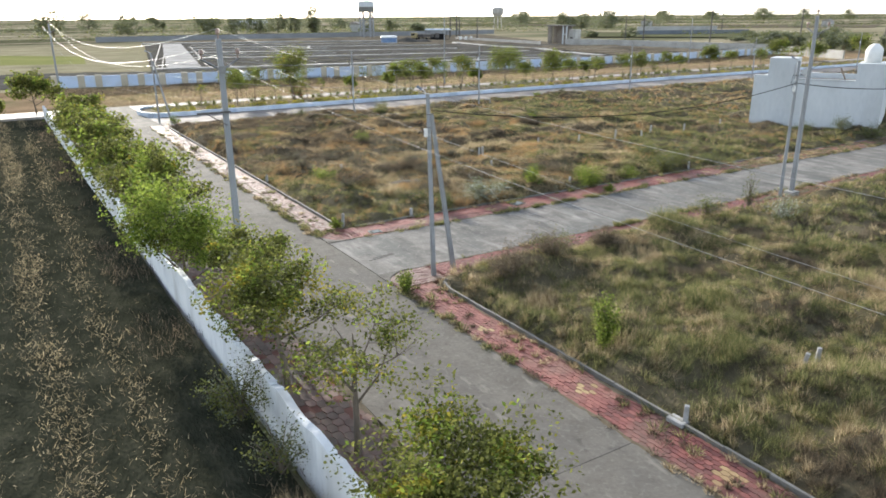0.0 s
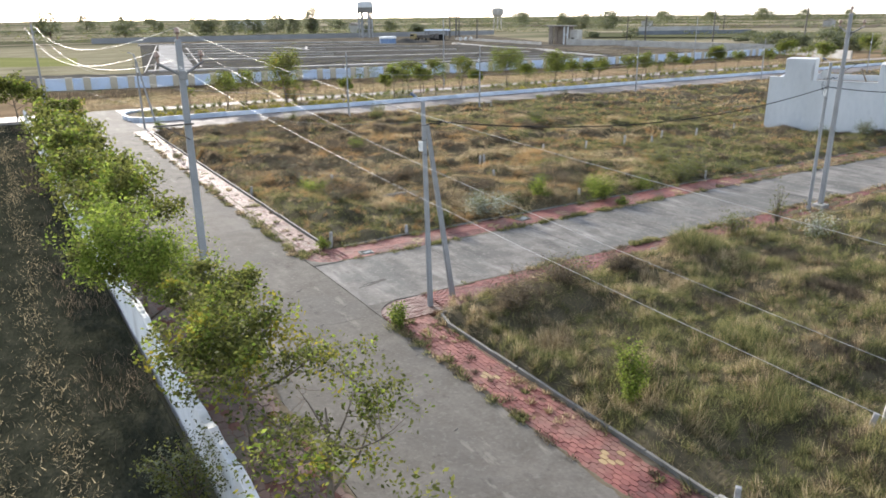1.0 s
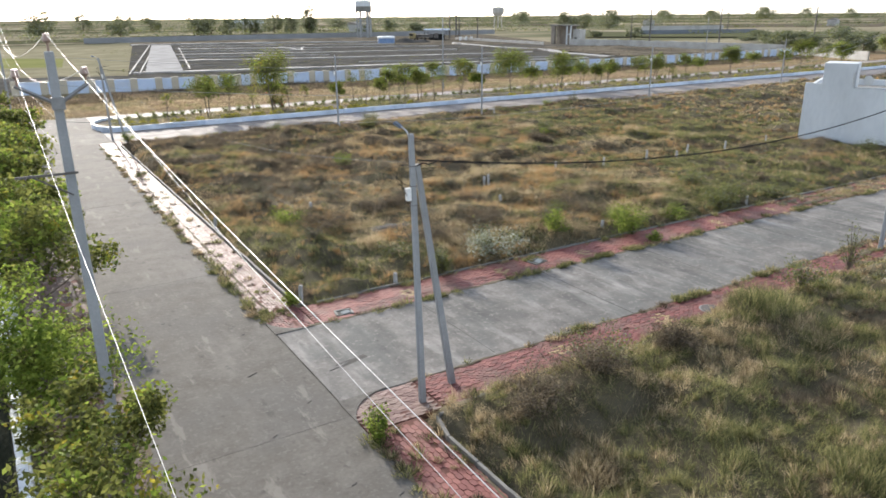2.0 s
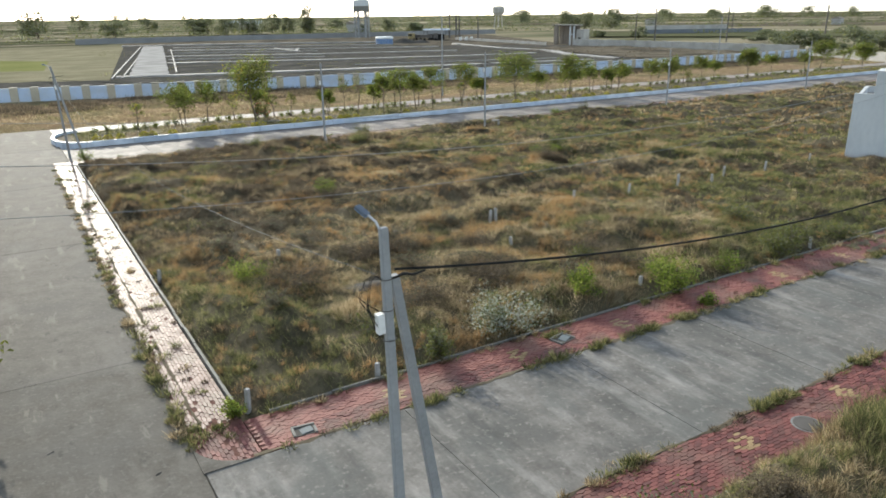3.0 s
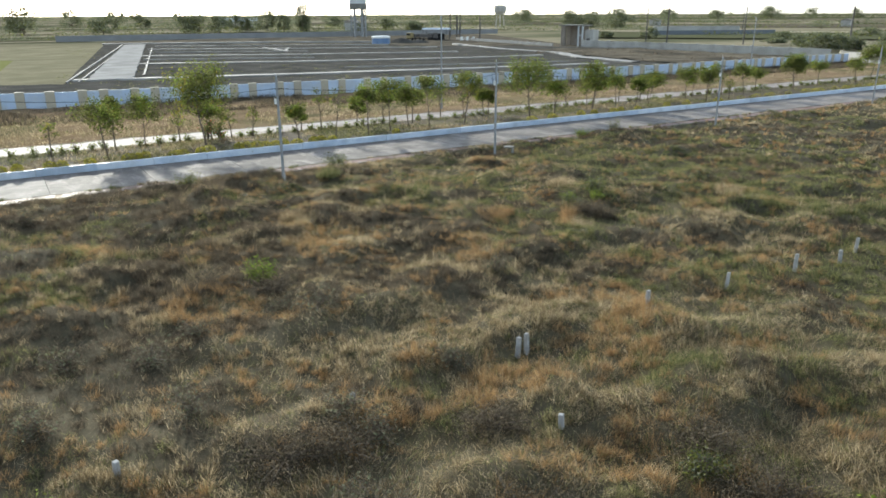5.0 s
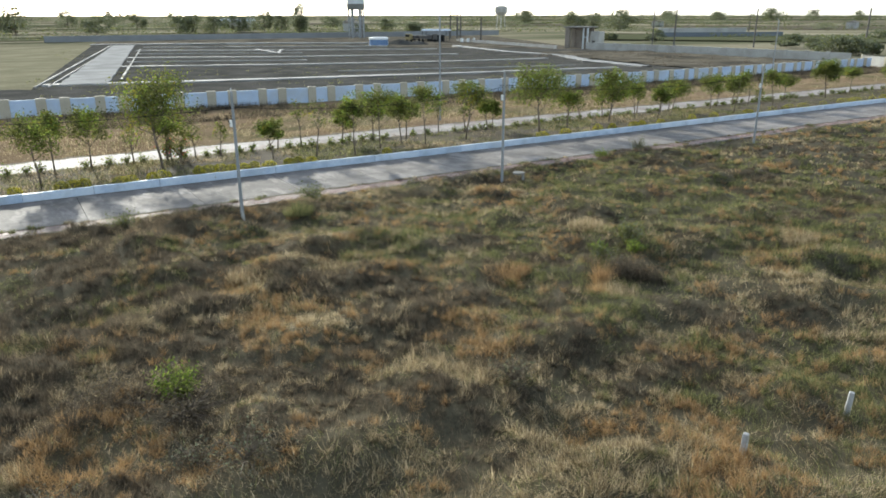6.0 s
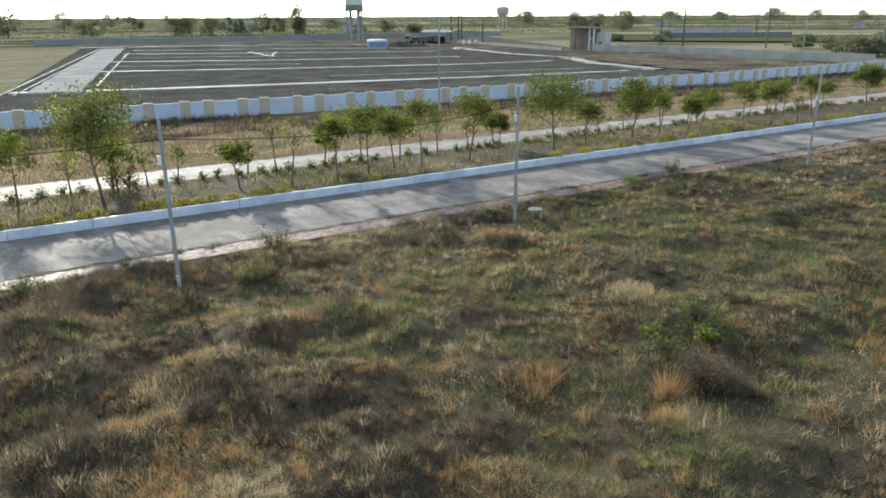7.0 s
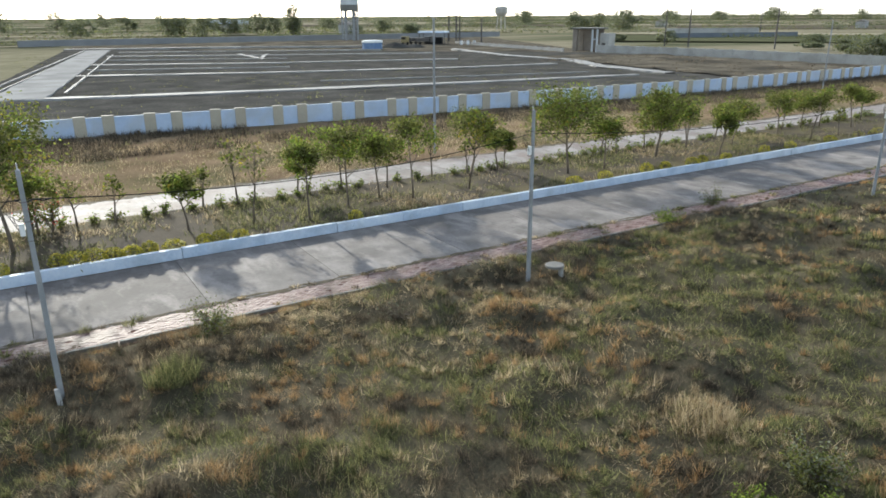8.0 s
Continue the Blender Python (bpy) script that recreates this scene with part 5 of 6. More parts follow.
def grow(h, r, seed, trunk_share=0.35, limbs=7, twigs=5, spread=1.0, radius=0.07):
    """Tubes of a trunk with limbs and twigs, and the ends round which leaves grow."""
    rng = random.Random(seed)
    tubes, ends = [], []
    lean = Vector((rng.uniform(-0.12, 0.12), rng.uniform(-0.12, 0.12), 0)) * h
    trunk = [Vector((0, 0, -0.2)), Vector((lean.x * 0.2, lean.y * 0.1, h * trunk_share * 0.5)), Vector((lean.x * 0.5, lean.y * 0.5, h * trunk_share))]
    top = Vector((lean.x, lean.y, h * 0.86))
    tubes.append((trunk + [(trunk[-1] + top) / 2 + Vector((rng.uniform(-0.1, 0.1), rng.uniform(-0.1, 0.1), 0)), top], [radius * 1.25, radius, radius * 0.85, radius * 0.5, radius * 0.2]))
    for k in range(limbs):
        u = (k + rng.random()) / limbs
        start = trunk[-1].lerp(top, u * 0.85) if k else trunk[-1]
        a = k * 2.4 + rng.uniform(-0.5, 0.5)
        reach = r * spread * (1.0 - 0.45 * u) * rng.uniform(0.75, 1.1)
        end = start + Vector((math.cos(a) * reach, math.sin(a) * reach, (h - start.z) * rng.uniform(0.3, 0.75)))
        mid = start.lerp(end, 0.5) + Vector((rng.uniform(-0.1, 0.1), rng.uniform(-0.1, 0.1), -0.06 * h * rng.random()))
        rr = radius * 0.5 * (1 - 0.4 * u)
        tubes.append(([start, mid, end], [rr, rr * 0.6, rr * 0.2]))
        ends.append(end)
        for j in range(twigs):
            p = mid.lerp(end, rng.uniform(0, 1.0))
            q = p + Vector((rng.uniform(-1, 1), rng.uniform(-1, 1), rng.uniform(-0.25, 0.8))) * r * 0.42
            tubes.append(([p, (p + q) / 2 + Vector((0, 0, -0.03)), q], [rr * 0.35, rr * 0.25, rr * 0.1]))
            ends += [q, (p + q) / 2]
    return tubes, ends


def tree(x, y, h, r, seed, label, leaf_count=2600, leaf_size=0.16, mats=(LEAF, LEAF_YELLOW), share=(0.85, 0.15), cluster=0.2, trunk_share=0.35,
         limbs=8, twigs=6, bare=0.0, group="roadside trees", name="tree", radius=0.07, z=0.0, sides=6):
    ob = thing(name, pose(x, y, z), label, "tree", group)
    tubes, ends = grow(h, r, seed, trunk_share, limbs, twigs, radius=radius)
    bm = bmesh.new()
    for pts, rad in tubes:
        add_tube(bm, pts, rad, sides if rad[0] > 0.02 else 4)
    part("trunk", bm, BARK, ob, smooth=True)
    rng = np.random.default_rng(seed)
    e = np.array([p[:] for p in ends])
    if bare:
        e = e[: max(4, int(len(e) * (1 - bare)))]
    pick = rng.integers(0, len(e), leaf_count)
    weight = rng.uniform(0.5, 1.25, len(e))[pick][:, None]
    off = rng.normal(size=(leaf_count, 3))
    off *= np.minimum(1.0, 1.5 / np.linalg.norm(off, axis=1))[:, None]
    c = e[pick] + off * r * cluster * weight * np.array([1, 1, 0.75])
    c = c[c[:, 2] > h * trunk_share * 0.55]
    # Sprigs of yellowing leaves sit together.
    tone = field_noise(c[:, 0] + seed, c[:, 1] + c[:, 2] * 1.3, 0.45, seed) * 0.78 + rng.random(len(c)) * 0.22
    edges = np.quantile(tone, np.cumsum(share)[:-1])
    quads("crown", leaves(c, leaf_size, rng), mats, np.searchsorted(edges, tone), ob)
    return ob


GREEN_MIX = dict(mats=(LEAF, LEAF_BRIGHT, LEAF_YELLOW), share=(0.7, 0.26, 0.04))
YELLOW_MIX = dict(mats=(LEAF, LEAF_BRIGHT, LEAF_YELLOW), share=(0.68, 0.17, 0.15))
tree(-6.7, -11.8, 2.78, 1.37, 3, "bushy roadside tree with yellowing green leaves", 9500, 0.09, cluster=0.2, **YELLOW_MIX)
tree(-6.5, -7.9, 2.93, 1.65, 5, "thin roadside tree with sparse yellowing leaves", 3000, 0.092, bare=0.45, cluster=0.16, **YELLOW_MIX)
tree(-6.7, -4.5, 3.21, 1.51, 8, "roadside tree with yellowing green leaves", 9000, 0.1, cluster=0.2, **YELLOW_MIX)
tree(-6.4, -1.4, 3.12, 0.9, 11, "slim roadside tree with yellow green leaves", 4800, 0.105, **YELLOW_MIX)
tree(-7.3, 2.3, 3.54, 1.65, 13, "dense bright green roadside tree by the wall", 14000, 0.105, cluster=0.25, trunk_share=0.12, mats=(LEAF, LEAF_BRIGHT), share=(0.15, 0.85))
tree(-6.8, 9.9, 3.41, 1.7, 17, "green roadside tree leaning over the lane", 5400, 0.165, cluster=0.24, trunk_share=0.15, **GREEN_MIX)
tree(-7.1, 15.0, 3.31, 1.7, 19, "green roadside tree over the lane", 4000, 0.19, cluster=0.24, trunk_share=0.15, **GREEN_MIX)
tree(-7.3, 21.1, 3.31, 1.75, 23, "green roadside tree by the white wall", 3000, 0.23, cluster=0.24, trunk_share=0.15, **GREEN_MIX)
tree(-7.0, 27.3, 3.12, 1.65, 29, "green roadside tree by the white wall", 3200, 0.23, cluster=0.27, trunk_share=0.15, **GREEN_MIX)
tree(-6.8, 33.9, 2.93, 1.56, 31, "green roadside tree by the white wall", 2600, 0.25, cluster=0.27, trunk_share=0.15, **GREEN_MIX)
tree(-6.4, 40.5, 3.02, 1.42, 37, "small green roadside tree at the lane's end", 1800, 0.26, trunk_share=0.2, **GREEN_MIX)
tree(-8.6, 55.7, 3.38, 2.07, 41, "broad pale green tree beside a dry field", 2600, 0.3, trunk_share=0.2, **GREEN_MIX)
tree(-12.2, 53.1, 1.87, 1.31, 43, "low round green bush beside a dry field", 1500, 0.28, trunk_share=0.1, **GREEN_MIX)
tree(-15.7, 54.1, 2.14, 1.4, 47, "low round green bush beside a dry field", 1500, 0.28, trunk_share=0.1, **GREEN_MIX)

# Trees in the median: x, y, height, crown radius.
MEDIAN_ROUND = [
    (39.2, 48.9, 4.5, 1.75), (46.6, 49.6, 3.9, 1.5), (77, 50.6, 3.7, 1.2), (93.2, 51.2, 4.2, 1.6), (103.4, 51.0, 3.4, 1.5), (116.7, 51.4, 4.3, 1.8)]
MEDIAN_YELLOW = [
    (32.9, 48.9, 4.0, 1.05)]
MEDIAN_SLENDER = [
    (7.8, 48.8, 3.4, 1.2), (10.4, 51.9, 3.3, 0.9), (8.6, 51.6, 3.4, 0.8), (19.7, 49.1, 2.4, 0.7), (24.3, 47.9, 3.6, 0.75), (25.3, 52.0, 2.4, 0.6), (26.5, 48.9, 3.7, 1.2), (27.6, 52.1, 2.7, 0.8), (29.6, 51.2, 2.7, 0.85),
    (29.65, 48.7, 4.0, 1.0), (36.7, 51.8, 2.2, 0.6), (37.2, 51.9, 2.0, 0.5), (41.6, 48.7, 2.9, 0.9), (50.4, 50.6, 2.8, 1.0), (53.5, 49.6, 3.0, 1.2), (49.6, 47.5, 2.8, 0.7), (59.4, 50.4, 3.1, 1.0), (59.3, 47.9, 3.5, 1.0),
    (67.4, 49.8, 3.3, 0.9), (56, 52.0, 2.4, 0.8), (64, 51.6, 2.6, 0.9), (71.5, 51.4, 2.6, 0.9), (83, 51.6, 2.8, 1.0), (88, 50, 3.0, 1.0), (98, 51, 3.0, 1.1), (14.6, 51.9, 2.5, 0.75), (28.4, 49.6, 3.2, 0.8)]
MEDIAN_SAPLING = [
    (17.4, 51.9, 2.2, 0.4), (22.5, 52.0, 3.3, 0.5), (22.1, 48.5, 3.7, 0.55), (32.7, 52.1, 2.5, 0.5), (34.6, 51.6, 2.0, 0.4), (44.3, 51.8, 2.3, 0.5), (45.2, 51.4, 2.2, 0.5), (48.2, 52.0, 2.3, 0.5), (52, 51.9, 2.4, 0.5), (54.6, 51.7, 2.3, 0.5),
    (62, 51.8, 2.3, 0.5), (63.0, 48.2, 1.9, 0.4), (66, 51.4, 2.3, 0.5), (5.0, 51.2, 2.2, 0.5), (12.6, 52.0, 2.1, 0.5), (16.0, 52.1, 2.0, 0.45), (21.0, 52.1, 2.1, 0.4)]
MEDIAN_AIRY = [
    (13.7, 49.7, 5.1, 1.9)]
KINDS = {0: ("dark green rounded tree in the planted median", GREEN_MIX, 6000, 0.15), 1: ("yellow green young tree in the planted median", YELLOW_MIX, 2800, 0.14),
         4: ("tall airy yellow green tree in the planted median", YELLOW_MIX, 6000, 0.15),
         2: ("slender young tree in the planted median", GREEN_MIX, 2100, 0.14), 3: ("thin bare sapling in the planted median", YELLOW_MIX, 160, 0.16)}
for kind, row in enumerate((MEDIAN_ROUND, MEDIAN_YELLOW, MEDIAN_SLENDER, MEDIAN_SAPLING, MEDIAN_AIRY)):
    words, mix, count, size = KINDS[kind]
    for k, (mx, my, mh, mr) in enumerate(row):
        tree(mx, my, mh, mr, 100 + 40 * kind + k, words, count, size, trunk_share=0.3 if kind == 4 else 0.36 if kind else 0.28, limbs=14 if kind == 4 else 8 if kind else 10, twigs=4 if kind else 5, cluster=0.32,
             radius=0.045 if kind in (2, 3) else 0.07, group="trees in the median", z=0.15, sides=5, **mix)


def bush(x, y, h, r, seed, label, mats, share, count=900, size=0.09, group="", z=-0.03, clipped=False):
    """A low shrub: stems fanned out from one foot, with leaves along them."""
    ob = thing("bush", pose(x, y, z + (float(hump(x, y)) if group in ("bushes in the plots", "withered weeds") and x > -0.3 else 0.0)), label, "bush", group)
    rng = np.random.default_rng(seed)
    n = 16
    a, u = rng.uniform(0, 2 * math.pi, n), np.sqrt(rng.uniform(0, 1, n))
    ends = np.stack([np.cos(a) * u * r, np.sin(a) * u * r, h * (1 - 0.5 * u ** 2) * rng.uniform(0.5, 1.2, n)], 1)
    bm = bmesh.new()
    for e in ends:
        add_tube(bm, [(0, 0, 0), (e[0] * 0.4, e[1] * 0.4, e[2] * 0.6), tuple(e)], [0.018, 0.012, 0.004], 3)
    part("stem", bm, BARK, ob)
    pick = rng.integers(0, n, count)
    t = rng.uniform(0.3, 1.05, count)[:, None]
    c = ends[pick] * t + rng.normal(size=(count, 3)) * r * 0.16
    if clipped:
        c = rng.normal(size=(count, 3))
        c *= (rng.uniform(0.75, 1.05, count) / np.linalg.norm(c, axis=1))[:, None]
        c = np.stack([c[:, 0] * r, c[:, 1] * r, h * (0.48 + 0.52 * c[:, 2])], 1)
    c[:, 2] = np.maximum(c[:, 2], 0.04)
    index = rng.choice(len(mats), count, p=share)
    quads("foliage", leaves(c, size, rng, 0.0), mats, index, ob)
    return ob


FRESH = ((LEAF_BRIGHT, LEAF), (0.7, 0.3))
# Shrubs: x, y, height, radius, leaves.
FRESH_SHRUBS = [
    (13.3, 5.45, 0.45, 0.3, 500), (13.2, 6.9, 0.9, 1, 2600), (9.9, 7.2, 0.75, 0.6, 1300), (2.1, 14.5, 0.7, 0.75, 900), (9.0, 24.2, 0.7, 0.6, 900), (0.7, -7.2, 1.45, 0.42, 1600), (-1.5, -0.7, 0.6, 0.4, 900),
    (24.5, 25.7, 0.4, 0.4, 500), (23.8, 26.7, 0.35, 0.35, 400), (36.7, 39.7, 0.6, 0.7, 800), (0.1, 39.2, 0.7, 0.5, 600), (-0.5, 6.9, 0.45, 0.3, 500), (16.2, 7.0, 0.5, 0.7, 700)]
DULL_SHRUBS = [
    (4.7, 6.8, 0.9, 0.45, 900), (18.8, 6.9, 1, 0.8, 1500), (20.0, 7.2, 0.8, 0.9, 1500), (25.1, 26.4, 0.8, 0.6, 900), (23.2, 25.7, 0.5, 0.6, 600), (15.7, -0.55, 1.5, 0.5, 320),
    (12.5, -0.9, 0.8, 0.8, 900), (4.1, -1.3, 0.8, 0.9, 900), (21.4, 10.5, 0.6, 0.8, 800), (40.6, 40.8, 0.9, 0.6, 500), (37.4, 8.1, 0.9, 0.8, 1000), (38.7, 6.6, 1.1, 1, 1400),
    (36.7, 10.3, 0.7, 0.7, 900), (-8.1, -5.4, 1.7, 0.75, 1500), (-8.0, -7.7, 1.1, 0.7, 700), (18.0, 38.9, 0.7, 0.9, 900), (12.6, 10.2, 0.4, 0.5, 500), (22.8, 7.0, 0.6, 0.9, 900),
    (3.9, 8.7, 0.5, 0.8, 400), (10.1, 38.7, 0.6, 0.8, 600)]
SILVER_SHRUBS = [
    (7.0, 7.1, 1, 1.05, 2400), (15.0, -2.5, 1, 0.8, 700)]
for row, mats, share, label in ((FRESH_SHRUBS, *FRESH, "fresh bright green shrub at the plot edge"), (DULL_SHRUBS, (LEAF, LEAF_HAZED), (0.6, 0.4), "dull green weed shrub in dry grass"),
                                (SILVER_SHRUBS, (LEAF_SILVER, LEAF), (0.7, 0.3), "pale silvery leaved shrub beside the footway")):
    for bx, by, bh, br, n in row:
        bush(bx, by, bh, br, int(bx * 31 + by * 7) % 9999, label, mats, share, int(n * 1.5), 0.07, "bushes in the plots")

# Broad withered shrubs in the large plot and along the edge of the near one.
for wx, wy, wh, wr in ((3.3, 13.3, 0.75, 1.3), (5.9, 9.9, 0.7, 1.3), (8.9, 10.7, 0.75, 1.6), (6.3, 14.6, 0.5, 1.1), (10.3, 13.6, 0.5, 1.0), (9.0, 23.4, 0.45, 1.4), (1.6, -2.1, 0.7, 0.9), (6.3, -1.6, 0.5, 0.7), (3.3, -1.6, 0.8, 0.9), (22.9, 24.6, 0.6, 0.9), (13.0, 9.1, 0.5, 1.2), (13.3, 10.8, 0.5, 1.2), (9.1, 10.5, 0.5, 1.2), (7.6, 24.7, 0.5, 1.2), (7.3, 14.3, 0.5, 1.2)):
    bush(wx, wy, wh, wr, int(wx * 91 + wy * 17), "broad withered grey brown shrub in dry grass", (LEAF_DEAD, BROWN_GRASS), (0.5, 0.5), 4600, 0.048, "withered weeds", -0.12)
# Withered grey weeds standing about the large plot.
rng_w = random.Random(8)
for k in range(18):
    wx, wy = rng_w.uniform(0.5, 34), rng_w.uniform(8, 38)
    if k < 9:
        wx, wy = rng_w.uniform(1, 12), rng_w.uniform(8, 22)
    bush(wx, wy, rng_w.uniform(0.4, 0.7), rng_w.uniform(0.45, 0.95), 7000 + k, "withered grey brown weed shrub in dry grass", (LEAF_DEAD, LEAF_HAZED), (0.75, 0.25), 900, 0.065, "withered weeds", -0.06)

# Low yellow hedge plants along the white kerb, in short runs.
rng_h = random.Random(4)
hedge = [1.6, 2.3, 3.1, 4.6, 5.2, 6.6, 8.5, 9.0, 9.5, 11.1, 11.6, 12.6, 13.1, 14.9, 15.4, 16.0, 16.6, 17.2, 17.8, 18.6, 19.7, 20.3, 21.0, 25.8, 37.6, 39.6, 42.6, 44.0, 46.2, 47.1, 49.0, 52.5, 55.0, 59.5, 62.7, 64.4]
while hedge[-1] < 115:
    hedge.append(hedge[-1] + rng_h.choice((0.6, 0.7, 1.6, 2.8)))
for hx in hedge:
    bush(hx, 46.62 + rng_h.uniform(-0.08, 0.08), rng_h.uniform(0.46, 0.6), rng_h.uniform(0.3, 0.42), int(hx * 100), "low yellow flowering hedge plant behind the kerb", (FLOWER_YELLOW, LEAF), (0.7, 0.3),
         760 if hx < 60 else 240, 0.075, "yellow hedge plants", 0.15, True)
hx = 2.0
while hx < 100:
    bush(hx, 52.2 + rng_h.uniform(-0.2, 0.2), rng_h.uniform(0.3, 0.6), rng_h.uniform(0.3, 0.5), int(hx * 77), "small dark green hedge plant in the median", (LEAF, LEAF_BRIGHT), (0.6, 0.4), 130, 0.12, "green hedge plants", 0.15)
    hx += rng_h.choice((0.7, 0.9, 1.2, 2.2))
for fx, fy in ((14.4, 52.1), (15.1, 51.8)):
    bush(fx, fy, 1.9, 0.6, int(fx * 9), "tall shrub with red flowers in the median", (FLOWER_RED, LEAF), (0.06, 0.94), 600, 0.12, "", 0.15)

# Trees of the plain, thinning towards the horizon.
rng_f = random.Random(12)
far_scrub = [
    (183, 170, 3.5, 2.8), (187, 194, 2.2, 2.5), (161, 100, 3.8, 3.5), (168, 101, 3.4, 3.6), (166, 97, 3.3, 2.8), (171, 110, 2.8, 3.0), (184, 126, 1.4, 3.3),
    (283, 155, 2.9, 4.8), (212, 142, 2.6, 3.8), (164, 93, 2.8, 2.1), (147, 77, 4.6, 3.0), (151, 74, 3.6, 2.6), (172, 69, 3.8, 2.6), (168, 86, 3.6, 2.8),
    (138, 58, 3.8, 2.4)]
far_crowns = [
    (19, 415, 11.7, 7.0), (63, 665, 13.5, 6.5), (51, 389, 7.3, 5.3), (126, 882, 14.5, 9.8), (97, 562, 9.7, 5.6), (87, 383, 8.7, 4.6), (95, 385, 8.2, 5.2), (104, 383, 7.5, 4.4),
    (118, 401, 7.9, 2.9), (123, 397, 7.1, 2.4), (142, 422, 9.5, 5.8), (139, 385, 7.9, 3.2), (137, 353, 13.0, 2.6), (139, 354, 7.5, 3.4), (171, 301, 4.6, 3.7), (500, 645, 12.7, 8.0),
    (321, 324, 10.3, 7.0), (299, 337, 9.4, 5.2), (307, 332, 8.7, 4.4), (998, 784, 12.7, 10.0), (1085, 749, 18.0, 14.0), (924, 816, 13.0, 11.0), (158, 330, 4.2, 3.0), (183, 321, 4.7, 3.9),
    (216, 413, 5.9, 4.4), (228, 524, 6.6, 6.5), (720, 930, 14.2, 11.7), (1131, 1002, 15, 12.7), (1187, 935, 12.8, 12.7), (1239, 864, 13.7, 12.7), (1280, 803, 16.5, 10.4), (1316, 741, 14.5, 8.7)]


def plain_tree(x, y, h, r, seed, count):
    """A full crowned tree of the plain: a short trunk with limbs and uneven clumps of leaves down to near the ground."""
    ob = thing("tree", pose(x, y, plain_z(x, y) + 0.3), "full green tree with haze-paled leaves out on the dry plain", "tree", "trees on the plain")
    rng = np.random.default_rng(seed)
    n = 17
    a, u, w = rng.uniform(0, 2 * math.pi, n), np.sqrt(rng.random(n)), np.linspace(0.1, 0.9, n)
    reach = r * (1.05 - 0.9 * np.abs(w - 0.4))
    hubs = np.stack([np.cos(a) * u * reach, np.sin(a) * u * reach, w * h], 1)
    bm = bmesh.new()
    add_tube(bm, [(0, 0, -0.6), (0.02 * h, 0, h * 0.3), (0, 0.03 * h, h * 0.7)], [0.035 * h, 0.027 * h, 0.01 * h], 5)
    for p in hubs[:7]:
        add_tube(bm, [(0.01 * h, 0, min(p[2] * 0.6, h * 0.5)), tuple(p)], [0.014 * h, 0.004 * h], 4)
    part("trunk", bm, BARK, ob, smooth=True)
    pick = rng.integers(0, n, count)
    off = rng.normal(size=(count, 3))
    off /= np.maximum(1.0, np.linalg.norm(off, axis=1) / 1.5)[:, None]
    c = hubs[pick] + off * (rng.uniform(0.6, 1.2, n) * 0.3)[pick][:, None] * np.array([r, r, 0.5 * h])
    c = c[(c[:, 2] > 0.04 * h) & (c[:, 2] < 1.05 * h)]
    quads("crown", leaves(c, 0.25 + 0.05 * r + 0.02 * h, rng), (LEAF_HAZED, LEAF), rng.choice(2, len(c), p=(0.8, 0.2)), ob)


for k, (fx, fy, fh, fr) in enumerate(far_scrub):
    plain_tree(fx, fy, fh, fr, 400 + k, 1500)
for k, (fx, fy, fh, fr) in enumerate(far_crowns):
    plain_tree(fx, fy, fh * 1.08, fr * 1.25, 500 + k, 3000)
for k in range(190):
    d = 480 + 1600 * rng_f.random() ** 1.1
    a = radians(rng_f.uniform(-4, 72))
    plain_tree(d * math.sin(a), d * math.cos(a), rng_f.uniform(3, 7) * (0.7 + d / 1600), rng_f.uniform(4, 9) * (0.7 + d / 1600), 600 + k, 420)


def hedgerow(cx, cy, length, turn, h, seed):
    """A long uneven row of scrub between far fields, as leaves heaped along a line."""
    rng = np.random.default_rng(seed)
    n = int(200 + length * 6)
    u = rng.uniform(-0.5, 0.5, n)
    u = u[field_noise(u * length, u * 0, 14.0, seed) > 0.3]
    x, y = cx + np.cos(turn) * u * length + rng.normal(0, 0.8, len(u)), cy + np.sin(turn) * u * length + rng.normal(0, 0.8, len(u))
    high = h * (0.4 + 0.9 * field_noise(u * length, u * 0 + 3, 9.0, seed + 1))
    z = np.array([plain_z(a, b) for a, b in zip(x, y)]) + 0.3 + high * rng.random(len(u))
    tagged(quads("far_hedgerow", leaves(np.stack([x, y, z], 1), 0.45 + 0.0009 * math.hypot(cx, cy), rng, 0.0), (LEAF_HAZED, LEAF), rng.integers(0, 2, len(u))), "dark scrub row between far fields", "hedgerow", kind="stuff")


for k in range(14):
    d = 300 * 1.1 ** k * rng_f.uniform(0.95, 1.05)
    a = radians(rng_f.uniform(2, 66))
    if d * math.sin(a) < 130 and d < 260:
        a = radians(rng_f.uniform(42, 66))
    hedgerow(d * math.sin(a), d * math.cos(a), rng_f.uniform(0.2, 0.5) * d, -a + rng_f.uniform(-0.2, 0.2), rng_f.uniform(1.2, 2.4), 900 + k)

for cx, cy, length, turn, h in ((30, 325, 110, 0.0, 4.5), (95, 345, 90, -0.1, 3.5), (150, 330, 120, -0.2, 2.6), (10, 300, 80, 0.05, 3.0), (190, 430, 160, -0.2, 3.5), (330, 350, 140, -0.6, 3.0), (420, 300, 160, -0.8, 3.0),
                                (900, 900, 700, -0.75, 6.0), (1200, 800, 800, -0.9, 7.0), (500, 1300, 900, -0.4, 7.0), (1300, 1300, 1200, -0.7, 9.0), (700, 700, 400, -0.8, 4.5), (600, 500, 300, -0.8, 4.0)):
    hedgerow(cx, cy, length, turn, h, int(cx + cy))


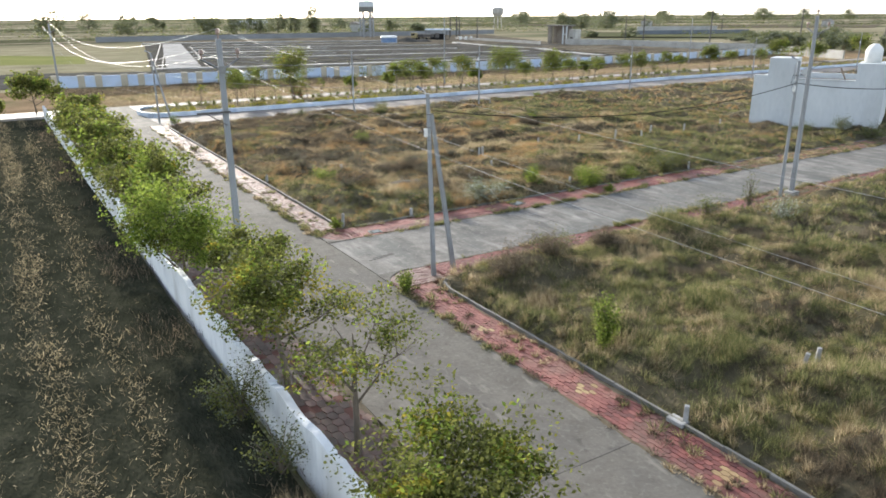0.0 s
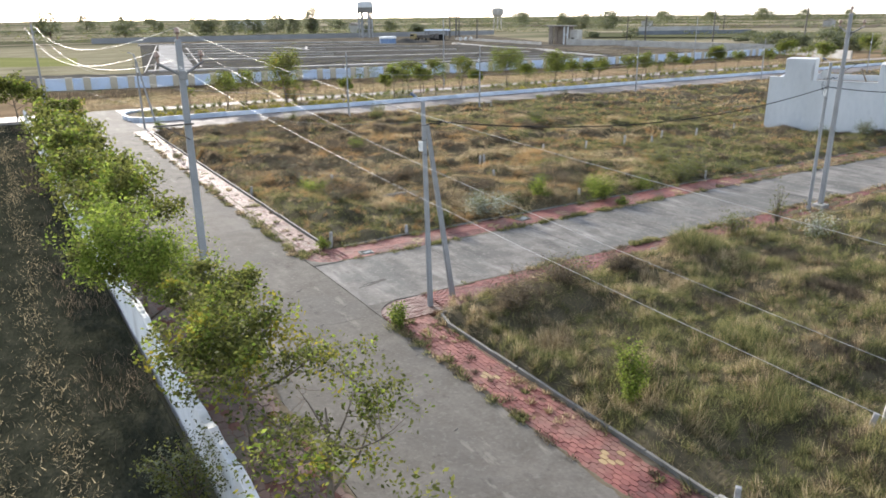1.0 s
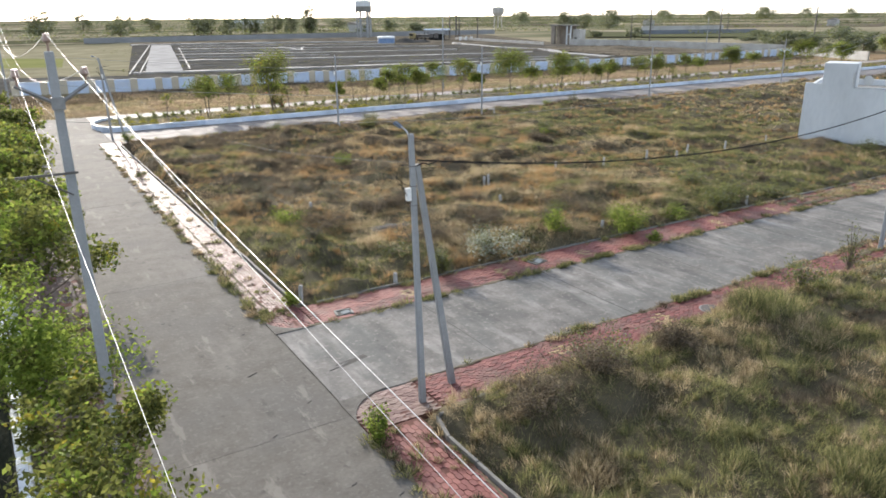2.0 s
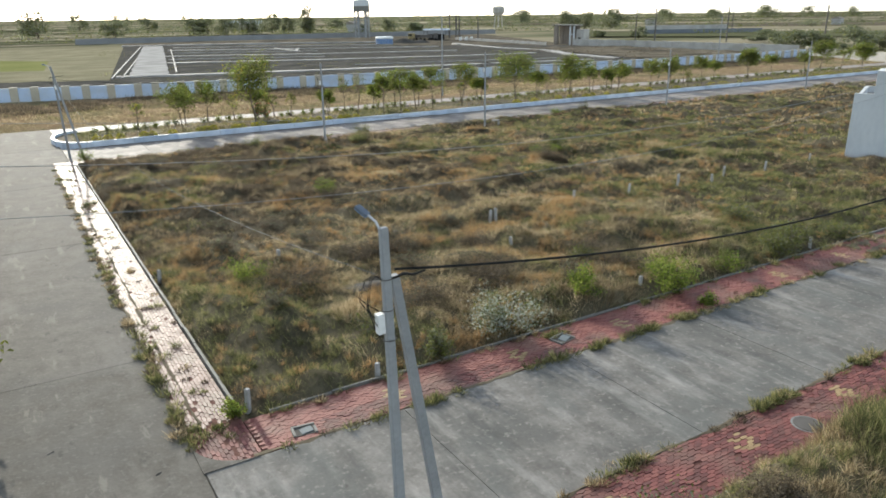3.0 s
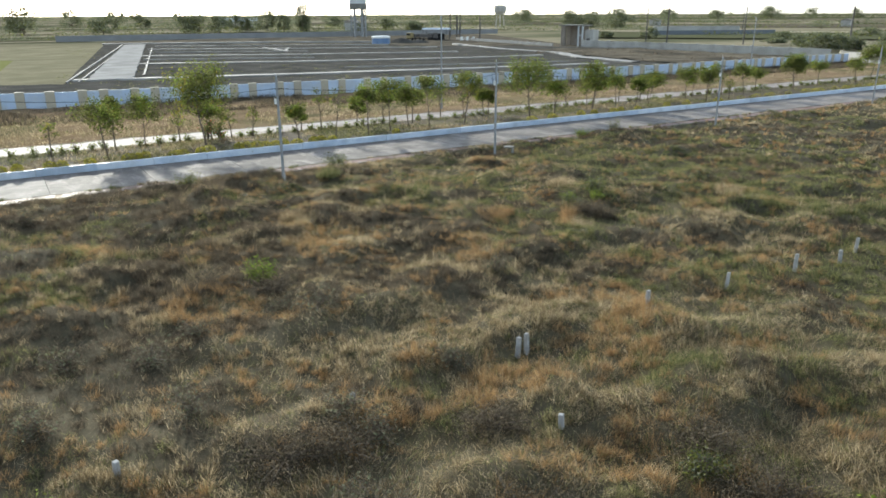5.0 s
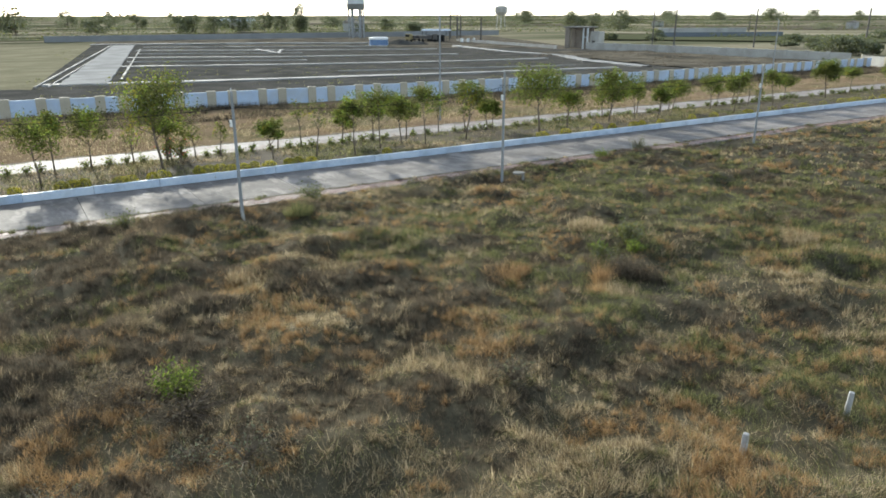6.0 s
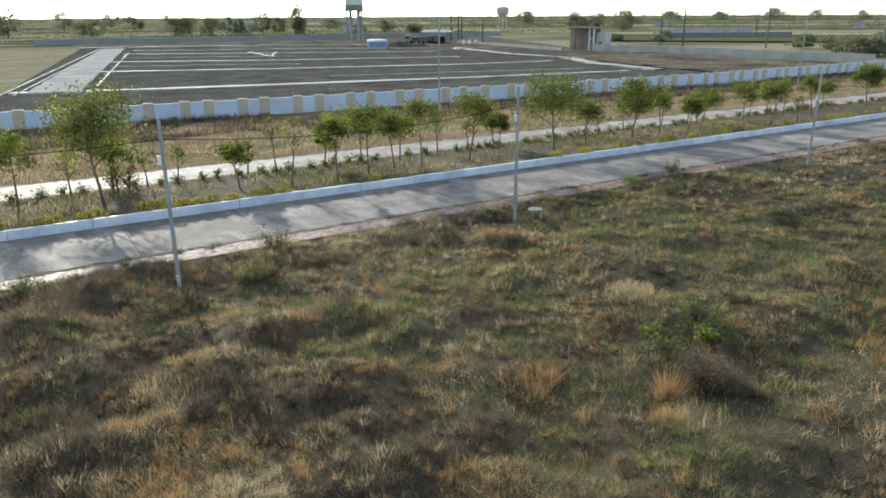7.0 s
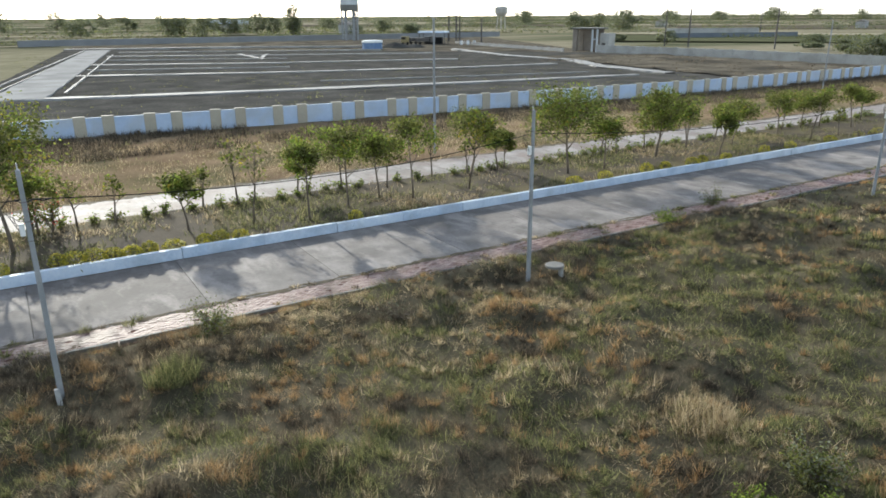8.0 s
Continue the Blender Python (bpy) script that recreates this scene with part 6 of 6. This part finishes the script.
# ---- grass ----
def patch_of(x, y, seed):
    return 0.5 * field_noise(x, y, 3.2, seed) + 0.3 * field_noise(x, y, 1.1, seed + 1) + 0.2 * field_noise(x, y, 9.0, seed + 2)


def tufts(x0, y0, x1, y1, per_m2, rng):
    n = int((x1 - x0) * (y1 - y0) * per_m2)
    return rng.uniform(x0, x1, n), rng.uniform(y0, y1, n)


def plot_grass(name, areas, seed, label, keep=None):
    """Drifts of dry, brown and green grass over the given stretches of the plan: x0, y0, x1, y1, low tufts a square metre,
    blades a tuft, clumps a square metre, blades a clump, blade width."""
    rng = np.random.default_rng(seed)
    out = {"straw": [], "brown": [], "green": [], "rust": []}
    keys = ("straw", "brown", "green", "rust")

    def tone_of(x, y, tips):
        tone = 0.28 * field_noise(x, y, 5.5, seed + 7) + 0.44 * field_noise(x, y, 1.5, seed + 9) + 0.28 * field_noise(x, y, 0.5, seed + 10) + rng.normal(0, 0.05, len(x))
        fresh = 0.6 * field_noise(x, y, 6.5, seed + 17) + 0.4 * field_noise(x, y, 1.0, seed + 19) + rng.normal(0, 0.07, len(x)) + GREENER(x, y)
        kind = np.where(tone < 0.438 + DARKER(x, y), 1, np.where(fresh > 0.6, 2, 0))
        luck = rng.random(len(x))
        # The low carpet is greener, the tall tips are drier.
        kind = np.where(~tips & (kind == 0) & (luck < 0.3), 2, np.where(tips & (kind == 2) & (luck < np.where(y < 2, 0.26, np.where(x > 9, 0.22, 0.4))), 0, np.where(tips & (kind == 1) & (y > 2) & (luck < np.where((x < 17) & (y > 26), 0.08, 0.3)), 0, kind)))
        return np.where((field_noise(x, y, 1.3, seed + 13) > 0.49) & (kind == 0) & tips & (y > 2), 3, kind)

    for x0, y0, x1, y1, low, low_n, clumps, clump_n, wide in areas:
        # Low carpet.
        x, y = tufts(x0, y0, x1, y1, low, rng)
        if keep is not None:
            ok = keep(x, y)
            x, y = x[ok], y[ok]
        kind = tone_of(x, y, np.zeros(len(x), bool))
        tall = 0.1 + 0.2 * patch_of(x, y, seed)
        comb = 12.6 * field_noise(x, y, 1.4, seed + 41)
        for k, key in enumerate(keys):
            s = kind == k
            xs, ys, hs, cs = (np.repeat(c[s], low_n) for c in (x, y, tall, comb))
            m = len(xs)
            xs, ys = xs + rng.normal(0, 0.1, m), ys + rng.normal(0, 0.1, m)
            out[key].append(blades(xs, ys, hump(xs, ys) - 0.1, hs * rng.uniform(0.5, 1.5, m), wide * rng.uniform(0.6, 1.4, m),
                                   np.clip(np.abs(rng.normal(0.78, 0.25, m)), 0, 0.97), rng, cs + rng.normal(0, 1.3, m)))
        # Domed clumps whose blades fall outwards.
        x, y = tufts(x0, y0, x1, y1, clumps, rng)
        ok = rng.random(len(x)) < np.clip((patch_of(x, y, seed + 31) - 0.22) * 2.6, 0.15, 1.0)
        if keep is not None:
            ok &= keep(x, y)
        x, y = x[ok], y[ok]
        kind = tone_of(x, y, np.ones(len(x), bool))
        big = np.clip(patch_of(x, y, seed + 37) - 0.3, 0, 1)
        radius = rng.uniform(0.06, 0.21, len(x)) * (0.7 + 1.1 * big)
        tall = rng.uniform(0.12, 0.3, len(x)) * (0.6 + 1.4 * big) * np.where(y < 2, 1.35, 1.0)
        comb = 12.6 * field_noise(x, y, 1.6, seed + 43)
        for k, key in enumerate(keys):
            s = kind == k
            xs, ys, rs, hs, cs = (np.repeat(c[s], clump_n) for c in (x, y, radius, tall, comb))
            m = len(xs)
            a, u = rng.uniform(0, 2 * math.pi, m), np.sqrt(rng.random(m))
            lean = np.clip(0.45 + 0.35 * u + rng.normal(0, 0.3, m), 0, 0.97)
            xs, ys = xs + np.cos(a) * u * rs, ys + np.sin(a) * u * rs
            swept = np.where(rng.random(m) < 0.38, cs + rng.normal(0, 0.8, m), a + rng.normal(0, 1.0, m))
            out[key].append(blades(xs, ys, hump(xs, ys) - 0.1, hs * (1.1 - 0.55 * u * u) * rng.uniform(0.6, 1.2, m) + 0.07,
                                   wide * rng.uniform(0.6, 1.4, m), lean, rng, swept))
    for key, mat, words in (("straw", STRAW, "straw coloured"), ("brown", BROWN_GRASS, "brown withered"), ("green", GREEN_GRASS, "olive green"), ("rust", RUST_GRASS, "rust brown")):
        v = np.concatenate(out[key])
        if len(v):
            tagged(triangles(name, v, mat), f"{words} {label}", "grass", kind="stuff")


def GREENER(x, y):
    """Where the grass is fresher."""
    return -0.04 * (y > 2) + 0.06 * (y > 2) * np.clip((x - 7) / 3, 0, 1) * np.clip((23 - y) / 3, 0, 1) + 0.05 * (y > 2) * np.clip((x - 7) / 4, 0, 1) + 0.04 * (y > 22) - 0.13 * np.exp(-((x - 19) / 3.5) ** 2) * np.clip((y - 22) / 4, 0, 1) + 0.12 * np.clip((16 - x) / 4, 0, 1) * np.clip((y - 26) / 3, 0, 1) + 0.15 * (y > 2) * np.clip((12 - x) / 4, 0, 1) * np.clip((25 - y) / 4, 0, 1) + np.clip((x - 18) / 60, -0.03, 0.1) + 0.08 * (y < 2) + 0.08 * (y > 2) * np.clip((11 - y) / 4, 0, 1)


def grass_clump(x, y, h, r, mat, label, seed, n=500):
    rng = np.random.default_rng(seed)
    a = rng.uniform(0, 2 * math.pi, n)
    u = np.sqrt(rng.random(n)) * r * (0.3 + 0.6 * field_noise(np.cos(a) * 2 + x, np.sin(a) * 2 + y, 1.0, seed))
    v = blades(np.cos(a) * u, np.sin(a) * u, np.full(n, -0.08), h * rng.uniform(0.25, 1.0, n) * (1.0 - 0.5 * u / r), rng.uniform(0.007, 0.016, n), np.clip(np.abs(rng.normal(0.55, 0.25, n)), 0, 0.95), rng)
    ob = triangles("grass_clump", v, mat)
    ob.matrix_world = pose(x, y, float(hump(x, y)) if x > -0.3 else 0)
    return tagged(ob, label, "grass", "tall grass clumps")


for gx, gy, gh, gr, gm, words in ((4.75, 10.75, 0.6, 1.1, RUST_GRASS, "tall golden brown dry grass clump"), (21.0, 23.7, 0.7, 0.45, RUST_GRASS, "tall golden brown dry grass clump"), (21.8, 24.4, 1.15, 0.35, RUST_GRASS, "tall rust brown dry grass clump"), (21.4, 23.4, 0.85, 1.0, STRAW, "tall pale dry grass clump"), (20.0, 26.5, 0.6, 1.0, RUST_GRASS, "broad rust brown dry grass clump"),
                                  (23.2, 24.0, 0.7, 0.9, BROWN_GRASS, "dark withered grass clump"), (3.8, 10.2, 0.7, 1.0, STRAW, "tall pale dry grass clump"), 
                                  (16.5, 36.5, 0.9, 0.9, GREEN_GRASS, "tall green grass clump"), (25.3, 28.7, 0.7, 1.2, STRAW, "tall pale dry grass clump"),
                                  (1.2, -4.1, 0.6, 1.0, STRAW, "tall pale dry grass clump"), 
                                  (-8.3, -9.2, 0.9, 0.8, STRAW, "tall pale dry grass clump"), (9.6, -1.5, 0.9, 1.3, GREEN_GRASS, "tall green grass clump"), (30.5, 23.4, 0.6, 1.2, STRAW, "tall pale dry grass clump"), (12.5, 30.4, 0.6, 1.3, STRAW, "tall pale dry grass clump"),
                                  (2.8, -9.3, 0.7, 1.1, GREEN_GRASS, "tall green grass clump"), (5.1, -7.0, 0.7, 1.3, GREEN_GRASS, "tall green grass clump"), (6.8, -12.4, 0.7, 1.2, STRAW, "tall pale dry grass clump")):
    grass_clump(gx, gy, gh, gr, gm, words, int(gx * 13 + gy * 7 + 500), int(900 * gr + 350))

def DARKER(x, y):
    """More withered brown grass towards the far corner of the large plot, less in the near plot."""
    return 0.05 * np.exp(-((x - 19) / 3.5) ** 2) * np.clip((y - 22) / 4, 0, 1) + 0.11 * np.clip((20 - x) / 6, 0, 1) * np.clip((y - 17) / 6, 0, 1) - 0.12 * (y < 2) - 0.13 * (y > 2) * np.clip((24 - x) / 8, 0, 1) * np.clip((20 - y) / 6, 0, 1) + 0.05 * np.clip((y - 34) / 3, 0, 1)


HOUSE_SPOT = lambda x, y: (((x - 5.5) / 1.1) ** 2 + ((y - 12.0) / 0.5) ** 2 > 1.5 * field_noise(x, y, 0.3, 5) - 0.15) & ~(((x - 41.35) * 0.908 + (y - 7.7) * 0.419 > -0.05) & ((x - 41.35) * 0.908 + (y - 7.7) * 0.419 < 8.35) & ((y - 7.7) * 0.908 - (x - 41.35) * 0.419 > -0.05) & ((y - 7.7) * 0.908 - (x - 41.35) * 0.419 < 8.65))
plot_grass("grass_plot_far", [(-0.32, 6.78, 22, 39.75, 44, 12, 18.0, 52, 0.0105), (22, 6.78, 40, 39.75, 28, 12, 11.0, 46, 0.015), (40, 6.8, 75, 39.75, 8, 9, 3.6, 36, 0.036),
                              (75, 7, 125, 39.7, 2, 8, 1.0, 30, 0.07)], 21, "grass in drifts over the large plot", HOUSE_SPOT)
plot_grass("grass_plot_near", [(-0.2, -17, 14, -0.62, 34, 13, 18.0, 64, 0.0105), (14, -14, 34, -0.62, 16, 12, 8.0, 44, 0.018), (-0.2, -32, 34, -17, 4, 8, 0.9, 36, 0.035), (14, -17, 34, -14, 5, 9, 1.4, 40, 0.03)], 57, "grass in drifts over the near plot")


def simple_grass(name, areas, mat, seed, label, height, wide, cover=0.35):
    rng = np.random.default_rng(seed)
    out = []
    for x0, y0, x1, y1, dens, z in areas:
        x, y = tufts(x0, y0, x1, y1, dens, rng)
        ok = rng.random(len(x)) < np.clip((patch_of(x, y, seed) - cover) * 4, 0.03, 1)
        x, y = np.repeat(x[ok], 5), np.repeat(y[ok], 5)
        m = len(x)
        x, y = x + rng.normal(0, 0.16, m), y + rng.normal(0, 0.16, m)
        out.append(blades(x, y, np.full(m, z), height * rng.uniform(0.5, 1.4, m), wide * rng.uniform(0.6, 1.4, m), np.clip(np.abs(rng.normal(0.6, 0.3, m)), 0, 0.95), rng))
    tagged(triangles(name, np.concatenate(out), mat), label, "grass", kind="stuff")


simple_grass("grass_median", [(0.5, 46.5, 60, 52.45, 32, 0.15), (60, 46.5, 130, 52.45, 9, 0.15)], GREEN_GRASS, 5, "thin green grass in the planted median", 0.2, 0.03)
simple_grass("grass_median", [(0.5, 46.7, 60, 52.45, 24, 0.15), (60, 46.5, 130, 52.45, 4, 0.15)], STRAW, 6, "thin dry grass in the planted median", 0.2, 0.03, 0.45)
simple_grass("grass_verge", [(-6, 56.9, 60, 72, 17, -0.1), (60, 56.9, 130, 70, 5, -0.1)], STRAW, 7, "dry straw grass on the verge beyond the road", 0.22, 0.03, 0.25)
simple_grass("grass_verge", [(-6, 56.9, 60, 76, 5, -0.1), (60, 56.9, 130, 73, 2, -0.1)], GREEN_GRASS, 8, "olive grass on the verge beyond the road", 0.25, 0.045, 0.5)
# Weeds in the joints between footways and concrete, in small clumps.
def weed_clumps(name, lines, mat, seed, label, tall, radius, n_blades=60):
    rng = np.random.default_rng(seed)
    out = []
    for (ax, ay), (bx, by), per_m, wander in lines:
        d = math.hypot(bx - ax, by - ay)
        n = int(d * per_m)
        u = rng.random(n)
        x, y = ax + (bx - ax) * u + rng.normal(0, wander, n), ay + (by - ay) * u + rng.normal(0, wander, n)
        ok = rng.random(n) < np.clip((field_noise(x, y, 1.7, seed) - 0.3) * 2.4, 0.05, 1)
        x, y = x[ok], y[ok]
        rs, hs = rng.uniform(0.4, 1.2, len(x)) * radius, rng.uniform(0.5, 1.3, len(x)) * tall
        x, y, rs, hs = (np.repeat(c, n_blades) for c in (x, y, rs, hs))
        m = len(x)
        a, u = rng.uniform(0, 2 * math.pi, m), np.sqrt(rng.random(m))
        out.append(blades(x + np.cos(a) * u * rs, y + np.sin(a) * u * rs, np.full(m, -0.02), hs * rng.uniform(0.5, 1.2, m), rng.uniform(0.012, 0.03, m), np.clip(0.2 + 0.6 * u, 0, 0.9), rng, a))
    tagged(triangles(name, np.concatenate(out), mat), label, "weeds", kind="stuff")


EDGES = [((-1.58, -17), (-1.58, -0.8), 2.4, 0.05), ((-0.42, -17), (-0.42, -1), 1.2, 0.05), ((-1.63, 6.6), (-1.63, 39), 2.6, 0.07), ((0.4, 0.94), (45, 0.94), 2.3, 0.07), ((0, 5.15), (45, 5.15), 2.8, 0.07),
         ((0, 6.58), (40, 6.58), 1.8, 0.08), ((0.5, -0.5), (40, -0.5), 2.2, 0.1), ((-0.3, 41.18), (60, 41.18), 0.9, 0.06), ((-0.95, -16), (-0.95, -1), 2.4, 0.3), ((-1.0, 7), (-1.0, 39), 1.3, 0.25),
         ((-0.3, 40.5), (60, 40.5), 0.5, 0.4)]
weed_clumps("weeds", EDGES, GREEN_GRASS, 9, "low green weeds in the paving joints", 0.22, 0.17)
MOUNDS = [((x - 0.35, y), (x + 0.35, y), 34, 0.07) for x, y in ((8.45, 5.1), (10.3, 5.15), (12.0, 5.1), (15.15, 5.1), (18.2, 5.1), (22.0, 5.1), (9.4, 0.95), (10.2, 0.92), (5.6, 0.95), (13.6, 0.95), (2.0, 0.9), (8.0, 6.3), (3.4, 5.1))]
MOUNDS += [((x, y - 0.4), (x, y + 0.4), 26, 0.12) for x, y in ((-1.45, 6.5), (-1.6, 7.6), (-1.68, 9.3), (-1.65, 11.5), (-1.7, 14.2), (-0.9, 6.3), (-1.6, 18.0), (-1.55, -3.4), (-1.5, -6.2), (-0.6, -2.0))]
weed_clumps("weeds", MOUNDS, GREEN_GRASS, 29, "mounds of yellow green weeds on the paving edge", 0.16, 0.12, 40)
weed_clumps("weeds", EDGES, BROWN_GRASS, 11, "low dark weeds in the paving joints", 0.12, 0.13)
OVERGROWN = [((22, 5.8), (55, 5.8), 7, 0.4), ((17, 0.3), (45, 0.3), 5, 0.4)]
weed_clumps("weeds", OVERGROWN, STRAW, 41, "dry straw weeds over the far footway", 0.2, 0.25, 40)
weed_clumps("weeds", OVERGROWN, GREEN_GRASS, 42, "olive weeds over the far footway", 0.2, 0.2, 30)
weed_clumps("weeds", EDGES, STRAW, 10, "low dry weeds in the paving joints", 0.16, 0.12)

# Weeds at the wall foot; their dark brown also deepens the wall's shadow band.
simple_grass("grass_verge", [(-6, 68, 30, 77.4, 16, -0.1), (30, 66.5, 125, 73.4, 13, -0.1)], BROWN_GRASS, 18, "withered weeds darkening the shaded foot of the pale blue wall", 0.45, 0.06, 0.3)
simple_grass("grass_waste", [(98, 80, 131, 128, 0.9, 0.15)], BROWN_GRASS, 19, "withered weeds on the waste ground", 0.3, 0.1, 0.45)
simple_grass("grass_land", [(10, 81, 95, 125, 0.8, 0.0), (18, 125, 100, 200, 0.3, 0.0)], GREEN_GRASS, 14, "sparse green weeds on the black soil", 0.22, 0.08, 0.45)
# Cut crop stubble in rows over the ploughed field.
rng_s = np.random.default_rng(77)
n = 640000
sx = -8.3 - rng_s.random(n) ** 1.3 * 36
sy = -22 + 74 * rng_s.random(n) ** 1.5
ok = (rng_s.random(n) < np.clip(patch_of(sx, sy, 71) * 1.8 - 0.35, 0.15, 1) * np.clip((-9.3 - sx) / 1.1, 0.05, 1) * (0.1 + 0.9 * (np.sin(sx * 2 * math.pi / 1.7 + 0.5 * np.sin(sy * 0.4)) > 0.0))) & (sx < -8.5)
sx, sy = sx[ok], sy[ok]
m = len(sx)
stub = blades(sx + rng_s.normal(0, 0.1, m), sy + rng_s.normal(0, 0.13, m), np.full(m, -0.05), rng_s.uniform(0.04, 0.19, m), rng_s.uniform(0.012, 0.034, m), np.clip(rng_s.normal(0.82, 0.2, m), 0, 0.98), rng_s)
tagged(triangles("crop_stubble", stub, STUBBLE), "pale cut crop stubble and straw lying in rows", "stubble", kind="stuff")
simple_grass("grass_field_edge", [(-9.3, -20, -7.7, 50, 22, -0.1)], BROWN_GRASS, 15, "withered brown grass along the field side of the wall", 0.26, 0.016, 0.4)
